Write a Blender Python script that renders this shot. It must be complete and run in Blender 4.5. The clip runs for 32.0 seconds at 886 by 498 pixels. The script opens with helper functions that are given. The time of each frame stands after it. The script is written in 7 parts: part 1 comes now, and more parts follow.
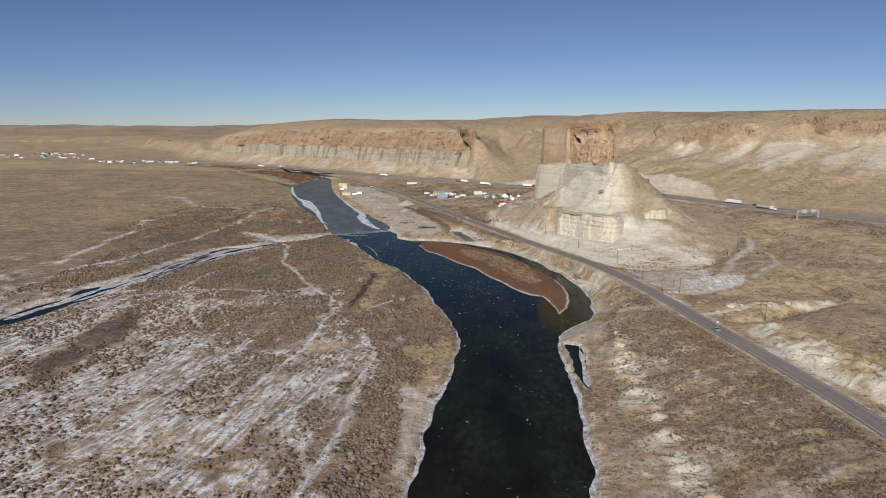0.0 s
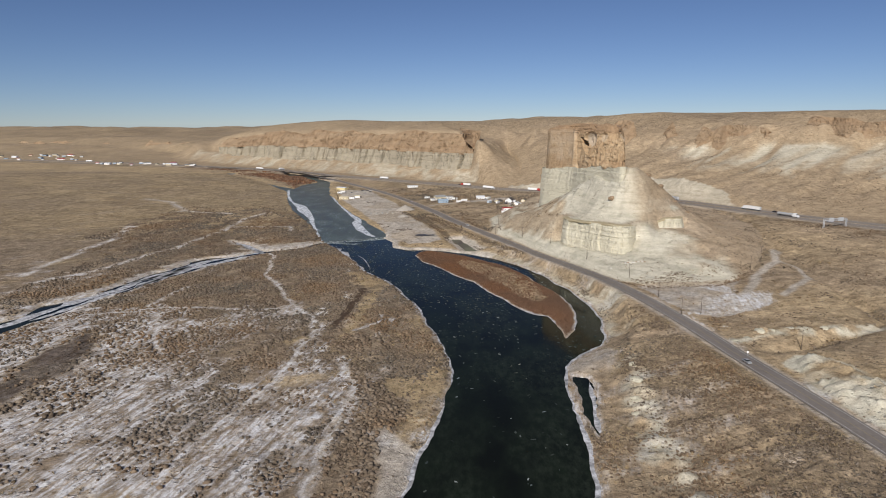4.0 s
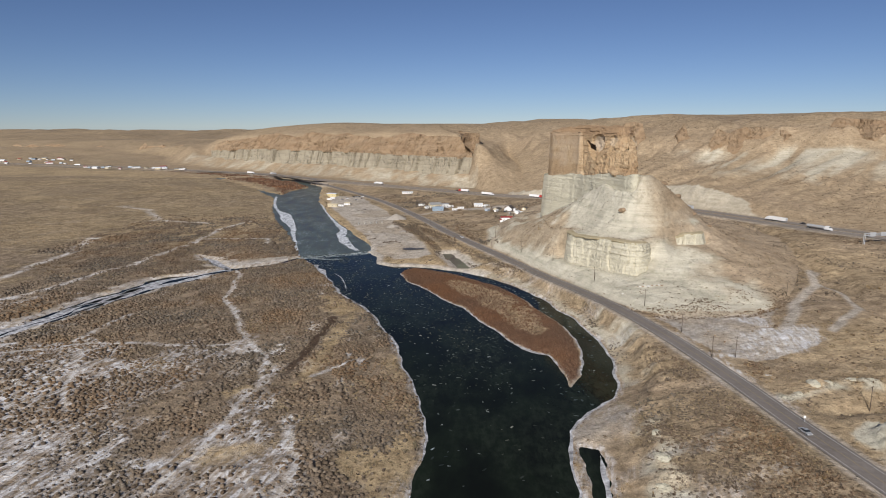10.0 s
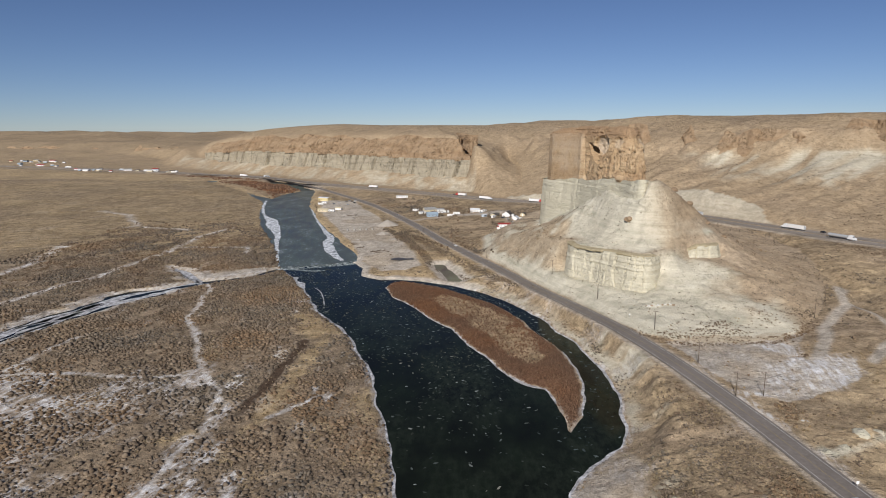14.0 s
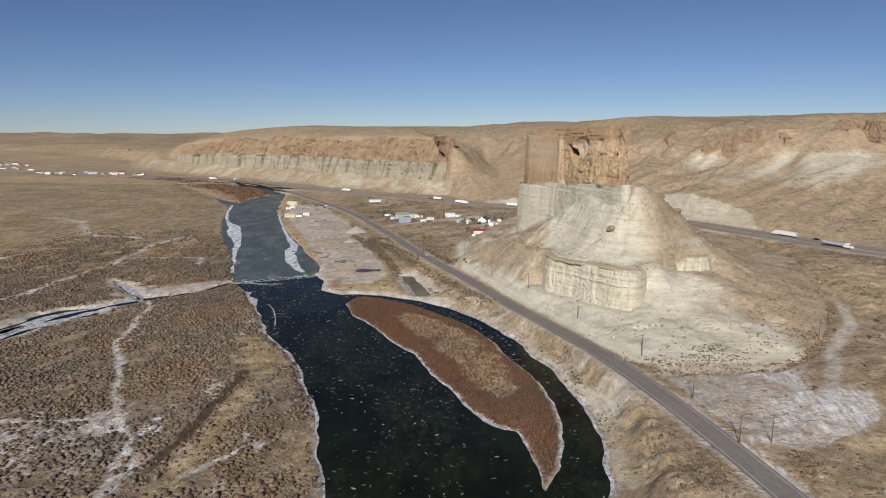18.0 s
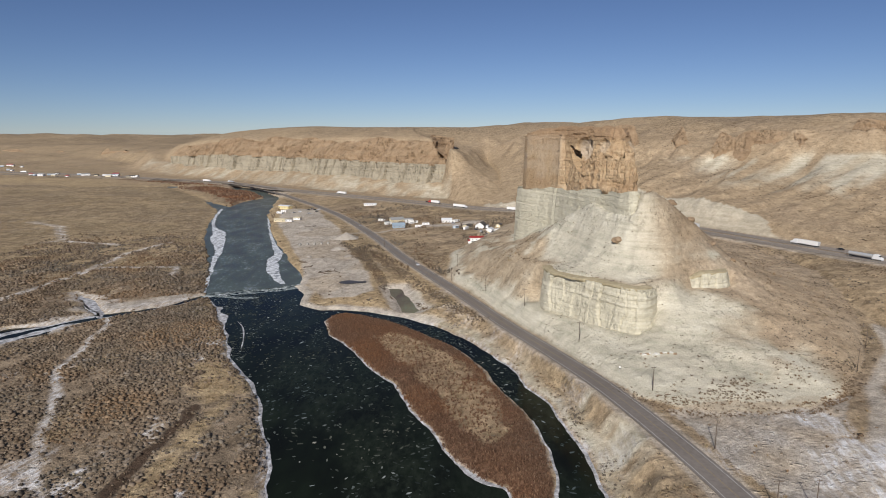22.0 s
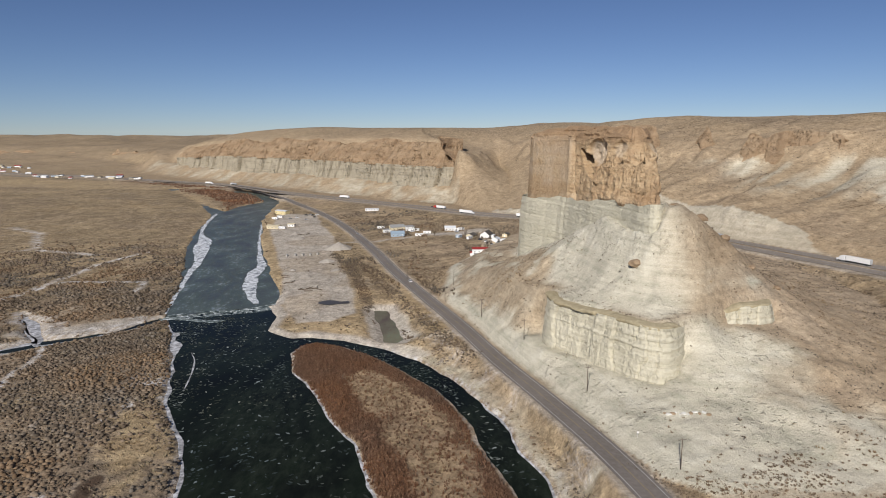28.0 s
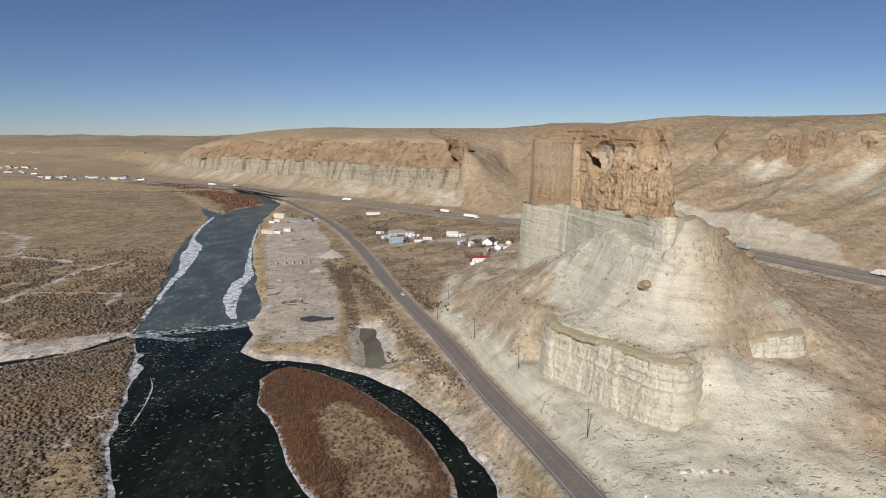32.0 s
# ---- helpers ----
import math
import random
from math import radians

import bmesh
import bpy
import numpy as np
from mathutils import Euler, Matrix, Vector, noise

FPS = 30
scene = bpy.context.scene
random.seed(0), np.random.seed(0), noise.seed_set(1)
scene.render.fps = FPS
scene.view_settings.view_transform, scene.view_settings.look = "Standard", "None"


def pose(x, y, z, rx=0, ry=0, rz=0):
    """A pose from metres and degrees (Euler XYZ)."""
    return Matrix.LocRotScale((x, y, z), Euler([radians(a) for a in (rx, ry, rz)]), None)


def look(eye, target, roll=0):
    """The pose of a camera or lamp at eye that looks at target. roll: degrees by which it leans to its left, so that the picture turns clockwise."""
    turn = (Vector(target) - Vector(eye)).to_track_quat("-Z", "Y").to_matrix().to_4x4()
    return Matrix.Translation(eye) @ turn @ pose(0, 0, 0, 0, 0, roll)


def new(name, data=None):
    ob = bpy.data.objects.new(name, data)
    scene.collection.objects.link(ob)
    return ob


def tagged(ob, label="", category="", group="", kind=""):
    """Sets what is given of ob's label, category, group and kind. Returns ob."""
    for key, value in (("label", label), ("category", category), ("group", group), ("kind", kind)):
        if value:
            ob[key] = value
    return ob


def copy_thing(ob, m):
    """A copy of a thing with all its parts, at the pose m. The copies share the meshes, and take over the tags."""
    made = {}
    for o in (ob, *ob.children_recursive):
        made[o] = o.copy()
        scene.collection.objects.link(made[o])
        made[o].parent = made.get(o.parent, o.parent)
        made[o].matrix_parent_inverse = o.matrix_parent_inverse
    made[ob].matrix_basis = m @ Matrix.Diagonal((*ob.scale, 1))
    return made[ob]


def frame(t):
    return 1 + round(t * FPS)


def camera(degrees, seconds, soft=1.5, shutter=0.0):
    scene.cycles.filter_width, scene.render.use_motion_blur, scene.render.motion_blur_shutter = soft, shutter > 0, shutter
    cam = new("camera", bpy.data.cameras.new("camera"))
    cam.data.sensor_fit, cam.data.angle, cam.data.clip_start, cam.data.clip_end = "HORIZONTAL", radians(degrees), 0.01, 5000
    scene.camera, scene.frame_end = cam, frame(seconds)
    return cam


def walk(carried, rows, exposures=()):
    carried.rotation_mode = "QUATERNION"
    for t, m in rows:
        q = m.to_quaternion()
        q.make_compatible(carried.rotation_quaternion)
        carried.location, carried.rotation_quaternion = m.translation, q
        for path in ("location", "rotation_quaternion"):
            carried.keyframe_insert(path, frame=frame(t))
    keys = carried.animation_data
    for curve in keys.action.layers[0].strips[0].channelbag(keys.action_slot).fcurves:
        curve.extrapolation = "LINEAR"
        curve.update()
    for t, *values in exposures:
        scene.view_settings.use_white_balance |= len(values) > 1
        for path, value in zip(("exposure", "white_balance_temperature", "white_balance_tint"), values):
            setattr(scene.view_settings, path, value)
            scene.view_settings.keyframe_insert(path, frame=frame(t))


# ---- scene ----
cam = camera(69.1, 32.0, soft=1.0)
walk(cam, [
    (0, pose(0.01, -0.00, 110.17, 78.887, 0, 0.000)),
    (0.5, pose(0.86, 5.00, 110.18, 78.897, 0, 0.152)),
    (1, pose(1.70, 9.99, 110.18, 78.910, 0, 0.327)),
    (1.5, pose(2.55, 14.99, 110.17, 78.923, 0, 0.502)),
    (2, pose(3.39, 19.99, 110.16, 78.937, 0, 0.653)),
    (2.5, pose(4.23, 25.03, 110.14, 78.953, 0, 0.731)),
    (3, pose(5.06, 30.11, 110.11, 78.970, 0, 0.686)),
    (3.5, pose(5.88, 35.25, 110.07, 78.987, 0, 0.546)),
    (5.5, pose(9.11, 56.10, 109.87, 79.064, 0, 0.487)),
    (6, pose(9.97, 61.32, 109.80, 79.085, 0, 0.579)),
    (6.5, pose(10.86, 66.53, 109.73, 79.106, 0, 0.575)),
    (7, pose(11.79, 71.75, 109.65, 79.128, 0, 0.621)),
    (8, pose(13.69, 82.18, 109.49, 79.171, 0, 0.788)),
    (8.5, pose(14.67, 87.39, 109.40, 79.193, 0, 0.936)),
    (9, pose(15.64, 92.59, 109.31, 79.215, 0, 0.961)),
    (9.5, pose(16.61, 97.78, 109.22, 79.238, 0, 0.795)),
    (10, pose(17.59, 102.97, 109.12, 79.260, 0, 0.854)),
    (11, pose(19.57, 113.34, 108.92, 79.304, 0, 0.851)),
    (12, pose(21.60, 123.66, 108.72, 79.347, 0, 1.011)),
    (13, pose(23.72, 133.89, 108.51, 79.389, 0, 1.089)),
    (13.5, pose(24.82, 138.97, 108.40, 79.409, 0, 1.093)),
    (14, pose(25.94, 144.04, 108.29, 79.429, 0, 1.055)),
    (14.5, pose(27.07, 149.09, 108.19, 79.449, 0, 0.897)),
    (16.5, pose(31.78, 169.08, 107.78, 79.523, 0, -0.113)),
    (17, pose(32.99, 174.02, 107.68, 79.540, 0, -0.318)),
    (17.5, pose(34.22, 178.93, 107.58, 79.556, 0, -0.496)),
    (18, pose(35.46, 183.83, 107.49, 79.572, 0, -0.546)),
    (18.5, pose(36.70, 188.69, 107.39, 79.587, 0, -0.574)),
    (19, pose(37.94, 193.53, 107.31, 79.602, 0, -0.555)),
    (20, pose(40.37, 203.11, 107.14, 79.629, 0, -0.453)),
    (21, pose(42.76, 212.56, 106.99, 79.653, 0, -0.320)),
    (22, pose(45.17, 221.93, 106.87, 79.675, 0, -0.139)),
    (23, pose(47.64, 231.24, 106.76, 79.694, 0, 0.133)),
    (24, pose(50.18, 240.48, 106.68, 79.711, 0, 0.402)),
    (25, pose(52.75, 249.68, 106.63, 79.725, 0, 0.627)),
    (25.5, pose(54.03, 254.30, 106.61, 79.731, 0, 0.805)),
    (27.5, pose(59.22, 272.77, 106.64, 79.750, 0, 1.369)),
    (28, pose(60.53, 277.28, 106.66, 79.753, 0, 1.476)),
    (29, pose(63.19, 286.09, 106.75, 79.759, 0, 1.807)),
    (30, pose(65.89, 294.69, 106.87, 79.763, 0, 2.095)),
    (31, pose(68.60, 303.21, 107.04, 79.767, 0, 2.416)),
    (32, pose(71.31, 311.77, 107.26, 79.769, 0, 2.693)),
], exposures=[(0, 0.0), (32, 0.0)])

# ---- world and sun ----
SUN_EL, SUN_AZ = radians(31), radians(196)
world = bpy.data.worlds.new("sky")
scene.world = world
world.use_nodes = True
wn = world.node_tree
sky = wn.nodes.new("ShaderNodeTexSky")
sky.sky_type = "NISHITA"
sky.sun_disc = False
sky.sun_elevation, sky.sun_rotation = SUN_EL, SUN_AZ
sky.altitude, sky.air_density, sky.dust_density, sky.ozone_density = 2500, 0.85, 0.0, 1.6
wn.nodes["Background"].inputs["Strength"].default_value = 0.052
tint = wn.nodes.new("ShaderNodeMix")
tint.data_type, tint.blend_type = "RGBA", "MULTIPLY"
tint.inputs[0].default_value, tint.inputs[7].default_value = 1.0, (0.86, 0.94, 1.16, 1)
wn.links.new(sky.outputs[0], tint.inputs[6])
wn.links.new(tint.outputs[2], wn.nodes["Background"].inputs["Color"])
sun_data = bpy.data.lights.new("sun", "SUN")
sun_data.energy, sun_data.angle, sun_data.color = 4.9, radians(0.5), (1.0, 0.955, 0.90)
sun = new("sun", sun_data)
sun_dir = Vector((math.sin(SUN_AZ) * math.cos(SUN_EL), math.cos(SUN_AZ) * math.cos(SUN_EL), math.sin(SUN_EL)))
sun.matrix_world = look((0, 0, 400), Vector((0, 0, 400)) - sun_dir)


# ---- numeric helpers ----
TABLES = {}


def vnoise(x, y, seed=0):
    """Smooth value noise in 0..1 on arrays, from a table of random numbers."""
    if seed not in TABLES:
        TABLES[seed] = np.random.RandomState(seed + 7).random_sample((256, 256))
    tab = TABLES[seed]
    fx, fy = np.floor(x), np.floor(y)
    xi, yi = fx.astype(np.int32) & 255, fy.astype(np.int32) & 255
    fx, fy = x - fx, y - fy
    fx, fy = fx * fx * (3 - 2 * fx), fy * fy * (3 - 2 * fy)
    xj, yj = (xi + 1) & 255, (yi + 1) & 255
    a, b = tab[xi, yi], tab[xi, yj]
    a = a + (tab[xj, yi] - a) * fx
    b = b + (tab[xj, yj] - b) * fx
    return a + (b - a) * fy


def fbm(x, y, scale, octaves=4, seed=0):
    """Fractal noise about 0, within about -1..1; scale in metres."""
    out, amp, total = 0.0, 1.0, 0.0
    for k in range(octaves):
        out = out + amp * (2 * vnoise(x / scale + 17.3 * k, y / scale - 9.1 * k, seed + k) - 1)
        total, amp, scale = total + amp, amp * 0.5, scale * 0.5
    return out / total * 1.4


def sstep(a, b, v):
    t = np.clip((v - a) / (b - a), 0, 1)
    return t * t * (3 - 2 * t)


def near(x, y, pts, closed=False):
    """Distance to a polyline, its third value at the nearest place, and the side (positive to the right of its way)."""
    pts = [tuple(p) + (0.0,) * (3 - len(p)) for p in pts]
    best, val, side = np.full(x.shape, 1e18), np.zeros(x.shape), np.ones(x.shape)
    for a, b in zip(pts, pts[1:] + (pts[:1] if closed else [])):
        dx, dy = b[0] - a[0], b[1] - a[1]
        t = np.clip(((x - a[0]) * dx + (y - a[1]) * dy) / (dx * dx + dy * dy), 0, 1)
        ex, ey = x - a[0] - t * dx, y - a[1] - t * dy
        d = ex * ex + ey * ey
        m = d < best
        best = np.where(m, d, best)
        val = np.where(m, a[2] + t * (b[2] - a[2]), val)
        side = np.where(m, np.sign(dy * ex - dx * ey + 1e-9), side)
    return np.sqrt(best), val, side


def inside(x, y, pts):
    r = np.zeros(x.shape, bool)
    for a, b in zip(pts, pts[1:] + pts[:1]):
        if a[1] != b[1]:
            r ^= ((y < a[1]) != (y < b[1])) & (x < a[0] + (y - a[1]) * (b[0] - a[0]) / (b[1] - a[1]))
    return r


def signed(x, y, pts, margin=120.0):
    """Distance to a closed outline, positive inside; far from it just a large negative number."""
    p = np.array(pts)[:, :2]
    (x0, y0), (x1, y1) = p.min(0) - margin, p.max(0) + margin
    m = (x > x0) & (x < x1) & (y > y0) & (y < y1)
    out = np.full(x.shape, -float(margin))
    xs, ys = x[m], y[m]
    d = near(xs, ys, pts, True)[0]
    out[m] = np.where(inside(xs, ys, pts), d, -d)
    return out


def smooth_line(pts, step):
    """Catmull-Rom through the points, about step metres apart."""
    p = np.array(pts, float)
    p = np.vstack([2 * p[0] - p[1], p, 2 * p[-1] - p[-2]])
    out = []
    for i in range(1, len(p) - 2):
        n = max(1, int(np.linalg.norm(p[i + 1][:2] - p[i][:2]) / step))
        for k in range(n):
            t = k / n
            out.append(0.5 * (2 * p[i] + (p[i + 1] - p[i - 1]) * t + (2 * p[i - 1] - 5 * p[i] + 4 * p[i + 1] - p[i + 2]) * t * t
                              + (3 * p[i] - 3 * p[i + 1] + p[i + 2] - p[i - 1]) * t ** 3))
    out.append(p[-2])
    return np.array(out)


# ---- the plan: outlines in metres ----
RIVER = [(-40, -420), (-22, -150), (-12, 60), (-11, 174), (-9, 205), (-3, 239), (6, 279), (8, 318), (5, 345), (-2, 372), (-8, 401), (-18, 438), (-33, 474), (-54, 514),
         (-72, 555), (-98, 614), (-112, 638), (-60, 662), (-46, 640), (-44, 614), (-29, 600), (-17, 601), (3, 596), (23, 584), (42, 569), (57, 548),
         (69, 520), (80, 492), (89, 461), (94, 424), (94, 397), (91, 366), (84, 350), (72, 336), (62, 322), (57, 290), (57, 248), (51, 205), (46, 174), (44, 60), (34, -150), (18, -420)]
ISLAND = [(69, 361), (75, 374), (80, 396), (82, 428), (79, 448), (71, 480), (62, 506), (51, 534), (37, 553), (22, 569), (5, 585), (-12, 592), (-20, 587),
          (-22, 576), (-13, 551), (-1, 530), (10, 509), (23, 483), (34, 457), (43, 436), (50, 417), (57, 408), (64, 403), (67, 387)]
UPPER = [(-112, 636), (-121, 670), (-140, 724), (-157, 775), (-183, 837), (-202, 892), (-221, 950), (-241, 1030), (-263, 1108), (-352, 1278), (-394, 1344),
         (-499, 1496), (-478, 1500), (-452, 1420), (-362, 1296), (-296, 1186), (-256, 1140), (-262, 1200), (-243, 1269), (-279, 1352), (-360, 1430), (-345, 1475), (-276, 1375),
         (-222, 1286), (-204, 1170), (-180, 1048), (-146, 929), (-111, 827), (-80, 743), (-60, 692), (-56, 664)]
CREEK = [(-108, 640, 4), (-114, 630, 4), (-123, 613, 4), (-137, 598, 4), (-152, 586, 5), (-164, 577, 8), (-181, 556, 9), (-193, 532, 9), (-203, 500, 10), (-213, 468, 10), (-224, 433, 8),
         (-235, 390, 8), (-246, 350, 8), (-262, 280, 8)]
SIDE_CREEK = [(-154, 585, 3), (-160, 596, 2.5), (-171, 607, 3.5), (-178, 620, 3), (-191, 629, 3), (-198, 640, 1.5)]
ROAD = [(142, -480, 12), (148, -150, 11.5), (150, 60, 11), (149, 130, 10.8), (147, 196, 10.5), (144, 235, 10.5), (139, 275, 10.5), (134, 310, 10.5), (129, 352, 10.5), (120.5, 403, 10.5),
        (109, 455, 9.8), (94.5, 503, 8.3), (78.2, 552, 6.8), (59.9, 612, 5.6), (38.5, 672, 5.2), (12.5, 746, 5), (-12, 825, 4.8), (-47, 928, 4.5), (-83, 1022, 4.2),
        (-128, 1120, 4), (-172, 1200, 4.5), (-228, 1302, 5), (-335, 1440, 6), (-515, 1560, 6), (-800, 1695, 6), (-1250, 1850, 7), (-2200, 2150, 8)]
HIGHWAY = [(640, 300, 36), (520, 400, 34), (430, 480, 31), (372, 540, 29), (340, 590, 28), (317, 638, 27), (294, 692, 26), (272, 748, 25), (250, 810, 23),
           (222, 890, 19), (182, 965, 15), (133, 1012, 12), (77, 1050, 11), (-8, 1136, 10), (-119, 1240, 9), (-233, 1338, 9), (-384, 1500, 8.5), (-535, 1590, 8),
           (-795, 1735, 8), (-1070, 1845, 8), (-2200, 2250, 9)]
RIM = [(-3600, 3300, 30), (-1900, 2750, 32), (-1150, 2480, 36), (-860, 2240, 44), (-740, 1984, 62), (-640, 1890, 74), (-520, 1770, 78), (-400, 1660, 82), (-270, 1535, 86),
       (-150, 1420, 90), (-60, 1335, 90), (15, 1255, 88), (56, 1228, 84), (84, 1290, 80), (108, 1400, 80), (140, 1420, 84), (172, 1330, 88), (225, 1200, 92), (300, 1070, 95),
       (382, 972, 98), (470, 915, 102), (580, 880, 104), (760, 800, 106), (1100, 640, 108), (1900, 300, 110)]
# butte: foot, cliff foot, ledge and cap foot
B_FOOT = [(48, 665, 5.2), (57, 636, 5.6), (68, 600, 6.5), (84, 548, 8), (99, 503, 9.2), (110, 468, 10.2), (120, 447, 10.4), (130, 438, 10.5), (143, 433, 10.6), (158, 431.5, 10.9),
          (176, 434, 11.6), (190, 442, 13), (216, 470, 16), (240, 510, 19), (262, 560, 21.5), (275, 610, 23), (272, 690, 24), (240, 790, 22), (170, 880, 14), (90, 860, 6), (52, 760, 4.5)]
B_CLIFF = [(62, 668, 11.5), (69, 640, 12.5), (78, 606, 13.5), (90, 566, 14.5), (96, 546, 15), (106, 528, 15.5), (116, 512, 16), (124, 500, 16.5), (132, 493, 17.5), (143, 491, 20), (158, 500, 24.5),
           (172, 515, 31), (186, 521, 31.5), (202, 526, 30.5), (215, 537, 29.5), (226, 564, 27.5), (234, 600, 26), (236, 690, 28), (214, 780, 28), (160, 845, 22), (98, 830, 14), (64, 745, 12)]
B_LEDGE = [(74, 672, 20), (79, 650, 23.5), (87, 612, 29), (97, 582, 33.5), (105, 562, 35.5), (106, 550, 36), (112, 541, 36.3), (120, 528.5, 36.7), (127, 518, 37), (131.5, 511, 37.2), (138, 509, 37.8),
           (147, 515, 38), (160, 525, 39), (172, 531, 40), (181, 533, 40.3), (190, 538, 40), (198, 550, 41), (206, 575, 38), (210, 610, 38), (212, 690, 42), (196, 765, 42), (152, 805, 34), (104, 800, 24), (78, 735, 20)]
# foot of the cap, with a spur of talus running east from its southern nose
B_CAP = [(101, 700, 25), (102, 690, 28), (105, 672, 34.5), (110, 652, 41.5), (115.5, 630, 47.5), (121.5, 606, 57), (125, 594, 62.5), (128.5, 581, 68), (131, 570, 65.5), (134, 558, 64.5), (137, 547, 64.5),
         (140.5, 540.5, 65.5), (143.5, 539.5, 70), (147, 540.5, 75.5), (152, 544, 76), (160, 549, 72), (169, 553, 65.5), (180, 557, 57), (191, 561, 48.5), (193, 570, 47), (182, 580, 55), (170, 592, 63), (171, 612, 68), (177, 645, 68),
         (174, 676, 62), (162, 700, 54), (135, 712, 42), (112, 709, 30)]
CAP = [(103.5, 694), (103.5, 681), (106, 673), (112, 660), (118, 646), (119.5, 640), (122, 628), (126, 606), (132, 581), (136.5, 560), (139.5, 548), (142, 544.5), (145.5, 548), (149, 562), (154, 585), (161, 611),
       (171, 642), (168, 672), (157, 695), (134, 707), (112, 704)]
TOWER = [(x, y) for x, y in CAP if y > 576]
TOWER = TOWER[:TOWER.index((132, 581)) + 1] + [(133.8, 574), (136.5, 569), (142, 567.5), (148.5, 573)] + TOWER[TOWER.index((132, 581)) + 1:]
NOSE = [(133.2, 577), (136.6, 560), (139.5, 548), (142, 544.5), (145.5, 548), (149, 562), (148, 577)]


BURN = [(-185, 270), (-188, 322), (-185, 355), (-174, 366), (-165, 345), (-163, 313), (-165, 290), (-168, 258), (-176, 250)]
BADLAND = [(146, 268), (151, 300), (158, 305), (167, 299), (174, 270), (180, 235), (184, 180), (166, 172), (159, 220), (152, 250)]


def water_depth(x, y):
    """Positive where there is water, in metres from the shore."""
    wob = fbm(x, y, 22, 3, 5)
    wx, wy = x + 2.2 * wob, y + 1.6 * fbm(x, y, 19, 2, 6)
    main = signed(wx, wy, RIVER)
    isle = signed(wx, wy, ISLAND, 40)
    low = np.minimum(main, -isle)
    up = signed(wx, wy, UPPER)
    creek = np.full(x.shape, -120.0)
    m = (x > -400) & (x < -40) & (y > 150) & (y < 760)
    d, half, _ = near(wx[m], wy[m], CREEK)
    d2, half2, _ = near(wx[m], wy[m], SIDE_CREEK)
    creek[m] = np.maximum(half * (0.85 + 0.7 * wob[m]) - d, half2 * (0.8 + 0.6 * wob[m]) - d2)
    pond = signed(wx, wy, [(9, 655), (17, 653), (24, 625), (33, 600), (30, 593), (24, 594), (17, 618), (11, 640)], 30)
    pool = signed(x + 1.6 * fbm(x, y, 7, 2, 27), y + 2 * wob, [(62, 312), (67.5, 310), (69, 303), (67, 288), (65, 274), (61.5, 262), (60.5, 250), (59.5, 262), (60.5, 275), (61.5, 295)], 30)
    low = np.maximum(low, pool)
    return np.maximum.reduce([low, up, creek, pond]), low, up, creek, isle, pond


def cones(x, y):
    """Height of the butte's slopes from four contours, and the distances inside each."""
    wob = 1.6 * fbm(x, y, 26, 3, 21)
    got = []
    for ln in (B_FOOT, B_CLIFF, B_LEDGE, B_CAP):
        d, z, _ = near(x, y, ln, True)
        got.append((np.where(inside(x, y, ln), d, -d) + wob, z))
    h = np.full(x.shape, -50.0)
    for k, ((d0, z0), (d1, z1)) in enumerate(zip(got, got[1:])):
        m = (d0 >= 0) & (d1 < 0)
        t = np.clip(d0 / (d0 - d1 + 1e-6), 0, 1)
        if k == 1:
            steep = np.maximum(sstep(578, 566, y) * sstep(156, 138, x), sstep(152, 166, x) * sstep(192, 186, x) * sstep(548, 540, y) * 0.8)
            t = t + (sstep(0.72, 1.0, t) - t) * steep
        if k == 2:
            t = t ** (1.0 + 1.2 * sstep(158, 140, x) * sstep(612, 582, y))
        h = np.where(m, z0 + (z1 - z0) * t, h)
    d3, z3 = got[3]
    spur = sstep(149, 157, x) * sstep(592, 584, y)
    return np.where(d3 >= 0, z3 + np.minimum(0.45 * d3, 4) * spur, h), [g[0] for g in got]


def survey(x, y):
    """All the distances that heights and covers are made from."""
    p = {}
    p["dr"], p["zr"], p["sr"] = near(x, y, ROAD)
    p["dh"], p["zh"], p["sh"] = near(x, y, HIGHWAY)
    dc, p["zc"], sc = near(x, y, RIM)
    p["dc"] = np.where(inside(x, y, [r[:2] for r in RIM] + [(1900, 9000), (-3600, 9000)]), dc, -dc)
    p["water"] = water_depth(x, y)
    m = (x > 30) & (x < 300) & (y > 420) & (y < 900)
    c = np.full(x.shape, -50.0)
    got = [np.full(x.shape, -99.0) for _ in range(4)]
    c[m], some = cones(x[m], y[m])
    for a, b in zip(got, some):
        a[m] = b
    p["cone"], p["rings"] = c, got
    return p


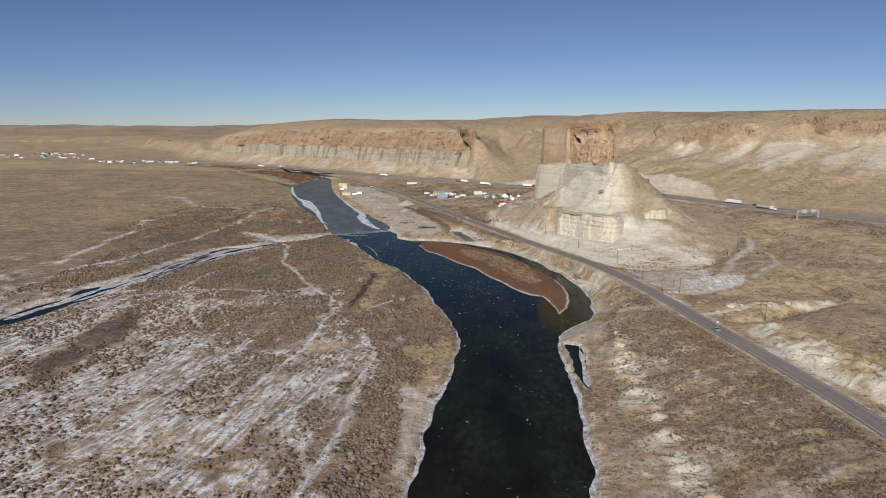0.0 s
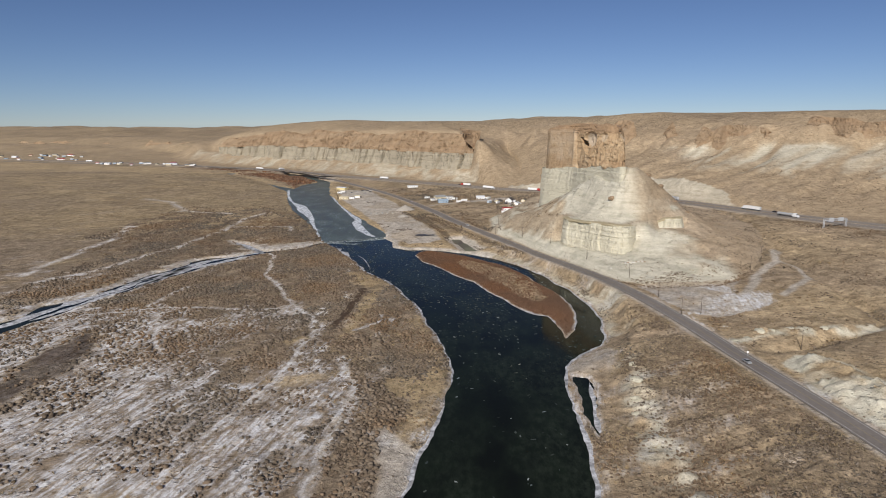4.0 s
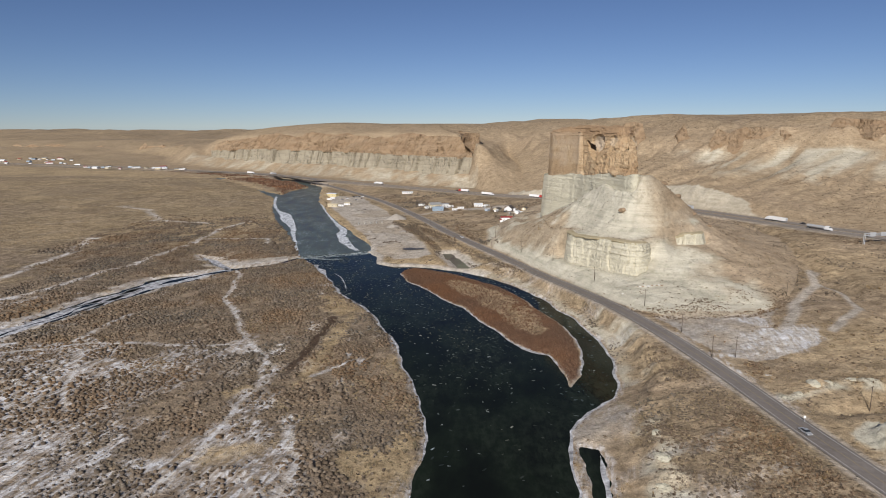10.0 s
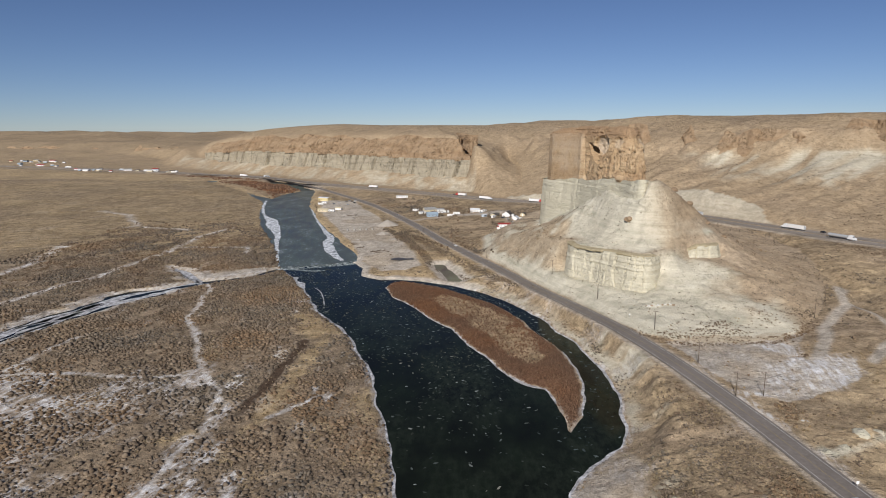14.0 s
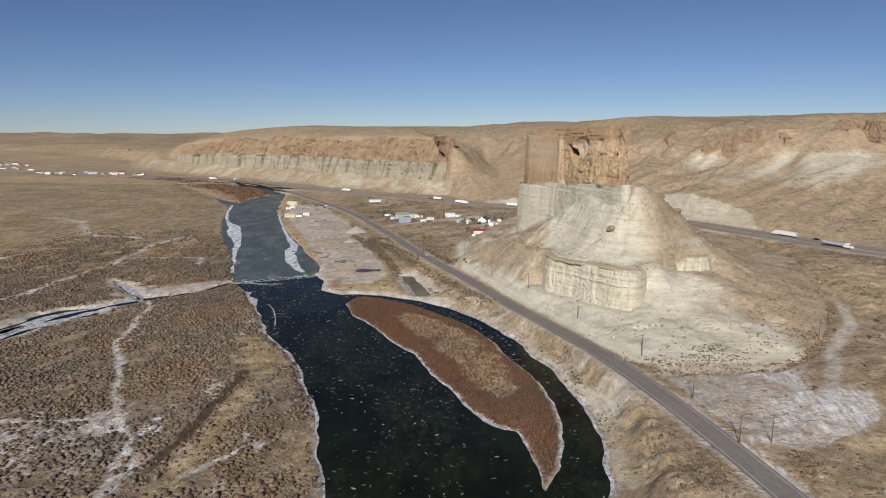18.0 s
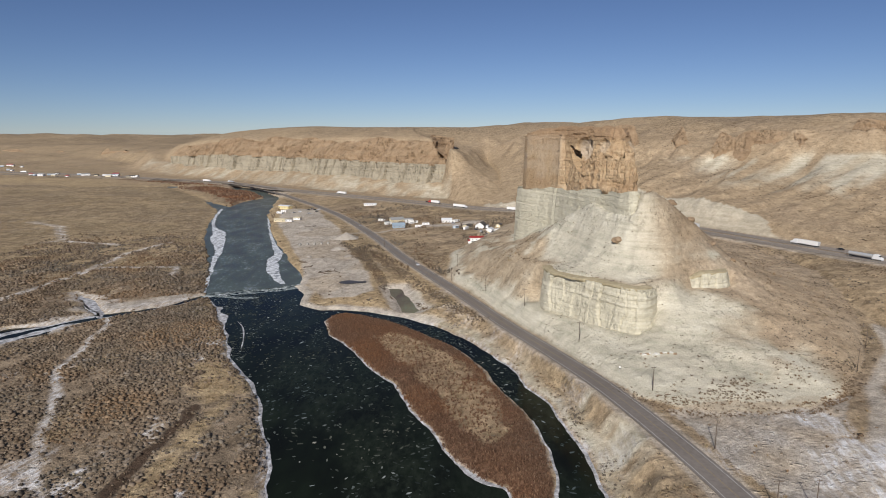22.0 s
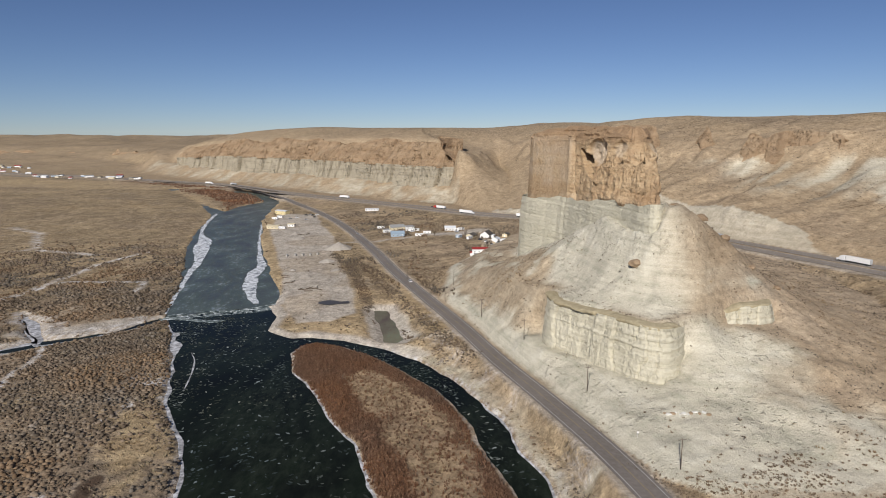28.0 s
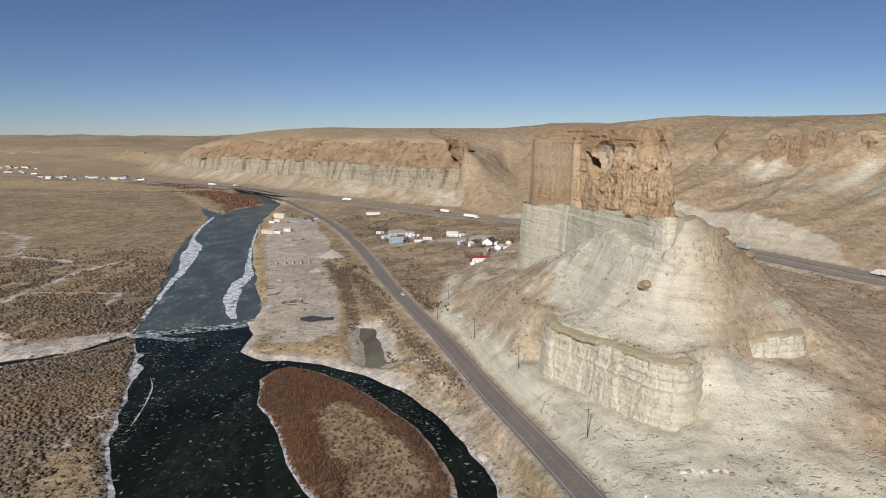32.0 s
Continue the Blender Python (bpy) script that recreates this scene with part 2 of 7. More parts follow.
def height(x, y, p):
    dr, zr, sr, dh, zh, sh, zc, dc = (p[k] for k in ("dr", "zr", "sr", "dh", "zh", "sh", "zc", "dc"))
    depth, low, up, creek, isle, pond = p["water"]
    dw = np.maximum(-depth, 0)
    # low ground beside the river
    flat = 1.2 + 1.3 * sstep(0, 30, dw) + 0.5 * fbm(x, y, 60, 3, 1) * sstep(4, 20, dw)
    far_left = np.hypot(np.minimum(x + 150, 0), np.maximum(y - 500, 0) * 0.55)
    flat = flat + 3 * sstep(200, 900, far_left) + 2.0 * sstep(150, 700, far_left) * fbm(x, y, 240, 3, 2)
    # between river and road the bank climbs to the road's bed, with small scarps
    side = dr * sr
    climb = sstep(-70, -6, side) ** 0.8
    bank = flat + (zr - 0.35 - flat) * climb * sstep(2, 14, dw)
    ribs = 1.3 - 2.2 * np.abs(fbm(x * 0.35 + y * 0.15, y - 0.3 * x, 10, 4, 3))
    alcove = near(x + 2.5 * fbm(x, y, 9, 2, 24), y, [(91, 316), (86, 304), (84, 290), (81, 275), (78, 248), (79, 225), (79, 205), (76, 170)])[0]
    alcove = np.minimum(alcove, near(x + 2.5 * fbm(x, y, 9, 2, 26), y, [(104, 450), (106, 425), (105, 405), (103, 385), (99, 365)])[0])
    rib = np.clip(0.8 - 2.0 * np.abs(fbm(x * 0.35, y + 0.25 * x, 8, 2, 25)), 0, 1)
    bank = bank + np.exp(-(alcove / 5.0) ** 2) * (3.2 * np.round(rib * 3) / 3 * 0.6 + 1.2 * rib - 0.2)
    bank = bank + sstep(-75, -45, side) * sstep(-8, -22, side) * (0.9 * np.clip(ribs, 0, 1.3) - 0.3) * sstep(620, 560, y) * sstep(6, 16, dw)
    # between road and highway
    t = np.clip((dr - 6) / np.maximum(dr + dh - 20, 1), 0, 1)
    between = zr - 0.35 + (zh - zr) * sstep(0, 1, t)
    open_land = sstep(8, 25, dr) * sstep(18, 34, dh)
    between = between + 1.6 * fbm(x, y, 45, 4, 4) * open_land
    gully = near(x + 4 * fbm(x, y, 20, 2, 15), y, [(286, 661), (263, 581), (252, 520), (245, 478), (239, 430), (225, 350), (170, 322), (150, 318)])[0]
    between = between - 3.0 * np.exp(-(gully / 5) ** 2) * open_land
    scarp = near(x, y, [(140, 330), (157, 339), (182, 341), (230, 345)])[0]
    between = between + 1.8 * np.exp(-(scarp / 5) ** 2) * (0.4 + 1.2 * np.abs(fbm(x, y, 5, 3, 16))) * open_land
    badland = signed(x, y, BADLAND, 40)
    between = between + sstep(0, 6, badland) * (0.9 + 1.9 * np.clip(0.9 - np.abs(fbm(x * 0.45 + y * 0.1, y + 0.15 * x, 4.5, 2, 17)) * 2.4, 0, 1) + 1.5 * sstep(148, 160, x) + 0.5 * np.floor(3 * vnoise(x / 3, y / 5, 23))) + 2.2 * sstep(150, 172, x) * sstep(330, 300, y) * open_land
    h = np.where(sr > 0, between, bank)
    # beyond the highway: slopes with gullies up to the rim
    east = sstep(100, 300, x)
    along, across = 0.65 * x - 0.76 * y, 0.76 * x + 0.65 * y
    gul = np.abs(fbm(along, across * 0.35, 60, 4, 18)) + 0.35 * np.abs(fbm(along, across * 0.3, 21, 3, 28))
    dcw = dc + (9 * fbm(x, y, 90, 4, 8) - 16 * east * (gul - 0.3)) * sstep(-330, -60, dc)
    white_wall = sstep(-800, -700, x) * (1 - sstep(45, 62, x))
    zero = np.where(sh > 0, zh - 0.35, h)
    foot_w = 60 + 110 * sstep(48, 95, x) + 150 * east
    tal = np.clip((dcw + foot_w) / (foot_w - 4), 0, 1)
    talus_top = 29 * white_wall + (1 - white_wall) * (zc - 16)
    slope = zero + (talus_top - zero) * tal ** 1.35 + 7 * east * (0.4 - gul) * sstep(0.1, 0.5, tal)
    top = zc + (117 + 11 * east - zc) * sstep(0, 190, dcw) * (0.25 + 0.75 * sstep(-900, -300, x))
    roll = 9 * fbm(x, y, 420, 4, 9) * sstep(60, 500, dcw) + 7 * east * fbm(x, y, 170, 3, 20) * sstep(20, 160, dcw)
    jump = white_wall * sstep(34, 62, dc) + (1 - white_wall) * sstep(-34, 26, dcw)
    knobs = np.clip(fbm(x, y, 34, 4, 29) - 0.05, 0, 1) * sstep(-60, -10, dcw) * sstep(120, 30, dcw) * (1 - white_wall) * sstep(50, 110, x)
    hill = slope + (top - slope) * jump + roll + 11 * knobs + 3.0 * fbm(x, y, 26, 3, 30) * sstep(-50, 0, dcw) * sstep(160, 60, dcw) * (1 - 0.6 * white_wall)
    k = sstep(-foot_w - 10, -foot_w + 30, dcw) * (sh > 0) * sstep(16, 40, dh)
    h = h + (np.maximum(hill, zero) - h) * np.where(dcw > -foot_w, np.maximum(k, sstep(-20, 0, dcw)), 0)
    # cut bank on the highway's upper side
    bench = zh + 0.62 * (dh - 18) + 0.35 * fbm(x, y, 18, 3, 19)
    reach = 22 * sstep(705, 765, y) * sstep(1085, 1010, y) * (sh > 0) * (x > 100)
    h = np.where((dh > 18) & (dh < 18 + reach), np.maximum(h, bench), h)
    h = np.where((dh >= 18 + reach) & (reach > 1), np.maximum(h, zh + 0.62 * reach - 0.25 * (dh - 18 - reach)), h)
    # roll of the open land far off
    away = np.hypot(x - 40, y - 200)
    swell = sstep(1500, 4600, away) * (78 + 26 * fbm(x, y, 900, 4, 10))
    swell = swell + sstep(1500, 2800, away) * (13 * fbm(x, y, 360, 4, 22) - 8 * np.abs(fbm(x, y, 190, 3, 23)))
    h = np.maximum(h, swell * (1 - sstep(200, 900, x)) + h * 0.12)
    # butte
    inb = p["rings"][0]
    rills = np.abs(fbm((x - 143) * 0.9, (y - 560) * 0.9, 8, 3, 12))
    h = np.where(inb > 0, p["cone"] + (0.6 * fbm(x, y, 9, 3, 11) + 0.7 * rills) * sstep(0, 12, inb), h)
    # road beds stay flat
    h = h + (zr - 0.3 - h) * (1 - sstep(6.5, 11, dr))
    h = h + (zh - 0.3 - h) * (1 - sstep(17, 21, dh))
    # island
    h = np.where(isle > 0, np.minimum(isle * 0.25, 1.7) + 0.15 * fbm(x, y, 12, 2, 13) * sstep(1, 5, isle), h)
    h = h + 0.25 * fbm(x, y, 6, 3, 14) * sstep(3, 10, dw) * sstep(6, 10, dr) * sstep(17, 26, dh)
    h = np.where(depth > 0, 0.06 - np.minimum(depth * 0.5, 2.2), 0.06 + np.minimum(h, np.maximum(dw * 0.36, h * sstep(2, 16, dw))))
    return h + (zr - 0.25 - h) * (1 - sstep(6.0, 9.5, dr)) * (depth < -1)


def graded(lo, a, b, hi, step, grow, grow_up=0):
    mid = list(np.arange(a, b, step))
    up, s = [b], step
    while up[-1] < hi:
        s *= 1 + (grow_up or grow)
        up.append(up[-1] + s)
    down, s = [a], step
    while down[-1] > lo:
        s *= 1 + grow
        down.append(down[-1] - s)
    return np.array(down[:0:-1] + mid + up)


def grid_mesh(name, X, Y, Z, material, smooth=True):
    """A sheet from three arrays of rows and columns."""
    ny, nx = X.shape
    me = bpy.data.meshes.new(name)
    me.vertices.add(nx * ny)
    me.vertices.foreach_set("co", np.stack([X, Y, Z], -1).astype(np.float32).ravel())
    i = (np.arange(ny - 1)[:, None] * nx + np.arange(nx - 1)[None]).ravel()
    q = np.stack([i, i + 1, i + nx + 1, i + nx], -1)
    me.loops.add(q.size)
    me.loops.foreach_set("vertex_index", q.ravel().astype(np.int32))
    me.polygons.add(len(q))
    me.polygons.foreach_set("loop_start", np.arange(0, q.size, 4, dtype=np.int32))
    me.polygons.foreach_set("use_smooth", np.full(len(q), smooth))
    me.update(calc_edges=True)
    me.materials.append(material)
    return me


# ---- materials ----
def mat(name, rough=0.9, spec=0.25):
    m = bpy.data.materials.new(name)
    m.use_nodes = True
    b = m.node_tree.nodes["Principled BSDF"]
    b.inputs["Roughness"].default_value = rough
    b.inputs["Specular IOR Level"].default_value = spec
    return m, m.node_tree, b


def node(nt, kind, **kw):
    n = nt.nodes.new(kind)
    for k, v in kw.items():
        if k in n.inputs:
            n.inputs[k].default_value = v
        else:
            setattr(n, k, v)
    return n


def coords(nt, scale=(1, 1, 1)):
    g = nt.nodes.new("ShaderNodeNewGeometry")
    mp = nt.nodes.new("ShaderNodeMapping")
    mp.inputs["Scale"].default_value = scale
    nt.links.new(g.outputs["Position"], mp.inputs["Vector"])
    return mp.outputs[0]


def noise_of(nt, vec, scale, detail=4.0, rough=0.55):
    n = node(nt, "ShaderNodeTexNoise", Scale=scale, Detail=detail, Roughness=rough)
    nt.links.new(vec, n.inputs["Vector"])
    return n.outputs["Fac"]


def ramp(nt, fac, *stops):
    r = nt.nodes.new("ShaderNodeValToRGB")
    while len(r.color_ramp.elements) < len(stops):
        r.color_ramp.elements.new(0.5)
    for e, (p, c) in zip(r.color_ramp.elements, stops):
        e.position, e.color = p, (*c, 1) if len(c) == 3 else c
    nt.links.new(fac, r.inputs[0])
    return r.outputs[0]


def mix(nt, fac, a, b, kind="MIX"):
    m = nt.nodes.new("ShaderNodeMix")
    m.data_type, m.blend_type = "RGBA", kind
    for sock, v in ((m.inputs[0], fac), (m.inputs[6], a), (m.inputs[7], b)):
        if isinstance(v, bpy.types.NodeSocket):
            nt.links.new(v, sock)
        else:
            sock.default_value = v if not isinstance(v, tuple) else (*v, 1)
    return m.outputs[2]


def calc(nt, op, a, b=0.0, clamp=False):
    m = nt.nodes.new("ShaderNodeMath")
    m.operation, m.use_clamp = op, clamp
    for sock, v in zip(m.inputs, (a, b)):
        if isinstance(v, bpy.types.NodeSocket):
            nt.links.new(v, sock)
        else:
            sock.default_value = v
    return m.outputs[0]


def span(nt, v, a, b):
    """0 to 1 as v goes from a to b."""
    m = node(nt, "ShaderNodeMapRange")
    nt.links.new(v, m.inputs[0])
    m.inputs[1].default_value, m.inputs[2].default_value = a, b
    return m.outputs[0]


def bump(nt, bsdf, h, strength, dist):
    b = node(nt, "ShaderNodeBump", Strength=strength, Distance=dist)
    nt.links.new(h, b.inputs["Height"])
    nt.links.new(b.outputs[0], bsdf.inputs["Normal"])


def speckled(name, dark, light, scale, rough=0.9, spec=0.2, strength=0.4, dist=0.1, stretch=(1, 1, 1), big=0.05):
    """A surface that varies at two scales."""
    m, nt, b = mat(name, rough, spec)
    v = coords(nt, stretch)
    fine, broad = noise_of(nt, v, scale, 5), noise_of(nt, v, scale * big, 3)
    c = ramp(nt, calc(nt, "ADD", calc(nt, "MULTIPLY", fine, 0.6), calc(nt, "MULTIPLY", broad, 0.4)), (0.36, dark), (0.64, light))
    nt.links.new(c, b.inputs["Base Color"])
    bump(nt, b, fine, strength, dist)
    return m


def plain(name, colour, rough=0.7, metal=0.0, spec=0.3):
    m, nt, b = mat(name, rough, spec)
    b.inputs["Metallic"].default_value = metal
    v = coords(nt)
    c = mix(nt, noise_of(nt, v, 1.7, 4), tuple(0.82 * x for x in colour), tuple(min(1, 1.12 * x) for x in colour))
    nt.links.new(c, b.inputs["Base Color"])
    return m


def ground_material():
    m, nt, b = mat("open_ground", 0.95, 0.1)
    v = coords(nt)
    a1, a2 = node(nt, "ShaderNodeAttribute", attribute_name="cover"), node(nt, "ShaderNodeAttribute", attribute_name="rock")
    s1, s2 = node(nt, "ShaderNodeSeparateColor"), node(nt, "ShaderNodeSeparateColor")
    nt.links.new(a1.outputs["Color"], s1.inputs[0])
    nt.links.new(a2.outputs["Color"], s2.inputs[0])
    pale, brush, red = s1.outputs
    grass = a1.outputs["Alpha"]
    white, tan, gravel = s2.outputs
    fine, mid, big = noise_of(nt, v, 0.9, 6, 0.65), noise_of(nt, v, 0.16, 5, 0.6), noise_of(nt, v, 0.02, 4)
    soil = ramp(nt, mid, (0.3, (0.25, 0.188, 0.127)), (0.7, (0.38, 0.297, 0.206)))
    c = mix(nt, grass, soil, ramp(nt, mid, (0.3, (0.30, 0.22, 0.128)), (0.7, (0.49, 0.38, 0.232))))
    c = mix(nt, calc(nt, "ADD", calc(nt, "MULTIPLY", brush, span(nt, fine, 0.36, 0.6)), span(nt, brush, 0.8, 1.0), True), c, ramp(nt, mid, (0.35, (0.095, 0.075, 0.056)), (0.65, (0.17, 0.135, 0.10))))
    c = mix(nt, span(nt, brush, 0.84, 1.0), c, (0.085, 0.058, 0.04))
    c = mix(nt, gravel, c, ramp(nt, fine, (0.3, (0.37, 0.325, 0.27)), (0.7, (0.52, 0.47, 0.405))))
    stripe = noise_of(nt, coords(nt, (0.03, 0.03, 0.55)), 1.0, 4, 0.7)
    c = mix(nt, tan, c, ramp(nt, calc(nt, "ADD", calc(nt, "MULTIPLY", mid, 0.6), calc(nt, "MULTIPLY", stripe, 0.4)), (0.35, (0.29, 0.213, 0.136)), (0.65, (0.425, 0.33, 0.222))))
    c = mix(nt, calc(nt, "MULTIPLY", white, span(nt, fine, 0.12, 0.36)), c,
            ramp(nt, calc(nt, "ADD", calc(nt, "MULTIPLY", mid, 0.38), calc(nt, "MULTIPLY", stripe, 0.62)), (0.36, (0.42, 0.398, 0.308)), (0.50, (0.545, 0.503, 0.40)), (0.64, (0.635, 0.597, 0.49))))
    c = mix(nt, red, c, ramp(nt, mid, (0.35, (0.12, 0.066, 0.042)), (0.65, (0.21, 0.125, 0.078))))
    drag = node(nt, "ShaderNodeMapping", vector_type="TEXTURE")
    drag.inputs["Rotation"].default_value, drag.inputs["Scale"].default_value = (0, 0, radians(77)), (5.0, 1.0, 1.0)
    nt.links.new(v, drag.inputs["Vector"])
    wisp = noise_of(nt, drag.outputs[0], 0.6, 5, 0.65)
    crust = calc(nt, "MULTIPLY", pale, span(nt, calc(nt, "ADD", calc(nt, "MULTIPLY", fine, 0.5), calc(nt, "ADD", calc(nt, "MULTIPLY", wisp, 0.7), calc(nt, "MULTIPLY", mid, 0.4))), 0.68, 0.92))
    c = mix(nt, crust, c, ramp(nt, wisp, (0.35, (0.42, 0.38, 0.34)), (0.58, (0.70, 0.69, 0.695))))
    c = mix(nt, calc(nt, "SUBTRACT", 0.35, calc(nt, "MULTIPLY", tan, 0.2)), c, ramp(nt, big, (0.35, (0.35, 0.35, 0.35)), (0.65, (0.65, 0.65, 0.65))), "OVERLAY")
    tiny, clump = noise_of(nt, v, 0.55, 2, 0.5), noise_of(nt, v, 0.05, 3)
    spots = calc(nt, "MULTIPLY", span(nt, tiny, 0.57, 0.66), span(nt, clump, 0.36, 0.62))
    amount = calc(nt, "MULTIPLY", spots, calc(nt, "ADD", calc(nt, "MULTIPLY", brush, 0.5), 0.24))
    amount = calc(nt, "MULTIPLY", amount, calc(nt, "SUBTRACT", 1.0, calc(nt, "MULTIPLY", gravel, 0.8)))
    c = mix(nt, amount, c, (0.075, 0.062, 0.047))
    patchy = noise_of(nt, v, 0.42, 7, 0.78)
    c = mix(nt, calc(nt, "SUBTRACT", calc(nt, "SUBTRACT", 0.6, calc(nt, "MULTIPLY", tan, 0.22)), calc(nt, "MULTIPLY", white, 0.38)), c, ramp(nt, patchy, (0.34, (0.24, 0.235, 0.23)), (0.66, (0.78, 0.775, 0.77))), "OVERLAY")
    tufts = noise_of(nt, v, 0.13, 8, 0.82)
    c = mix(nt, calc(nt, "SUBTRACT", calc(nt, "SUBTRACT", 0.6, calc(nt, "MULTIPLY", tan, 0.40)), calc(nt, "MULTIPLY", white, 0.3)), c, ramp(nt, tufts, (0.36, (0.25, 0.245, 0.24)), (0.64, (0.77, 0.765, 0.76))), "OVERLAY")
    grit = noise_of(nt, v, 2.6, 4, 0.7)
    c = mix(nt, 0.5, c, ramp(nt, grit, (0.3, (0.22, 0.22, 0.22)), (0.7, (0.78, 0.78, 0.78))), "OVERLAY")
    nt.links.new(c, b.inputs["Base Color"])
    bump(nt, b, calc(nt, "ADD", calc(nt, "ADD", patchy, mid), calc(nt, "MULTIPLY", spots, 0.7)), 0.75, 0.7)
    return m


def strata_material(name, stops, band=0.5, streak=0.35, strength=0.7, joints=0.5, tall=0.10):
    """Layered rock: beds across, run-off streaks down, dark open joints."""
    m, nt, b = mat(name, 0.93, 0.15)
    v = coords(nt)
    beds_n = noise_of(nt, coords(nt, (0.012, 0.012, band)), 1.0, 6, 0.7)
    runs = noise_of(nt, coords(nt, (0.5, 0.5, 0.035)), 1.0, 4, 0.6)
    fine = noise_of(nt, v, 0.9, 8, 0.72)
    f = calc(nt, "ADD", calc(nt, "MULTIPLY", beds_n, 0.5), calc(nt, "ADD", calc(nt, "MULTIPLY", runs, streak), calc(nt, "MULTIPLY", fine, 0.5 - streak)))
    c = ramp(nt, f, *stops)
    gap = calc(nt, "ABSOLUTE", calc(nt, "SUBTRACT", noise_of(nt, coords(nt, (0.28, 0.28, tall)), 1.0, 5, 0.6), 0.5))
    line = calc(nt, "MULTIPLY", span(nt, gap, 0.016, 0.0), span(nt, noise_of(nt, v, 0.06, 3), 0.42, 0.6))
    speck = span(nt, fine, 0.40, 0.30)
    c = mix(nt, calc(nt, "MULTIPLY", calc(nt, "MAXIMUM", line, calc(nt, "MULTIPLY", speck, 0.7)), joints), c, tuple(0.34 * x for x in stops[0][1]))
    nt.links.new(c, b.inputs["Base Color"])
    bump(nt, b, calc(nt, "SUBTRACT", calc(nt, "ADD", fine, calc(nt, "ADD", beds_n, runs)), line), strength, 1.2)
    return m


def weathered(m, fresh_lit, crust):
    """Lays a pale tone (broken faces, the block's sunlit side) and brown crust over a rock, where the mesh's weather
    colours say so.
    """
    nt = m.node_tree
    b = nt.nodes["Principled BSDF"]
    base = b.inputs["Base Color"].links[0].from_socket
    a, sep = node(nt, "ShaderNodeAttribute", attribute_name="weather"), node(nt, "ShaderNodeSeparateColor")
    nt.links.new(a.outputs["Color"], sep.inputs[0])
    grain = noise_of(nt, coords(nt), 0.7, 6, 0.7)
    c = mix(nt, sep.outputs[1], base, ramp(nt, grain, (0.35, crust[0]), (0.65, crust[1])))
    c = mix(nt, sep.outputs[0], c, ramp(nt, grain, (0.35, fresh_lit[0]), (0.65, fresh_lit[1])))
    nt.links.new(c, b.inputs["Base Color"])
    return m


def water_material(name, deep, rough, scale, height_m, ripple_tone=0.0, spec=0.3, moss=1.0):
    m, nt, b = mat(name, rough, spec)
    v = coords(nt, (1, 0.45, 1))
    n1, n2 = noise_of(nt, v, scale, 4, 0.6), noise_of(nt, v, scale * 0.12, 4)
    shallow = (1.9 * deep[0], 2.3 * deep[1], 1.7 * deep[2])
    weed = calc(nt, "MULTIPLY", span(nt, noise_of(nt, v, scale * 0.7, 5, 0.7), 0.42, 0.66), span(nt, noise_of(nt, v, scale * 0.06, 3), 0.42, 0.6))
    c = mix(nt, weed, mix(nt, span(nt, n2, 0.35, 0.75), deep, shallow), (0.020 * moss, 0.025 * moss, 0.018 * moss))
    # mixes a lighter grey-blue into the base colour where the ripple noise is high
    if ripple_tone:
        c = mix(nt, span(nt, calc(nt, "ADD", calc(nt, "MULTIPLY", n1, 0.6), calc(nt, "MULTIPLY", n2, 0.5)), 0.70 - ripple_tone, 0.80 - ripple_tone), c, (0.24, 0.265, 0.29))
    nt.links.new(c, b.inputs["Base Color"])
    b.inputs["IOR"].default_value = 1.33
    bump(nt, b, n1, 0.6, height_m)
    return m


GROUND = ground_material()
LEDGE_ROCK = speckled("ledge_rock", (0.30, 0.25, 0.155), (0.46, 0.395, 0.265), 0.5, 0.95, 0.1, 0.6, 0.5)
TAN_ROCK = strata_material("tan_rock", [(0.33, (0.25, 0.155, 0.08)), (0.44, (0.41, 0.28, 0.162)), (0.55, (0.48, 0.35, 0.215)), (0.68, (0.56, 0.435, 0.295))], 0.22, 0.08, 0.65, 0.5, 0.2)
weathered(TAN_ROCK, ((0.46, 0.355, 0.25), (0.58, 0.48, 0.365)), ((0.29, 0.185, 0.105), (0.42, 0.29, 0.175)))
TAN_FAR = strata_material("tan_far_rock", [(0.33, (0.17, 0.105, 0.06)), (0.44, (0.30, 0.205, 0.125)), (0.55, (0.36, 0.26, 0.165)), (0.68, (0.44, 0.34, 0.23))], 0.10, 0.16, 1.0, 0.95, 0.12)
PALE_FAR = strata_material("pale_far_rock", [(0.33, (0.20, 0.17, 0.125)), (0.44, (0.33, 0.29, 0.22)), (0.56, (0.385, 0.34, 0.255)), (0.7, (0.45, 0.405, 0.315))], 0.25, 0.18, 0.9, 0.95, 0.05)
PALE_ROCK = strata_material("pale_rock", [(0.33, (0.42, 0.385, 0.295)), (0.44, (0.53, 0.49, 0.375)), (0.56, (0.595, 0.555, 0.435)), (0.7, (0.66, 0.615, 0.495))], 0.6, 0.05, 0.6, 0.03, 0.4)
CREAM_ROCK = strata_material("cream_rock", [(0.33, (0.42, 0.385, 0.29)), (0.44, (0.56, 0.515, 0.395)), (0.56, (0.62, 0.575, 0.45)), (0.7, (0.68, 0.635, 0.51))], 0.75, 0.09, 0.7, 0.22, 0.07)
ASPHALT = speckled("asphalt", (0.160, 0.138, 0.121), (0.232, 0.203, 0.180), 0.8, 0.85, 0.3, 0.2, 0.02)
CONCRETE = speckled("worn_highway", (0.225, 0.19, 0.158), (0.315, 0.272, 0.23), 0.6, 0.85, 0.3, 0.2, 0.02)
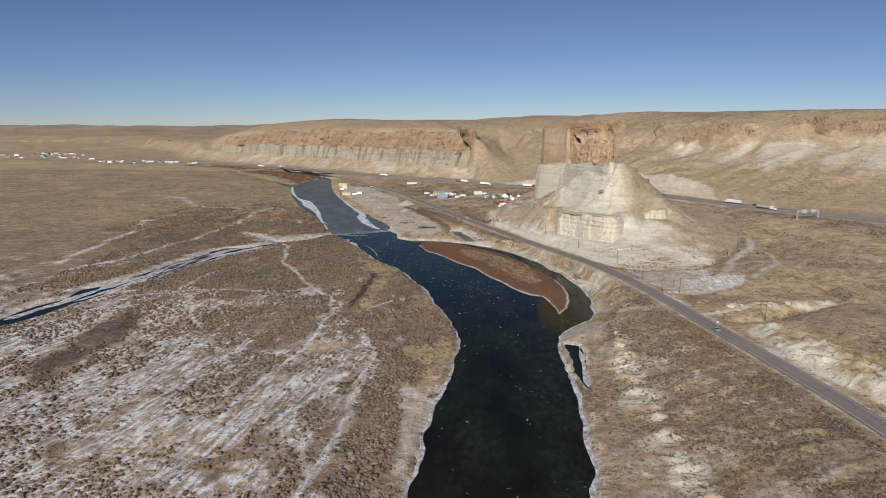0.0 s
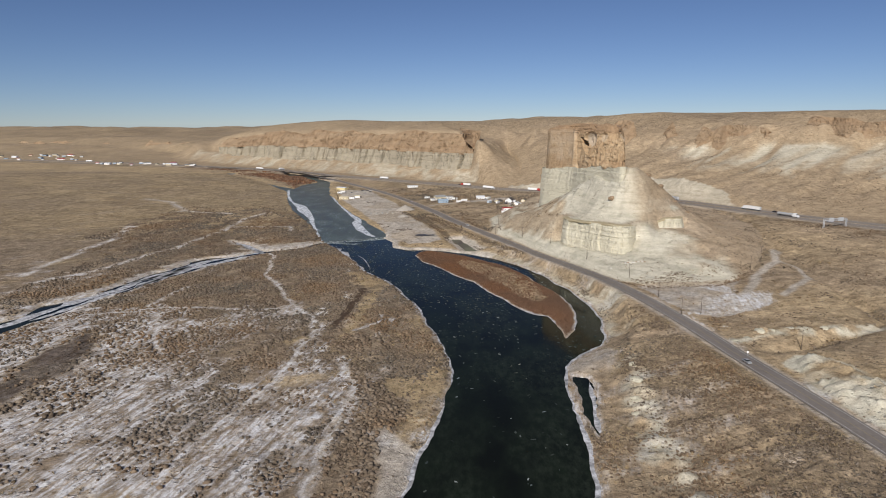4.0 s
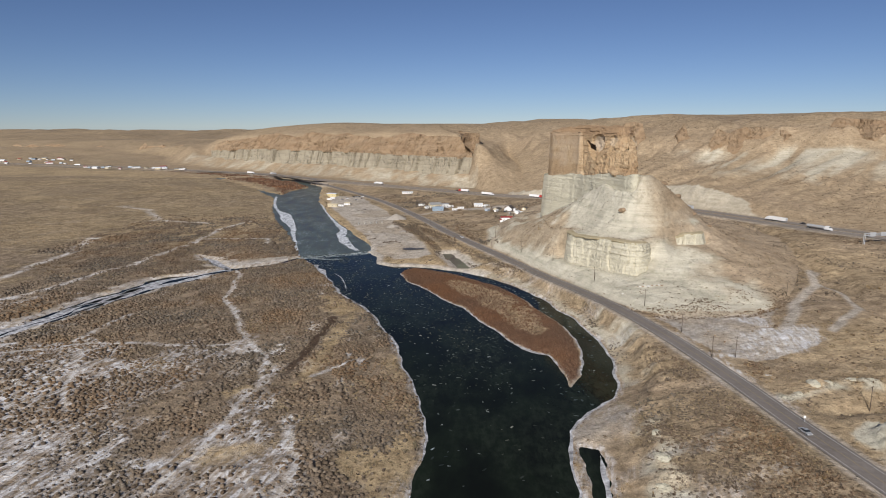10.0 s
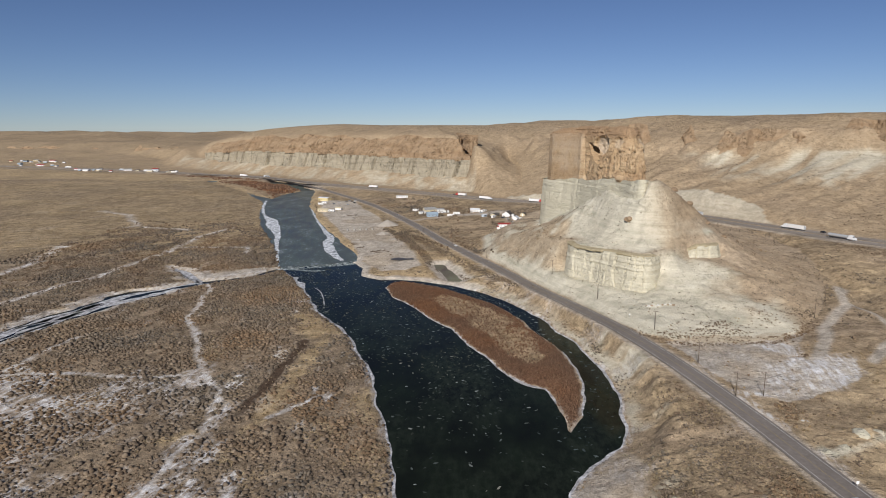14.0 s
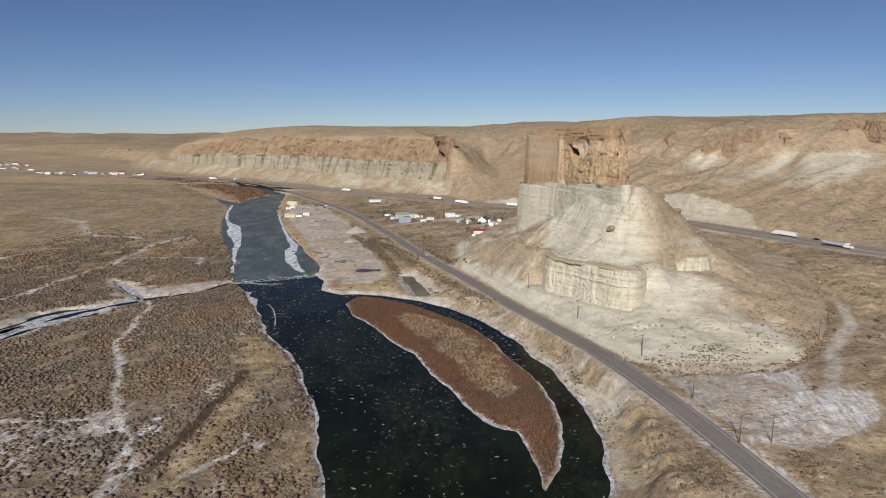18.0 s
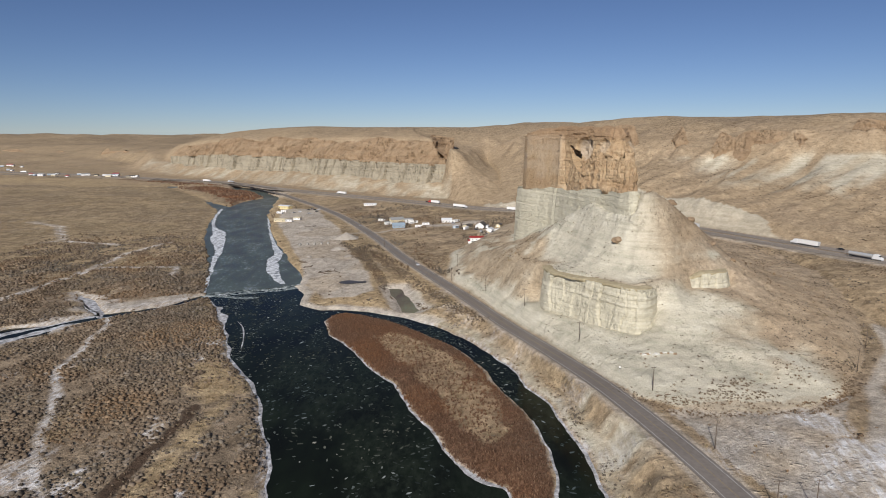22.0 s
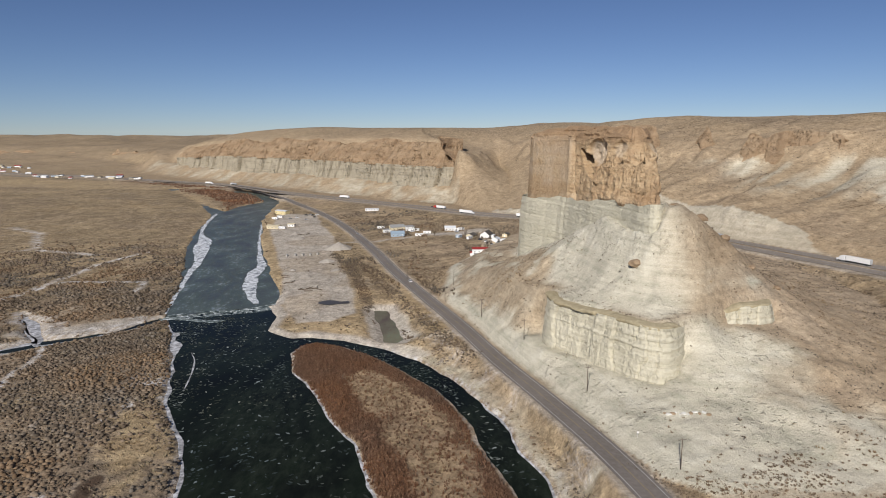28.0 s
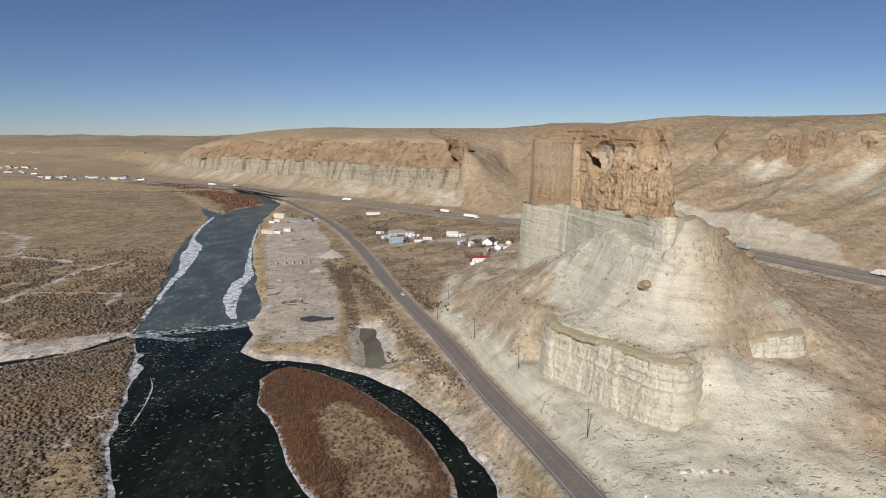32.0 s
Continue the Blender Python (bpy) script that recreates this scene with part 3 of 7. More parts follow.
WHITE_LINE = plain("road_paint_white", (0.46, 0.45, 0.43), 0.7)
YELLOW_LINE = plain("road_paint_yellow", (0.30, 0.235, 0.13), 0.7)
WATER = water_material("river_water", (0.0068, 0.0083, 0.0068), 0.08, 0.5, 0.02, 0.0, 0.06, 1.15)
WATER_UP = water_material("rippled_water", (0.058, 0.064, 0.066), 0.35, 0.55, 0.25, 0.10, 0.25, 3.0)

# ---- ground sheet ----
gx = graded(-4600, -150, 230, 4600, 1.2, 0.026, 0.019)
gy = graded(-500, 165, 690, 5100, 1.2, 0.0155)
X, Y = np.meshgrid(gx, gy)
plan = survey(X, Y)
Z = height(X, Y, plan)
ground_mesh = grid_mesh("ground", X, Y, Z, GROUND)


def lane(x, y, line, w):
    """1 on a track, 0 off it."""
    p = np.array(line)
    (x0, y0), (x1, y1) = p.min(0) - 15, p.max(0) + 15
    m = (x > x0) & (x < x1) & (y > y0) & (y < y1)
    out = np.zeros(x.shape)
    out[m] = 1 - sstep(w * 0.5, w * 1.5, near(x[m], y[m], line)[0])
    return out


def covers(x, y, z, p):
    """What covers the ground: crust, brush, red willow, grass; white rock, tan rock, gravel."""
    dr, sr, dh, sh, zc, dc = (p[k] for k in ("dr", "sr", "dh", "sh", "zc", "dc"))
    depth, low, up, creek, isle, pond = p["water"]
    dw = np.maximum(-depth, 0)
    d_foot, d_cliff, d_ledge, d_cap = p["rings"]
    onb = d_foot > 0
    left = (sr < 0) & ~onb & (isle < 0)
    n1, n2, n3 = fbm(x, y, 55, 4, 31), fbm(x, y, 18, 4, 32), fbm(x * 0.8 + y * 0.3, y * 0.8 - x * 0.3, 7, 3, 34)
    field = left & (x < 25)
    flow_u, flow_w = 0.22 * x + 0.975 * y, 0.975 * x - 0.22 * y
    streak = fbm(flow_w, flow_u * 0.22, 10, 4, 37)
    pale = field * sstep(0.02, 0.5, 0.5 * n1 + 0.35 * n2 + 0.55 * streak + 0.55 * n3 + 0.95 * sstep(480, 250, y) * sstep(-5, -60, x) + 0.35 * sstep(-75, -125, x) * sstep(450, 400, y) - 0.30)
    pale = pale * (1 - 0.9 * sstep(500, 600, y))
    bare = np.zeros(x.shape)
    for zone in ([(-65, 447), (-54, 446), (-52, 428), (-59, 424)], [(-67, 358), (-66, 388), (-57, 382), (-58, 363), (-63, 338), (-70, 342)], [(-62, 329), (-58, 329), (-58, 323), (-62, 323)],
                 [(-84, 425), (-80, 402), (-92, 398), (-92, 410)], [(-130, 220), (-104, 220), (-96, 190), (-122, 180)], [(-76, 268), (-60, 262), (-66, 215), (-84, 190), (-90, 215)]):
        bare = np.maximum(bare, field * sstep(-2, 3, signed(x + 4 * n3, y + 5 * n2, zone, 25)) * np.clip(0.8 + 0.5 * streak + 0.5 * n3, 0, 1))
    burn = sstep(-7, 4, signed(x + 7 * n2, y + 9 * n1, BURN, 60))
    pale = pale * (1 - 0.9 * burn)
    dcreek = np.maximum(-creek, 0)
    pale = np.maximum(pale, (1 - sstep(3, 9, dcreek + 7 * n2)) * 0.55 * (creek < 0) * left)
    pale = np.maximum(pale, 0.8 * (1 - sstep(0.6, 2.2, dw + 1.6 * n2)) * (sr < 0) * (y < 590) * np.where(isle > 0, 0.5 * sstep(2.2, 0.6, isle), 0.85))
    brush = field * (0.72 + 0.3 * n1 + 0.45 * streak + 0.2 * n2) * sstep(960, 740, y + 130 * n1 + 0.25 * np.minimum(x + 150, 0)) * (1 - 0.3 * sstep(570, 680, y)) * (1 - 0.6 * sstep(790, 880, y)) * (1 - 0.85 * np.clip(pale, 0, 1))
    brush = np.maximum(brush, field * sstep(75, 25, dw + 15 * n1) * sstep(3, 8, dw) * 0.85 * (0.8 + 0.5 * n2))
    grass = field * sstep(640, 780, y - 0.1 * x + 70 * n1) * np.clip(0.8 + 0.5 * n1 + 0.5 * fbm(x, y, 130, 3, 40), 0, 1)
    grass = np.maximum(grass, field * sstep(0.15, 0.5, n2 - 0.3 * n1 + 0.5 * sstep(14, 6, dw)) * 0.9)
    thick = np.zeros(x.shape)
    for zone in ([(-33, 150), (-29, 250), (-33, 300), (-38, 345), (-14, 350), (0, 318), (-6, 270), (-12, 225), (-15, 150)], [(-150, 318), (-128, 368), (-84, 398), (-48, 396), (-52, 352), (-92, 322)],
                 [(-181, 446), (-144, 554), (-106, 450), (-92, 412), (-148, 418)], [(-110, 240), (-84, 290), (-60, 290), (-70, 240)], [(-58, 188), (-64, 206), (-57, 212), (-52, 200)], [(-48, 214), (-54, 226), (-40, 250), (-36, 222)],
                 [(-120, 560), (-80, 520), (-62, 470), (-80, 430), (-110, 480)], [(-150, 582), (-116, 622), (-106, 610), (-66, 520), (-78, 500), (-120, 540)]):
        thick = np.maximum(thick, sstep(-4, 6, signed(x + 6 * n3, y + 7 * n2, zone, 25)) * np.clip(0.75 + 0.7 * streak + 0.3 * n3, 0, 1))
    gold = np.zeros(x.shape)
    for zone in ([(-14, 228), (-5, 250), (4, 285), (6, 312), (0, 322), (-8, 290), (-13, 255)], [(-48, 455), (-40, 480), (-56, 512), (-66, 505), (-58, 470)], [(-79, 346), (-69, 357), (-64, 352), (-71, 341)], [(-72, 294), (-64, 304), (-43, 309), (-43, 300), (-57, 291)],
                 [(-22, 305), (-7, 306), (1, 294), (-12, 283), (-20, 288)], [(-50, 350), (-48, 440), (-40, 470), (-38, 440), (-40, 370)], [(-108, 212), (-92, 214), (-94, 205), (-106, 202)]):
        gold = np.maximum(gold, sstep(-3, 3, signed(x + 3 * n3, y + 4 * n2, zone, 20)))
    thick = thick * (1 - gold) * field
    brush, pale, grass = np.maximum(brush, 1.0 * thick), pale * (1 - 0.6 * thick) * (1 - 0.8 * gold), np.maximum(grass * (1 - thick), gold)
    brush = brush * (1 - 0.9 * gold)
    pale, brush = np.maximum(pale, bare), np.minimum(brush * (1 - 0.85 * bare), 0.78)
    brush = np.maximum(brush * (1 - 0.6 * burn), burn * (0.92 + 0.12 * n2))
    scorch = lane(x + 1.5 * n3, y, [(-50, 456), (-51, 428), (-53, 400), (-56, 344)], 3.0) * sstep(335, 380, y) * field
    brush, pale, grass = np.maximum(brush, scorch), pale * (1 - scorch), grass * (1 - scorch)
    shore_sand = sstep(-1, 2, signed(x + 2 * n3, y + 3 * n2, [(-19, 260), (-15, 256), (2, 236), (-7, 219), (-11, 180), (-15, 180), (-16, 209)], 20)) * field
    tracks = ((1.8, [(-148, 590), (-137, 554), (-124, 494), (-102, 448), (-85, 408)]), (1.4, [(-85, 408), (-109, 405), (-144, 408), (-168, 406), (-178, 400), (-230, 388)]),
              (1.8, [(-171, 410), (-174, 429), (-167, 458)]), (1.6, [(-85, 408), (-69, 391), (-63, 358), (-66, 336), (-67, 298), (-80, 250)]), (1.2, [(-34, 396), (-31, 386), (-33, 379), (-44, 366)]),
              (2.2, [(-41, 318), (-34, 299), (-33, 284), (-34, 255), (-38, 207), (-43, 174), (-50, 120)]), (1.6, [(-57, 232), (-54, 212), (-47, 195), (-42, 180)]), (1.4, [(-160, 395), (-146, 360), (-130, 330)]),
              (2.5, [(-280, 470), (-258, 511), (-232, 609), (-226, 692), (-228, 780), (-214, 827)]), (2.5, [(-303, 489), (-308, 560), (-314, 642), (-333, 719)]),
              (2.2, [(-332, 833), (-326, 845), (-381, 935), (-437, 973)]), (2.2, [(-320, 840), (-292, 830), (-253, 815)]), 
              (2.2, [(-224, 689), (-218, 714), (-163, 717), (-154, 687)]), (1.1, [(78, 306), (74, 285), (72, 270), (70, 240), (69, 208), (71, 190)]))
    wx, wy = x + 2.5 * n2, y + 2.5 * n1
    trail = np.zeros(x.shape)
    for w, ln in tracks:
        pale = np.maximum(pale, (0.95 + 0.4 * n3) * lane(wx, wy, ln, 1.1 * w))
        trail = np.maximum(trail, lane(wx, wy, ln, 0.7 * w) * (0.8 + 0.3 * n3))
    right = (sr >= 0) & ~onb
    grass = np.where(right, 0.5 + 0.5 * n1, grass)
    brush = np.where(right & (sh < 0), 0.04 + 0.5 * n2 + 0.2 * n3 + 0.4 * sstep(70, 25, dh) * (y < 700), brush)
    brush = np.where(right & (sh < 0) & (y > 640), np.clip(0.5 + 0.7 * n2 + 0.3 * n1, 0, 0.8), brush)
    bank = left & ~field & (y < 640)
    grass = np.where(bank, 0.5 + 0.5 * n2, grass)
    brush = np.where(bank, 0.48 + 0.25 * sstep(340, 300, y) + 0.6 * n2 + 0.3 * n3 - 0.4 * sstep(24, 6, dw), brush)
    yard_side = (sr < 0) & (y > 560) & (x > np.interp(y, [560, 640, 700, 800, 1000, 1100], [-20, -60, -75, -108, -170, -205])) & (x < 60)
    brush = np.where(yard_side, np.clip(0.5 + 0.6 * n2, 0, 0.8) * sstep(6, 14, dr) * sstep(48, 36, dr), brush)
    grass = np.where(yard_side, 0.9, grass)
    scar = fbm(x * 0.5 + y * 0.2, y - 0.4 * x, 13, 4, 33)
    pale = np.where(bank, np.maximum(pale * (1 - sstep(2, 7, dw)), sstep(0.15, 0.6, scar) * 0.3), pale)
    heart = signed(x + 3 * n3, y + 3 * n2, [(8, 545), (19, 520), (31, 494), (40, 472), (52, 440), (60, 425), (70, 430), (72, 462), (63, 495), (54, 514), (38, 539), (20, 556)], 30)
    red = np.where(isle > 0, np.clip(1 - 0.74 * sstep(-1, 4, heart) * np.clip(1.0 + 0.6 * n2 + 0.5 * n3, 0, 1), 0, 1) * sstep(0.6, 2.0, isle + 0.6 * n3), 0)
    grass = np.where(isle > 0, 0.5 + 0.3 * n2, grass)
    meadow = np.maximum(signed(x + 8 * n2, y + 8 * n1, [(-254, 1146), (-266, 1200), (-247, 1269), (-283, 1352), (-365, 1432), (-430, 1440), (-470, 1480), (-420, 1410), (-330, 1300)], 40),
                        14 - near(x + 8 * n2, y, [(-240, 1330), (-330, 1450), (-480, 1530), (-640, 1620)])[0])
    red = np.where((y > 1000) & (sr < 0), 0.9 * sstep(-4, 6, meadow), red)
    # rock zones
    white, tan = np.zeros(x.shape), np.zeros(x.shape)
    west = sstep(168, 130, x + 14 * n1 - 0.2 * (y - 480)) * sstep(0, 5, d_foot)
    rill = np.abs(fbm(x + 0.4 * y, y * 0.3 - 0.3 * x, 9, 3, 38))
    brown = sstep(4, -4, d_ledge + 5 * n2 - 4 - 18 * sstep(578, 612, y)) * sstep(7, 15, d_foot + 3 * n3) * sstep(556, 570, y + 6 * n2) * (1 - 0.75 * sstep(0.55, 0.2, rill) * sstep(0, 12, d_cliff) * sstep(0.1, 0.5, n2))
    west = np.maximum(west, sstep(-3, 0, d_foot) * np.maximum(sstep(30, 14, d_foot + 8 * n2 + 3 * n3) * sstep(204, 186, x), sstep(188, 164, x + 10 * n2 + 5 * n3) * sstep(540, 520, y + 6 * n2)) * sstep(530, 514, y) * 0.95)
    apron = west * (1 - 0.82 * brown)
    cone_w = sstep(0, 7, d_ledge + 5 * n2) * (0.38 + 0.5 * n2 + 0.35 * n3 + 0.3 * np.sin(z * 1.1 + 2 * n2)) * sstep(228, 186, x + 12 * n1) * (1 - 0.85 * sstep(24, 8, near(x, y, [(148, 540), (160, 546), (176, 556), (194, 566)])[0] + 8 * n2)) * (1 - 0.8 * sstep(6, 2, near(x, y, [(130, 571), (133, 556), (136, 546)])[0] + 3 * n3)) * (1 - brown)
    white = np.where(onb, np.maximum(apron, cone_w), white)
    talus = sstep(26, 9, near(x, y, [(149, 540), (160, 546), (176, 556), (194, 566)])[0] + 8 * n2 + 4 * n3)
    white = np.where(onb, white * (1 - 0.6 * talus * sstep(132, 158, x + 8 * n2)), white)
    lip_band = np.exp(-((d_ledge - 1.0) / 3.0) ** 2) * sstep(576, 560, y) * sstep(118, 128, x) * sstep(196, 186, x)
    white = np.where(onb, white * (1 - 0.6 * lip_band), white)
    tan = np.where(onb, 0.75 - 0.25 * n1 + 0.7 * sstep(48, 62, z), tan)
    brush = np.where(onb, (0.04 + 0.25 * n2) * (1 - 0.8 * white), brush)
    grass = np.where(onb, 0.4, grass)
    hill = (sh > 0) | (dc > -40)
    along, across = 0.65 * x - 0.76 * y, 0.76 * x + 0.65 * y
    stripes = fbm(along, across * 0.10, 13, 4, 36)
    belt = sstep(52, 60, z + 7 * n2) * sstep(zc - 14, zc - 22, z + 5 * n2)
    white = np.where(hill & ~onb, belt * np.clip(0.42 + 0.9 * stripes + 0.2 * n1, 0, 0.8) * (dc < 2) * sstep(300, 350, x + 14 * n1), white)
    white = np.where((dc > -60) & (dc < 3) & (x < 60) & (x > -740), np.clip(0.22 + 0.7 * n2 + 0.3 * n1, 0, 0.75), white)
    cut = (sh > 0) & (dh > 17) & (dh < 18 + 24 * sstep(705, 765, y) * sstep(1085, 1010, y)) & (y > 705) & (y < 1085) & (x > 100)
    white = np.where(cut, 0.85 + 0.15 * n2, white)
    brush = np.where(cut, 0, brush)
    rough_top = fbm(x, y, 160, 5, 39)
    plateau = sstep(30, 120, dc) * hill
    tan = np.where(hill & ~onb, (0.6 + 0.4 * n1 + 0.3 * sstep(-40, 20, dc)) * (1 - 0.6 * plateau), tan)
    tan = np.where(hill & ~onb, tan * (1 - 0.6 * sstep(-760, -900, x)), tan)
    brush = np.where(hill & ~onb, (plateau + (1 - plateau) * 0.6 * sstep(-760, -900, x)) * np.clip(0.45 + 0.7 * rough_top + 0.3 * n1, 0, 0.8), brush)
    brush = np.where((y > 1450) & (sr < 0) & ~hill, np.clip(0.35 + 0.9 * rough_top, 0, 0.85), brush)
    brush = np.where((dc > -70) & (dc < 3) & (x < 60) & (x > -760), np.clip(0.25 + 0.5 * n2 + 0.3 * n1, 0, 0.6), brush)
    badland = signed(x, y, BADLAND, 40)
    white = np.where(badland > -3, np.clip(0.6 + 1.3 * n3, 0, 1) * sstep(-3, 1, badland + 3 * n3), white)
    balls = lane(x + 3 * n2, y + 3 * n1, [(143, 331), (157, 339), (182, 341), (215, 343)], 4.5)
    white = np.maximum(white, balls * np.clip(0.5 + n3 * 2, 0, 0.9))
    scarps = lane(x + 3 * n3, y + 2 * n2, [(90, 312), (86, 300), (83, 285), (79, 268), (76, 240), (72, 200)], 5)
    scarps = np.maximum(scarps, lane(x + 3 * n3, y, [(104, 450), (106, 425), (105, 405), (103, 385), (99, 365)], 6))
    scarps = np.maximum(scarps, lane(x + 3 * n3, y + 2 * n2, [(91, 316), (86, 304), (84, 290), (81, 275), (78, 248), (79, 225), (79, 205), (76, 170)], 6))
    white = np.where(bank, np.maximum(white, scarps * np.clip(0.35 + 1.3 * scar + 0.7 * n3, 0, 0.75)), white)
    bar = signed(x + 2 * n3, y + 2 * n2, [(61, 332), (72, 343), (84, 346), (87, 330), (78, 306), (73, 276), (66, 250), (60, 250), (60, 290)], 20)
    strip_bank = bank & (y > 360)
    white = np.where(strip_bank, np.maximum(white, sstep(9, 3, dw + 4 * n2) * sstep(1, 2, dw) * 0.75 * (0.8 + 0.6 * n3)), white)
    # salt flat beside the road, gravel yard, tracks and shoulders
    salt = signed(x + 4 * n1, y + 4 * n2, [(124, 436), (150, 437), (190, 441), (172, 410), (196, 404), (188, 388), (168, 374), (146, 367), (136, 378), (131, 400)], 30)
    crusty = np.maximum(sstep(-3, 4, signed(x + 4 * n3, y + 4 * n2, [(164, 430), (180, 436), (176, 408), (196, 412), (190, 392), (172, 376), (140, 370), (130, 373), (150, 384), (160, 396), (166, 410)], 25)),
                        0.9 * sstep(-2, 2, signed(x + 2 * n3, y + 2 * n2, [(156, 402), (172, 412), (178, 432), (182, 428), (176, 408), (160, 393)], 20)))
    pale = np.where((salt > -6) & right, np.clip(0.15 + 0.5 * n2, 0, 0.4) * (salt > 0) + crusty * np.clip(0.95 + 0.9 * n3 + 0.4 * n2, 0, 1), pale)
    gravel = np.maximum(np.where(salt > 0, 0.9 + 0.3 * n3 + 0.3 * n2, 0.0), 0.45 * cut)
    for w, ln in ((2.6, [(160, 385), (180, 406), (205, 443), (233, 474), (246, 505)]), (2.2, [(236, 476), (238, 452), (228, 427), (200, 402)]),
                  (3.2, [(45, 648), (54, 672), (62, 700), (72, 732), (91, 783), (101, 830)]), (3, [(-47, 877), (-20, 880), (20, 905), (40, 914), (80, 916)]), (9, [(38, 914), (60, 905), (82, 930)]),
                  (8, [(82, 800), (92, 830), (88, 850)])):
        gravel = np.maximum(gravel, 0.9 * lane(wx, wy, ln, w))
    yard = signed(x + 2 * n2, y + 2 * n1, [(-176, 1112), (-118, 1080), (-92, 990), (-60, 900), (-47, 822), (-19, 735), (-8, 690), (2, 640), (-10, 622), (-30, 620), (-56, 672), (-66, 720), (-91, 801), (-150, 972)], 20)
    gravel = np.maximum(gravel, sstep(0, 3, yard) * (0.95 - 0.35 * sstep(0.1, 0.5, n1)))
    gravel = np.maximum(gravel, (1 - sstep(5.6, 7.4, dr + 0.8 * n2)) * 0.7 * (y < 1500))
    gravel = np.maximum(gravel, (1 - sstep(19, 23, dh + 2 * n2)) * 0.6)
    gravel = np.maximum(gravel, (1 - sstep(4, 9, dw + 2 * n2)) * (x > -70) * (sr < 0) * (y > 570) * (y < 690))
    flank = sstep(5, 6, dr) * (1 - sstep(8, 10.5, dr + n2)) * (sr > 0) * sstep(180, 300, y) * sstep(470, 400, y)
    pale = np.maximum(pale, flank * (0.4 + n2))
    gravel = np.maximum(gravel, (0.6 + 0.4 * n3) * sstep(-1, 2, bar) * bank * sstep(300, 318, y + 6 * n2))
    gravel = np.maximum(gravel, onb * (0.46 + 0.3 * n2 + 0.2 * n3) * (1 - white) * sstep(150, 190, x + 0.4 * (y - 500)))
    gravel = np.maximum(gravel, 0.9 * lane(wx, wy, [(-172, 600), (-148, 607), (-124, 626)], 7) * (creek < -1))
    gravel = np.maximum.reduce([gravel, 0.85 * trail * field, 0.9 * shore_sand, 0.6 * (1 - sstep(2, 6, dcreek + 4 * n2)) * (creek < 0) * left * (y < 660)])
    brush = np.where(field, brush, np.minimum(brush, 0.74))
    brush, grass, white = brush * (1 - gravel), grass * (1 - 0.8 * gravel), white * (1 - 0.7 * gravel)
    cover = np.stack([pale, brush, red, grass], -1)
    rock = np.stack([white, tan, gravel, np.ones(x.shape)], -1)
    return np.clip(cover, 0, 1), np.clip(rock, 0, 1)


cover, rock = covers(X, Y, Z, plan)
for key, values in (("cover", cover), ("rock", rock)):
    ground_mesh.attributes.new(key, "FLOAT_COLOR", "POINT").data.foreach_set("color", values.astype(np.float32).ravel())
ground = tagged(new("ground", ground_mesh), "dry river valley floor of brush, grass, pale crust and bare slopes", "ground", kind="structure")


# ---- water ----
def sheet(name, outline, z, material, label, margin=8):
    bm = bmesh.new()
    c = np.mean(outline, 0)
    vs = [bm.verts.new((p[0] + margin * np.sign(p[0] - c[0]), p[1], z)) for p in outline]
    bmesh.ops.triangle_fill(bm, use_beauty=True, edges=[bm.edges.new((a, b)) for a, b in zip(vs, vs[1:] + vs[:1])])
    for f in bm.faces:
        if f.normal.z < 0:
            f.normal_flip()
    me = bpy.data.meshes.new(name)
    bm.to_mesh(me)
    me.materials.append(material)
    return tagged(new(name, me), label, "water", kind="structure")


sheet("river", [(-60, -440), (-34, 20), (-30, 300), (-60, 500), (-135, 600), (-128, 645), (-112, 637), (-56, 664), (-20, 630), (45, 605), (120, 500), (120, 340), (85, 300), (70, 20), (50, -440)], 0.0, WATER,
      "dark clear river water with a smooth current", 0)
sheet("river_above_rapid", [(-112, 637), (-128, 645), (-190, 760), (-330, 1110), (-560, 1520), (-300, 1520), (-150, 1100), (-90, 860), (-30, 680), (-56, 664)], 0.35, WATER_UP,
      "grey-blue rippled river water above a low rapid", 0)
sheet("creek", [(-100, 632), (-112, 642), (-240, 660), (-320, 420), (-330, 250), (-220, 250), (-200, 420)], -0.02, WATER, "narrow half-frozen side creek", 0)


sheet("pond", [(4, 660), (20, 660), (38, 605), (38, 588), (20, 588), (8, 630)], 0.03, water_material("murky_pond", (0.11, 0.088, 0.078), 0.7, 0.6, 0.02, 0.0, 0.12, 8.0), "shallow grey-brown pond beside the road", 0)


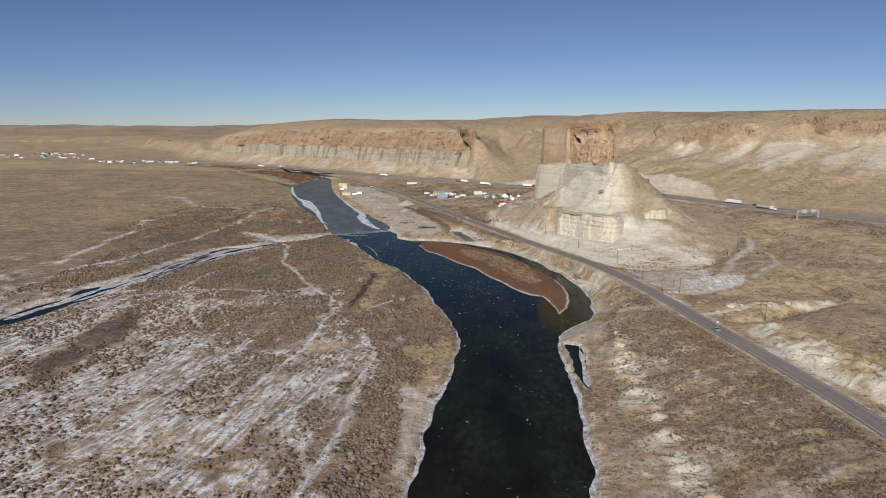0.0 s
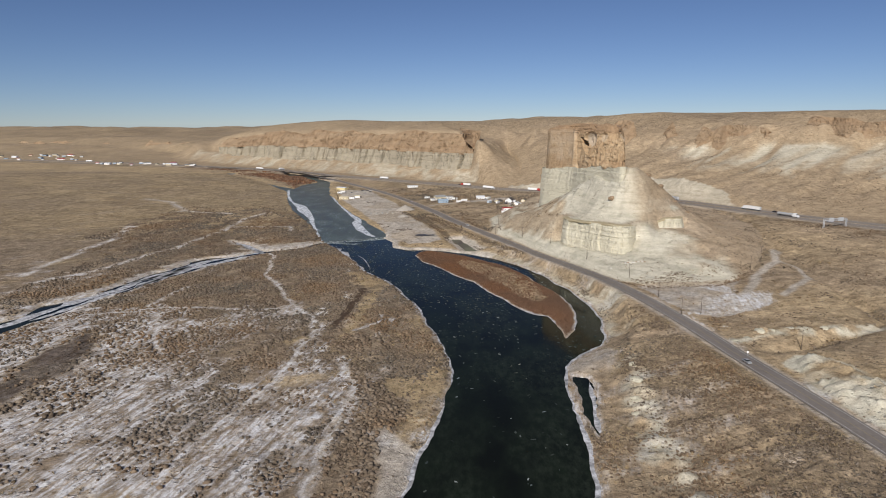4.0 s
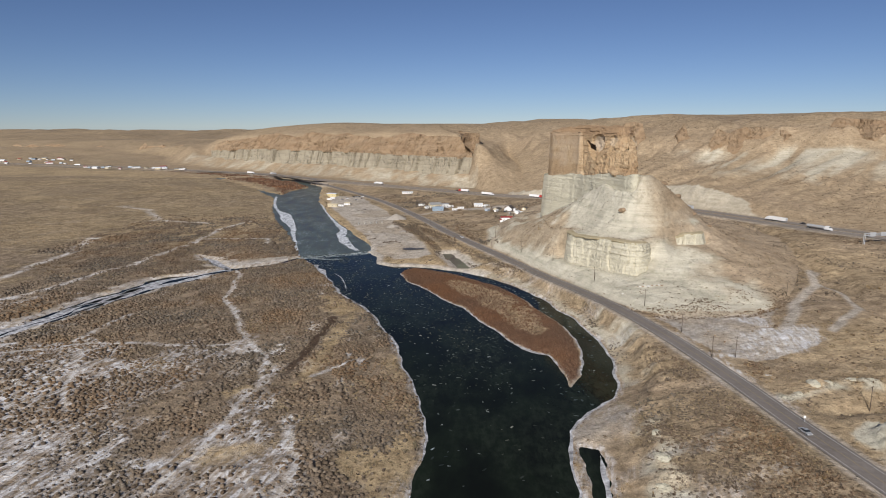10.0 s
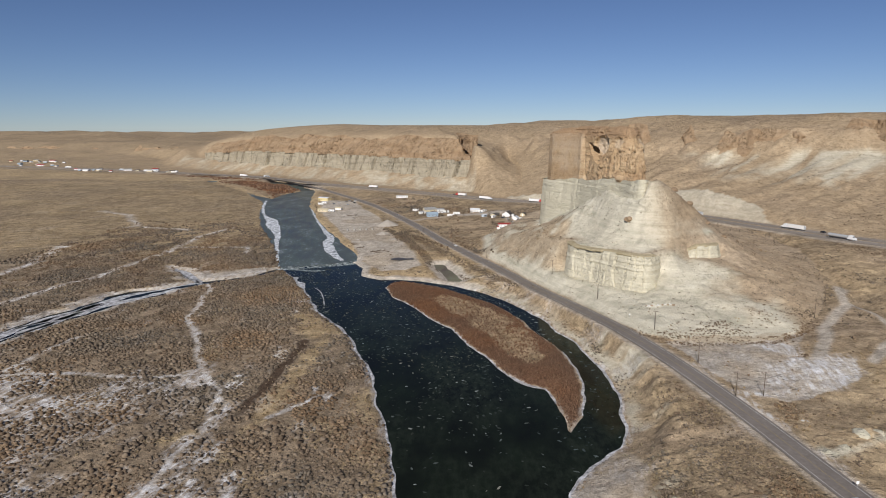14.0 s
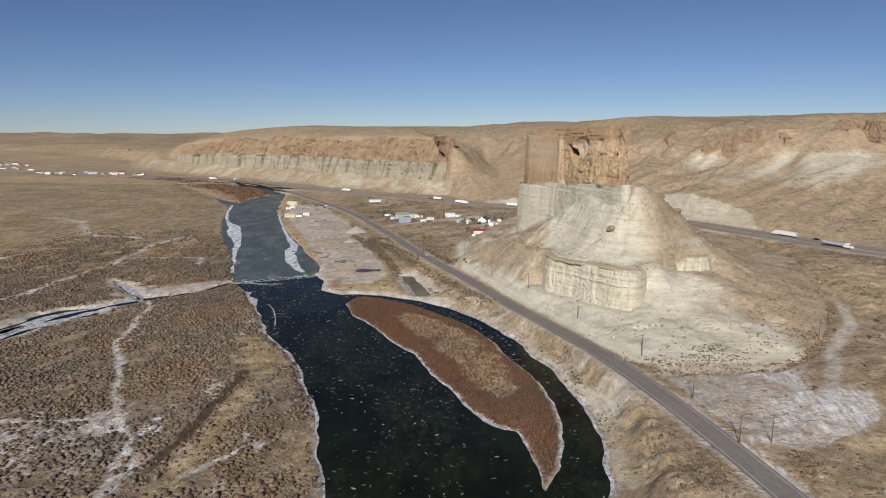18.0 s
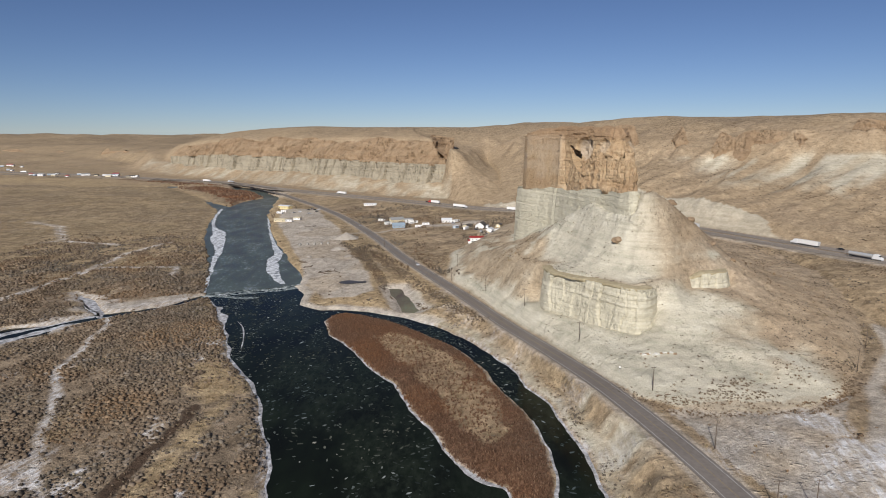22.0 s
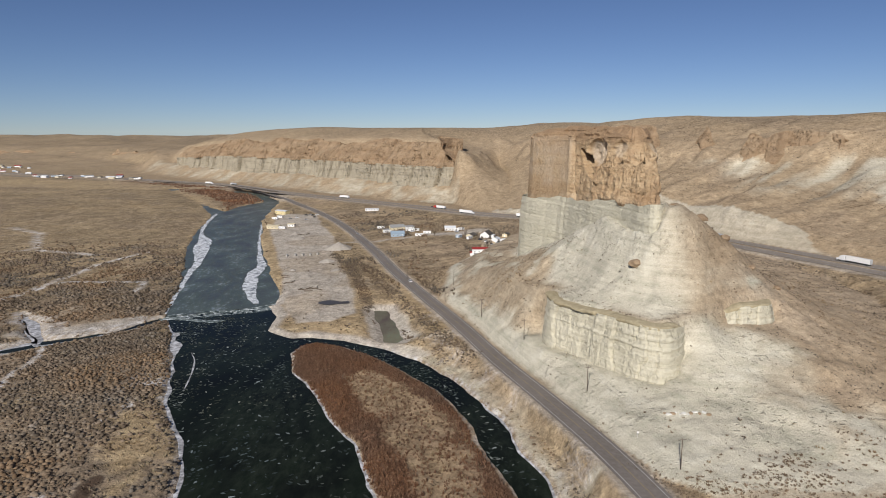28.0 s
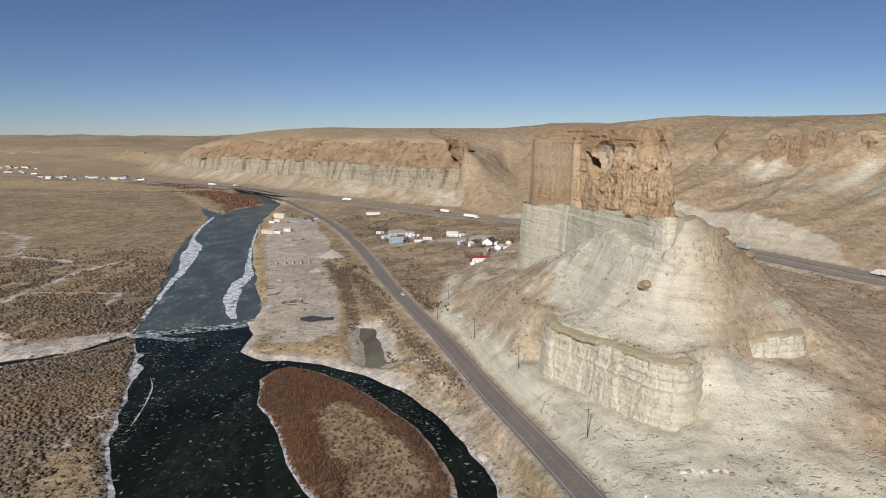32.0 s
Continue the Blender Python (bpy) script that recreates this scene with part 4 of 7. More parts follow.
# ---- walls of rock ----
def wall_mesh(name, outline, bottom, top, push, material, ds=1.2, rows=40, closed=True, lid=None, crown=0.0):
    """A rock wall along an outline: bottom and top give heights, push moves it outwards by arc length and height."""
    p = np.array(outline, float)
    if closed:
        p = np.vstack([p, p[:1]])
    p = smooth_line(p, ds)
    s = np.r_[0, np.cumsum(np.hypot(*np.diff(p[:, :2], axis=0).T))]
    t = np.gradient(p[:, :2], s, axis=0)
    t /= np.linalg.norm(t, axis=1)[:, None]
    nrm = np.stack([-t[:, 1], t[:, 0]], -1)
    x, y = p[:, 0], p[:, 1]
    zb, zt = bottom(x, y), top(x, y)
    v = np.linspace(0, 1, rows)[:, None]
    Zw = zb + (zt - zb) * v
    S = np.repeat(s[None], rows, 0)
    XX, YY = np.repeat(x[None], rows, 0), np.repeat(y[None], rows, 0)
    out, sag = push(S, Zw, XX, YY, v), 0.0
    if isinstance(out, tuple):
        out, sag = out
    if closed:
        out[:, -1] = out[:, 0]
    XX, YY = XX + nrm[:, 0] * out, YY + nrm[:, 1] * out
    if lid:
        (ax, ay), (bx, by) = lid
        k = np.clip(((x - ax) * (bx - ax) + (y - ay) * (by - ay)) / ((bx - ax) ** 2 + (by - ay) ** 2), 0, 1)
        cx, cy = ax + k * (bx - ax), ay + k * (by - ay)
        for w in np.linspace(0.08, 1, 12):
            lx, ly = XX[rows - 1] + (cx - XX[rows - 1]) * w, YY[rows - 1] + (cy - YY[rows - 1]) * w
            XX, YY = np.vstack([XX, lx]), np.vstack([YY, ly])
            Zw = np.vstack([Zw, zt + float(sstep(0.0, 0.6, np.array(w))) * (crown - zt + 1.6 * fbm(lx, ly, 9, 3, 51) if crown else 1.2 * fbm(lx, ly, 5, 3, 51))])
    Zw[:rows] -= sag
    return grid_mesh(name, XX, YY, Zw, material, False)


def part(name, me, parent, label=""):
    ob = new(name, me)
    ob.parent = parent
    return tagged(ob, label) if label else ob


def cells(S, width, seed):
    """Broken panels along a wall: an offset for each and the depth of the joints between them."""
    w = S / width + 0.9 * (2 * vnoise(S / width * 0.7, S * 0, seed) - 1)
    i = np.floor(w).astype(np.int64)
    offs = TABLES[seed][i & 255, (i * 7) & 255]
    f = w - i
    return offs, np.exp(-(np.minimum(f, 1 - f) / 0.07) ** 2)


def cap_top(x, y):
    z = np.interp(y, [566, 572, 580, 604, 635, 690, 706], [101.5, 103.5, 105.5, 108, 109, 105.5, 103])
    return z + 0.8 * fbm(x, y, 9, 3, 41)


def nose_top(x, y):
    return np.interp(y, [543, 547, 552, 560, 574], [83.5, 88, 91.5, 93.5, 97]) + 2.6 * fbm(x, y, 4, 2, 48)


def bed(y):
    return 66.4 + (691 - y) * 0.071 + 0.7 * np.sin(y * 0.11) + 0.35 * np.sin(y * 0.37 + 1)


def cap_push(S, z, x, y, v):
    """The west face from south to north: fluted nose, hollow with a pale wall, groove, one smooth tall block; thin ledges over all."""
    lean = S + 0.10 * z + 2.0 * fbm(z, S * 0.3, 14, 3, 46)
    offs, joint = cells(lean, 6.5, 43)
    offs2, joint2 = cells(lean + 40, 2.4, 49)
    west = sstep(148, 138, x - 0.1 * (585 - y))
    flute = sstep(612, 596, y) * sstep(103, 96, z)
    block = sstep(637.5, 640.5, y) * sstep(700, 694, y) * sstep(107, 104.5, z) * (x < 124)
    rough = 1 - 0.85 * block
    out = -2.6 - 1.5 * v + 1.5 * fbm(S, z * 0.3, 34, 3, 44) * rough + 1.4 * block
    out = out + flute * (1.9 * offs - 1.3 * joint + 0.8 * offs2 - 0.7 * joint2 + 0.8 * np.abs(fbm(S * 2.2, z * 0.35, 9, 3, 42))) * (0.35 + 0.65 * sstep(0.0, 0.12, v))
    shelf = vnoise(z * 0.55 + 0.015 * S, S * 0.015, 47)
    out = out + rough * (0.9 * (np.floor(shelf * 4) / 4) + 0.55 * fbm(S, z * 1.3, 4, 4, 45) - 0.8 * np.clip(0.35 - np.abs(fbm(S + 0.5 * z, z * 0.6, 9, 3, 55)) * 2, 0, 1)) + 0.22 * rough * fbm(S, z, 2.5, 2, 50)
    groove = np.exp(-((y - 636 - 0.12 * (z - 88)) / 2.0) ** 2) + 0.7 * np.exp(-((y - 628 + 0.25 * (z - 84)) / 1.6) ** 2) * sstep(94, 86, z)
    out = out - 3.0 * groove * (x < 130) * sstep(104, 100, z)
    rim = sstep(101.5, 103.5, z)
    out = out - rim * (0.8 + 0.45 * np.clip(z - 102.5, 0, 8)) * (1 - 0.6 * block) + rim * 1.6 * np.floor(3 * vnoise(z * 0.8, S * 0.05, 54)) / 3
    alcove = np.clip(1 - ((y - 605) / 13.5) ** 2 - ((z - 97) / 7) ** 2, 0, 1) ** 0.6
    bowl = np.clip(1 - ((y - 581) / 7) ** 2 - ((z - 98) / 5) ** 2, 0, 1) ** 0.6
    hole = np.clip(1 - ((y - 617 - 1.1 * (z - 91)) / 6.0) ** 2 - ((z - 91) / 7.5) ** 2, 0, 1) ** 0.22
    return out - west * (4.0 * alcove + 1.8 * bowl + 17.0 * hole), 2.0 * hole * west


def weather_cap(me):
    """Where the cap is pale, freshly broken or sunlit on the block (red channel), and where it is brown and crusted
    (green).
    """
    co = np.empty(len(me.vertices) * 3, np.float32)
    me.vertices.foreach_get("co", co)
    x, y, z = co.reshape(-1, 3).T.astype(float)
    n = fbm(y, z, 6, 3, 56)
    fresh_lit = sstep(0.0, 0.35, 1 - ((y - 604) / 14.5) ** 2 - ((z - 97) / 6.5) ** 2 + 0.3 * n) * 0.9
    fresh_lit = np.maximum(fresh_lit, 0.6 * sstep(0.1, 0.4, 1 - ((y - 580) / 7) ** 2 - ((z - 99) / 4) ** 2 + 0.3 * n))
    # the block's face is painted paler for the stronger sunlight on it
    fresh_lit = np.maximum(fresh_lit, (0.28 + 0.35 * n) * sstep(638, 641, y) * sstep(698, 692, y) * sstep(74, 84, z + 3 * n) * sstep(106, 104, z))
    fresh_lit = np.maximum(fresh_lit, 0.25 * sstep(4.0, 0.5, z - bed(y) + 1.5 * n))
    crust = np.maximum(sstep(101.5, 104, z + 1.5 * n), 0.55 * sstep(0.25, 0.7, n + 0.3 * sstep(100, 80, z) * sstep(612, 600, y)))
    me.attributes.new("weather", "FLOAT_COLOR", "POINT").data.foreach_set("color", np.stack([fresh_lit, crust * (1 - fresh_lit), 0 * n, 0 * n + 1], -1).clip(0, 1).astype(np.float32).ravel())
    return me


butte = tagged(new("rock_tower"), "tall tan sandstone tower on a pale layered butte beside the road", "rock formation")
part("cap_rock", weather_cap(wall_mesh("cap_rock", TOWER[::-1], lambda x, y: bed(y) - 2, cap_top, cap_push, TAN_ROCK, 0.65, 84, True, ((122, 682), (142, 586)), 109.0)), butte, "tan fractured sandstone cap with a dark hollow")
part("pinnacle", weather_cap(wall_mesh("pinnacle", NOSE[::-1], lambda x, y: bed(y) - 2, nose_top, cap_push, TAN_ROCK, 0.45, 70, True, ((141.5, 551), (141.5, 570)))), butte, "lower broken pinnacle of tan sandstone")


def beds(z, S, seed):
    """Thin hard layers that stand out of a soft wall."""
    return vnoise(z * 0.9 + 0.02 * S, S * 0.01, seed) + 0.5 * vnoise(z * 2.3, S * 0.03, seed + 1)


def band_push(S, z, x, y, v):
    offs, joint = cells(S + 0.2 * z, 9, 63)
    return 0.6 + 1.0 * fbm(S, z * 0.3, 18, 4, 62) + 0.5 * beds(z, S, 61) + 0.2 * offs - 0.1 * joint + 1.8 * (1 - v) + 1.2 * sstep(638, 642, y) * (x < 122) - 1.0 * v ** 4


part("pale_band", wall_mesh("pale_band", CAP[::-1], lambda x, y: np.full(x.shape, 20.0), lambda x, y: bed(y) + 0.5, band_push, PALE_ROCK, 0.9, 64), butte, "pale greenish layered mudstone band")


def ledge_push(S, z, x, y, v):
    offs, joint = cells(S + 0.12 * z + 2.2 * fbm(z, S, 9, 3, 76), 7.0, 71)
    offs2, joint2 = cells(S + 11 - 0.1 * z, 1.9, 75)
    return 1.3 * offs - 0.6 * joint * sstep(0.0, 0.4, v) + 0.15 * offs2 - 0.1 * joint2 + 1.2 * fbm(S, z * 0.2, 30, 2, 73) + 2.6 * (1 - v) + 0.5 * beds(z, S, 77) + 0.25 * fbm(S, z, 3, 3, 78)


def ledge_top(x, y):
    return 35.4 + 2.0 * sstep(550, 505, y) - 6 * sstep(562, 573, y) - 3 * sstep(138, 147, x)


LOWER = [(109, 574), (102, 563), (101.5, 550), (108, 538.5), (115.5, 526.5), (122, 517), (127, 509), (131.5, 504), (136, 503.5), (141, 508), (146, 516)]
part("lower_cliff", wall_mesh("lower_cliff", LOWER[::-1], lambda x, y: 12 + 0 * x, ledge_top, ledge_push, CREAM_ROCK, 0.5, 60, False), butte, "cream-coloured fluted cliff below a brown ledge")


def lip(name, line, top):
    """The weathered brown cap of a ledge, overhanging a little and running back into the slope."""
    p = smooth_line(np.array(line[::-1], float), 0.8)
    t = np.gradient(p, axis=0)
    t /= np.linalg.norm(t, axis=1)[:, None]
    n = np.stack([-t[:, 1], t[:, 0]], -1)
    s = np.r_[0, np.cumsum(np.hypot(*np.diff(p, axis=0).T))]
    zt = top(p[:, 0], p[:, 1])
    edge = 1.2 + 0.8 * fbm(s, s * 0, 6, 3, 79) + 1.2 * cells(s, 7.0, 71)[0]
    rows = [(edge * 0.6, zt - 1.3), (edge * 0.95, zt - 0.7 + 0.4 * fbm(s, s * 0 + 3, 3, 2, 92)), (edge, zt + 0.05), (edge - 0.5, zt + 0.3), (edge - 2.2, zt + 0.6 + 0.3 * fbm(s, s * 0 + 9, 4, 2, 80)), (edge - 4.2, zt + 0.7), (edge - 6.5, zt - 0.5)]
    XX = np.stack([p[:, 0] + n[:, 0] * o for o, _ in rows])
    YY = np.stack([p[:, 1] + n[:, 1] * o for o, _ in rows])
    return grid_mesh(name, XX, YY, np.stack([z for _, z in rows]), LEDGE_ROCK, False)


part("ledge_lip", lip("ledge_lip", LOWER[1:-1], ledge_top), butte, "weathered olive-brown ledge")
SPUR = [(163, 529), (168, 526), (176, 527), (182.5, 529.5), (185, 534), (187, 542)]
part("ledge_cliff", wall_mesh("ledge_cliff", SPUR[::-1], lambda x, y: 26 + 0 * x, lambda x, y: 39.6 - 2.5 * sstep(173, 163, x) + 0 * x, ledge_push, CREAM_ROCK, 0.5, 40, False), butte, "short cream-coloured cliff")
part("ledge_lip", lip("ledge_lip", SPUR, lambda x, y: 39.6 - 2.5 * sstep(173, 163, x) + 0 * x), butte)


def far_push(S, z, x, y, v):
    offs, joint = cells(S + 0.3 * z, 24, 81)
    offs2, joint2 = cells(S, 9, 88)
    bays = 12 * fbm(S, z * 0.1, 170, 3, 83)
    return 7 * offs - 6 * joint * sstep(0.1, 0.5, v) + 2 * offs2 - 1.5 * joint2 + bays + 12 * (1 - v) ** 2 + 1.0 * beds(z * 0.6, S, 89) + 1.2 * fbm(S, z, 9, 3, 84)


FAR = ([p[:2] for p in RIM if -740 < p[0] < 60] + [(62, 1240), (72, 1265), (85, 1294)])[::-1]
cliff = tagged(new("cliff_wall"), "long pale cliff under a tan rim along the valley", "cliff", kind="structure")
part("pale_cliff", wall_mesh("pale_cliff", FAR, lambda x, y: 6 + 0 * x, lambda x, y: 57 - 14 * sstep(-400, -730, x), far_push, PALE_FAR, 2.0, 44, False), cliff)


def rim_push(S, z, x, y, v):
    offs, joint = cells(S + 0.3 * z, 13, 90)
    offs2, joint2 = cells(S + 0.2 * z, 5, 91)
    ground_out = far_push(S, z * 0 + 57, x, y, v * 0 + 1)
    return ground_out - 5 + 4 * offs - 2.5 * joint + 1.5 * offs2 - joint2 + 8.5 * fbm(S, z * 1.6, 26, 4, 86) - 34 * v ** 1.25


part("tan_rim", wall_mesh("tan_rim", FAR, lambda x, y: 55 - 14 * sstep(-400, -730, x), lambda x, y: 92 - 18 * sstep(-300, -730, x) + 9 * fbm(x, y, 80, 3, 87), rim_push, TAN_FAR, 2.0, 36, False), cliff)


def crag(name, line, low, high, seed):
    """A broken outcrop along a slope."""
    def out_push(S, z, x, y, v):
        offs, joint = cells(S + 0.3 * z, 11, seed)
        offs2, joint2 = cells(S + 0.2 * z, 4, seed + 1)
        return 3 * offs - joint + 1.2 * offs2 - 0.7 * joint2 + 7 * fbm(S, z * 1.5, 24, 4, seed + 2) - 26 * v ** 1.3 - 14 * sstep(0.1, -0.4, fbm(S, S * 0, 50, 2, seed + 4))
    return wall_mesh(name, line[::-1], lambda x, y: low - 8 + 0 * x, lambda x, y: low - 6 + (high + 6 - low + 9 * fbm(x, y, 45, 3, seed + 3)) * sstep(0, 26, np.minimum(np.hypot(x - line[0][0], y - line[0][1]), np.hypot(x - line[-1][0], y - line[-1][1]))), out_push, TAN_FAR, 1.6, 30, False)


for line, low, high, seed in (([(345, 995), (362, 955), (388, 938), (420, 926), (446, 904)], 74, 106, 100), ([(460, 900), (515, 880), (570, 858), (636, 836), (716, 800)], 78, 113, 110),
                              ([(190, 1222), (206, 1178), (234, 1134)], 66, 112, 120), ([(244, 1114), (268, 1074), (288, 1042)], 66, 112, 130), ([(306, 1052), (322, 1026), (340, 1002)], 78, 108, 140),
                              ([(-1150, 2470), (-1020, 2370), (-930, 2296), (-864, 2236)], 22, 44, 150), ([(-1900, 2740), (-1600, 2630), (-1300, 2530)], 20, 38, 160)):
    part("outcrop", crag("outcrop", line, low, high, seed), cliff)


# ---- roads ----
def strip(name, line, off, width, lift, material, step=6):
    """A ribbon along a line, off metres to its right."""
    p = smooth_line(line, step)
    t = np.gradient(p[:, :2], axis=0)
    t /= np.linalg.norm(t, axis=1)[:, None]
    n = np.stack([t[:, 1], -t[:, 0]], -1)
    a, b = p[:, :2] + n * (off - width / 2), p[:, :2] + n * (off + width / 2)
    XX, YY = np.stack([b[:, 0], a[:, 0]], 1), np.stack([b[:, 1], a[:, 1]], 1)
    ZZ = np.stack([p[:, 2], p[:, 2]], 1) + lift
    return grid_mesh(name, XX, YY, ZZ, material)


road = tagged(new("road", strip("road", ROAD, 0, 9.6, 0.0, ASPHALT)), "two-lane asphalt road with worn edges and pale shoulders", "road", kind="structure")
for off in (-3.7, 3.7):
    part("edge_line", strip("edge_line", ROAD, off, 0.22, 0.012, WHITE_LINE), road)
highway = tagged(new("highway"), "divided interstate road of worn grey pavement", "road", kind="structure")
for off in (-8.5, 8.5):
    part("carriageway", strip("carriageway", HIGHWAY, off, 12.0, 0.0, CONCRETE), highway)
    for o in (-3.6, 0.0, 3.6):
        part("lane_line", strip("lane_line", HIGHWAY, off + o, 0.25, 0.012, WHITE_LINE if o else YELLOW_LINE), highway)
for off in (-0.15, 0.15):
    part("centre_line", strip("centre_line", ROAD, off, 0.12, 0.014, YELLOW_LINE), road)


# ---- small helpers for things ----
def ground_at(x, y):
    """Height of the ground sheet under a place."""
    x, y = np.asarray(x, float), np.asarray(y, float)
    i = np.clip(np.searchsorted(gx, x) - 1, 0, len(gx) - 2)
    j = np.clip(np.searchsorted(gy, y) - 1, 0, len(gy) - 2)
    u, v = (x - gx[i]) / (gx[i + 1] - gx[i]), (y - gy[j]) / (gy[j + 1] - gy[j])
    return (Z[j, i] * (1 - u) + Z[j, i + 1] * u) * (1 - v) + (Z[j + 1, i] * (1 - u) + Z[j + 1, i + 1] * u) * v


def cover_at(values, x, y):
    i = np.clip(np.searchsorted(gx, x), 0, len(gx) - 1)
    j = np.clip(np.searchsorted(gy, y), 0, len(gy) - 1)
    return values[j, i]


def link_mesh(name, bm, material, parent=None, label="", smooth=False):
    me = bpy.data.meshes.new(name)
    bmesh.ops.recalc_face_normals(bm, faces=bm.faces[:])
    bm.to_mesh(me)
    bm.free()
    me.materials.append(material)
    if smooth:
        me.polygons.foreach_set("use_smooth", np.ones(len(me.polygons), bool))
    ob = new(name, me)
    if parent:
        ob.parent = parent
    return tagged(ob, label) if label else ob


def box(bm, x0, x1, y0, y1, z0, z1, bevel=0.0):
    vs = [bm.verts.new((x, y, z)) for z in (z0, z1) for x, y in ((x0, y0), (x1, y0), (x1, y1), (x0, y1))]
    fs = [bm.faces.new([vs[i] for i in f]) for f in ((3, 2, 1, 0), (4, 5, 6, 7), (0, 1, 5, 4), (1, 2, 6, 5), (2, 3, 7, 6), (3, 0, 4, 7))]
    if bevel:
        bmesh.ops.bevel(bm, geom=list({e for f in fs for e in f.edges}), offset=bevel, segments=1, affect="EDGES")


def boxed(name, material, parent, dims, bevel=0.0, label=""):
    bm = bmesh.new()
    box(bm, *dims, bevel=bevel)
    return link_mesh(name, bm, material, parent, label)


def tube(bm, a, b, r0, r1, n=8):
    a, b = Vector(a), Vector(b)
    q = (b - a).to_track_quat("Z", "Y")
    rings = [[bm.verts.new(p + q @ Vector((r * math.cos(6.2832 * k / n), r * math.sin(6.2832 * k / n), 0))) for k in range(n)] for p, r in ((a, r0), (b, r1))]
    for k in range(n):
        bm.faces.new((rings[0][k], rings[0][(k + 1) % n], rings[1][(k + 1) % n], rings[1][k]))
    bm.faces.new(rings[0][::-1])
    bm.faces.new(rings[1])


def scatter(name, templates, x, y, z, size, tall, material, label, category, seed):
    """Many small plants or stones joined into one mesh."""
    rng = np.random.RandomState(seed)
    n = len(x)
    kind = rng.randint(0, len(templates), n)
    turn = rng.uniform(0, 6.2832, n)
    V, F, base = [], [], 0
    for k, (tv, tf) in enumerate(templates):
        m = kind == k
        c, s = np.cos(turn[m])[:, None], np.sin(turn[m])[:, None]
        px = (tv[:, 0] * c - tv[:, 1] * s) * size[m][:, None] + x[m][:, None]
        py = (tv[:, 0] * s + tv[:, 1] * c) * size[m][:, None] + y[m][:, None]
        pz = tv[:, 2][None] * tall[m][:, None] + z[m][:, None]
        V.append(np.stack([px, py, pz], -1).reshape(-1, 3))
        F.append((tf[None] + (np.arange(m.sum()) * len(tv))[:, None, None]).reshape(-1, 3) + base)
        base += m.sum() * len(tv)
    V, F = np.concatenate(V), np.concatenate(F)
    me = bpy.data.meshes.new(name)
    me.vertices.add(len(V))
    me.vertices.foreach_set("co", V.astype(np.float32).ravel())
    me.loops.add(F.size)
    me.loops.foreach_set("vertex_index", F.astype(np.int32).ravel())
    me.polygons.add(len(F))
    me.polygons.foreach_set("loop_start", np.arange(0, F.size, 3, dtype=np.int32))
    me.update(calc_edges=True)
    me.materials.append(material)
    return tagged(new(name, me), label, category, kind="stuff")


def bush_shape(seed, rings=3, n=6):
    """A low ragged clump of twigs and leaves: bumpy dome with notches in its outline."""
    r = np.random.RandomState(seed)
    v, f = [], []
    for k in range(rings):
        h, w = ((0.0, 0.85), (0.45, 1.05), (0.82, 0.68))[k]
        for i in range(n):
            a = 6.2832 * (i + 0.5 * k) / n + r.uniform(-0.3, 0.3)
            q = w * r.uniform(0.5, 1.2) * 0.5
            v.append((q * math.cos(a), q * math.sin(a), h * r.uniform(0.6, 1.3)))
    v.append((r.uniform(-0.15, 0.15), r.uniform(-0.15, 0.15), r.uniform(0.8, 1.15)))
    for k in range(rings - 1):
        for i in range(n):
            a, b, c, d = k * n + i, k * n + (i + 1) % n, (k + 1) * n + i, (k + 1) * n + (i + 1) % n
            f += [(a, b, c), (b, d, c)]
    f += [((rings - 1) * n + i, (rings - 1) * n + (i + 1) % n, rings * n) for i in range(n)]
    return np.array(v), np.array(f)


def twig_shape(seed, n=7):
    """A ragged shrub: a small core and blades of twigs leaning every way."""
    r = np.random.RandomState(seed + 60)
    v, f = [], []
    for i in range(n):
        a = 6.2832 * i / n + r.uniform(-0.4, 0.4)
        q, lean, h, w = r.uniform(0.0, 0.16), r.uniform(0.15, 0.42), r.uniform(0.55, 1.1), r.uniform(0.12, 0.24)
        b = a + 1.5708 + r.uniform(-0.7, 0.7)
        k, cx, cy = len(v), math.cos(a), math.sin(a)
        v += [(q * cx - w * 0.5 * math.cos(b), q * cy - w * 0.5 * math.sin(b), 0.0), (q * cx + w * 0.5 * math.cos(b), q * cy + w * 0.5 * math.sin(b), 0.0),
              ((q + lean) * cx + w * math.cos(b), (q + lean) * cy + w * math.sin(b), h * 0.8), ((q + lean) * cx - w * math.cos(b), (q + lean) * cy - w * math.sin(b), h * 0.65), (q * cx * 1.5 + lean * cx, q * cy * 1.5 + lean * cy, h)]
        f += [(k, k + 1, k + 2), (k, k + 2, k + 3), (k + 3, k + 2, k + 4)] if i < 2 else [(k, k + 1, k + 2), (k, k + 2, k + 3)]
    return np.array(v), np.array(f)


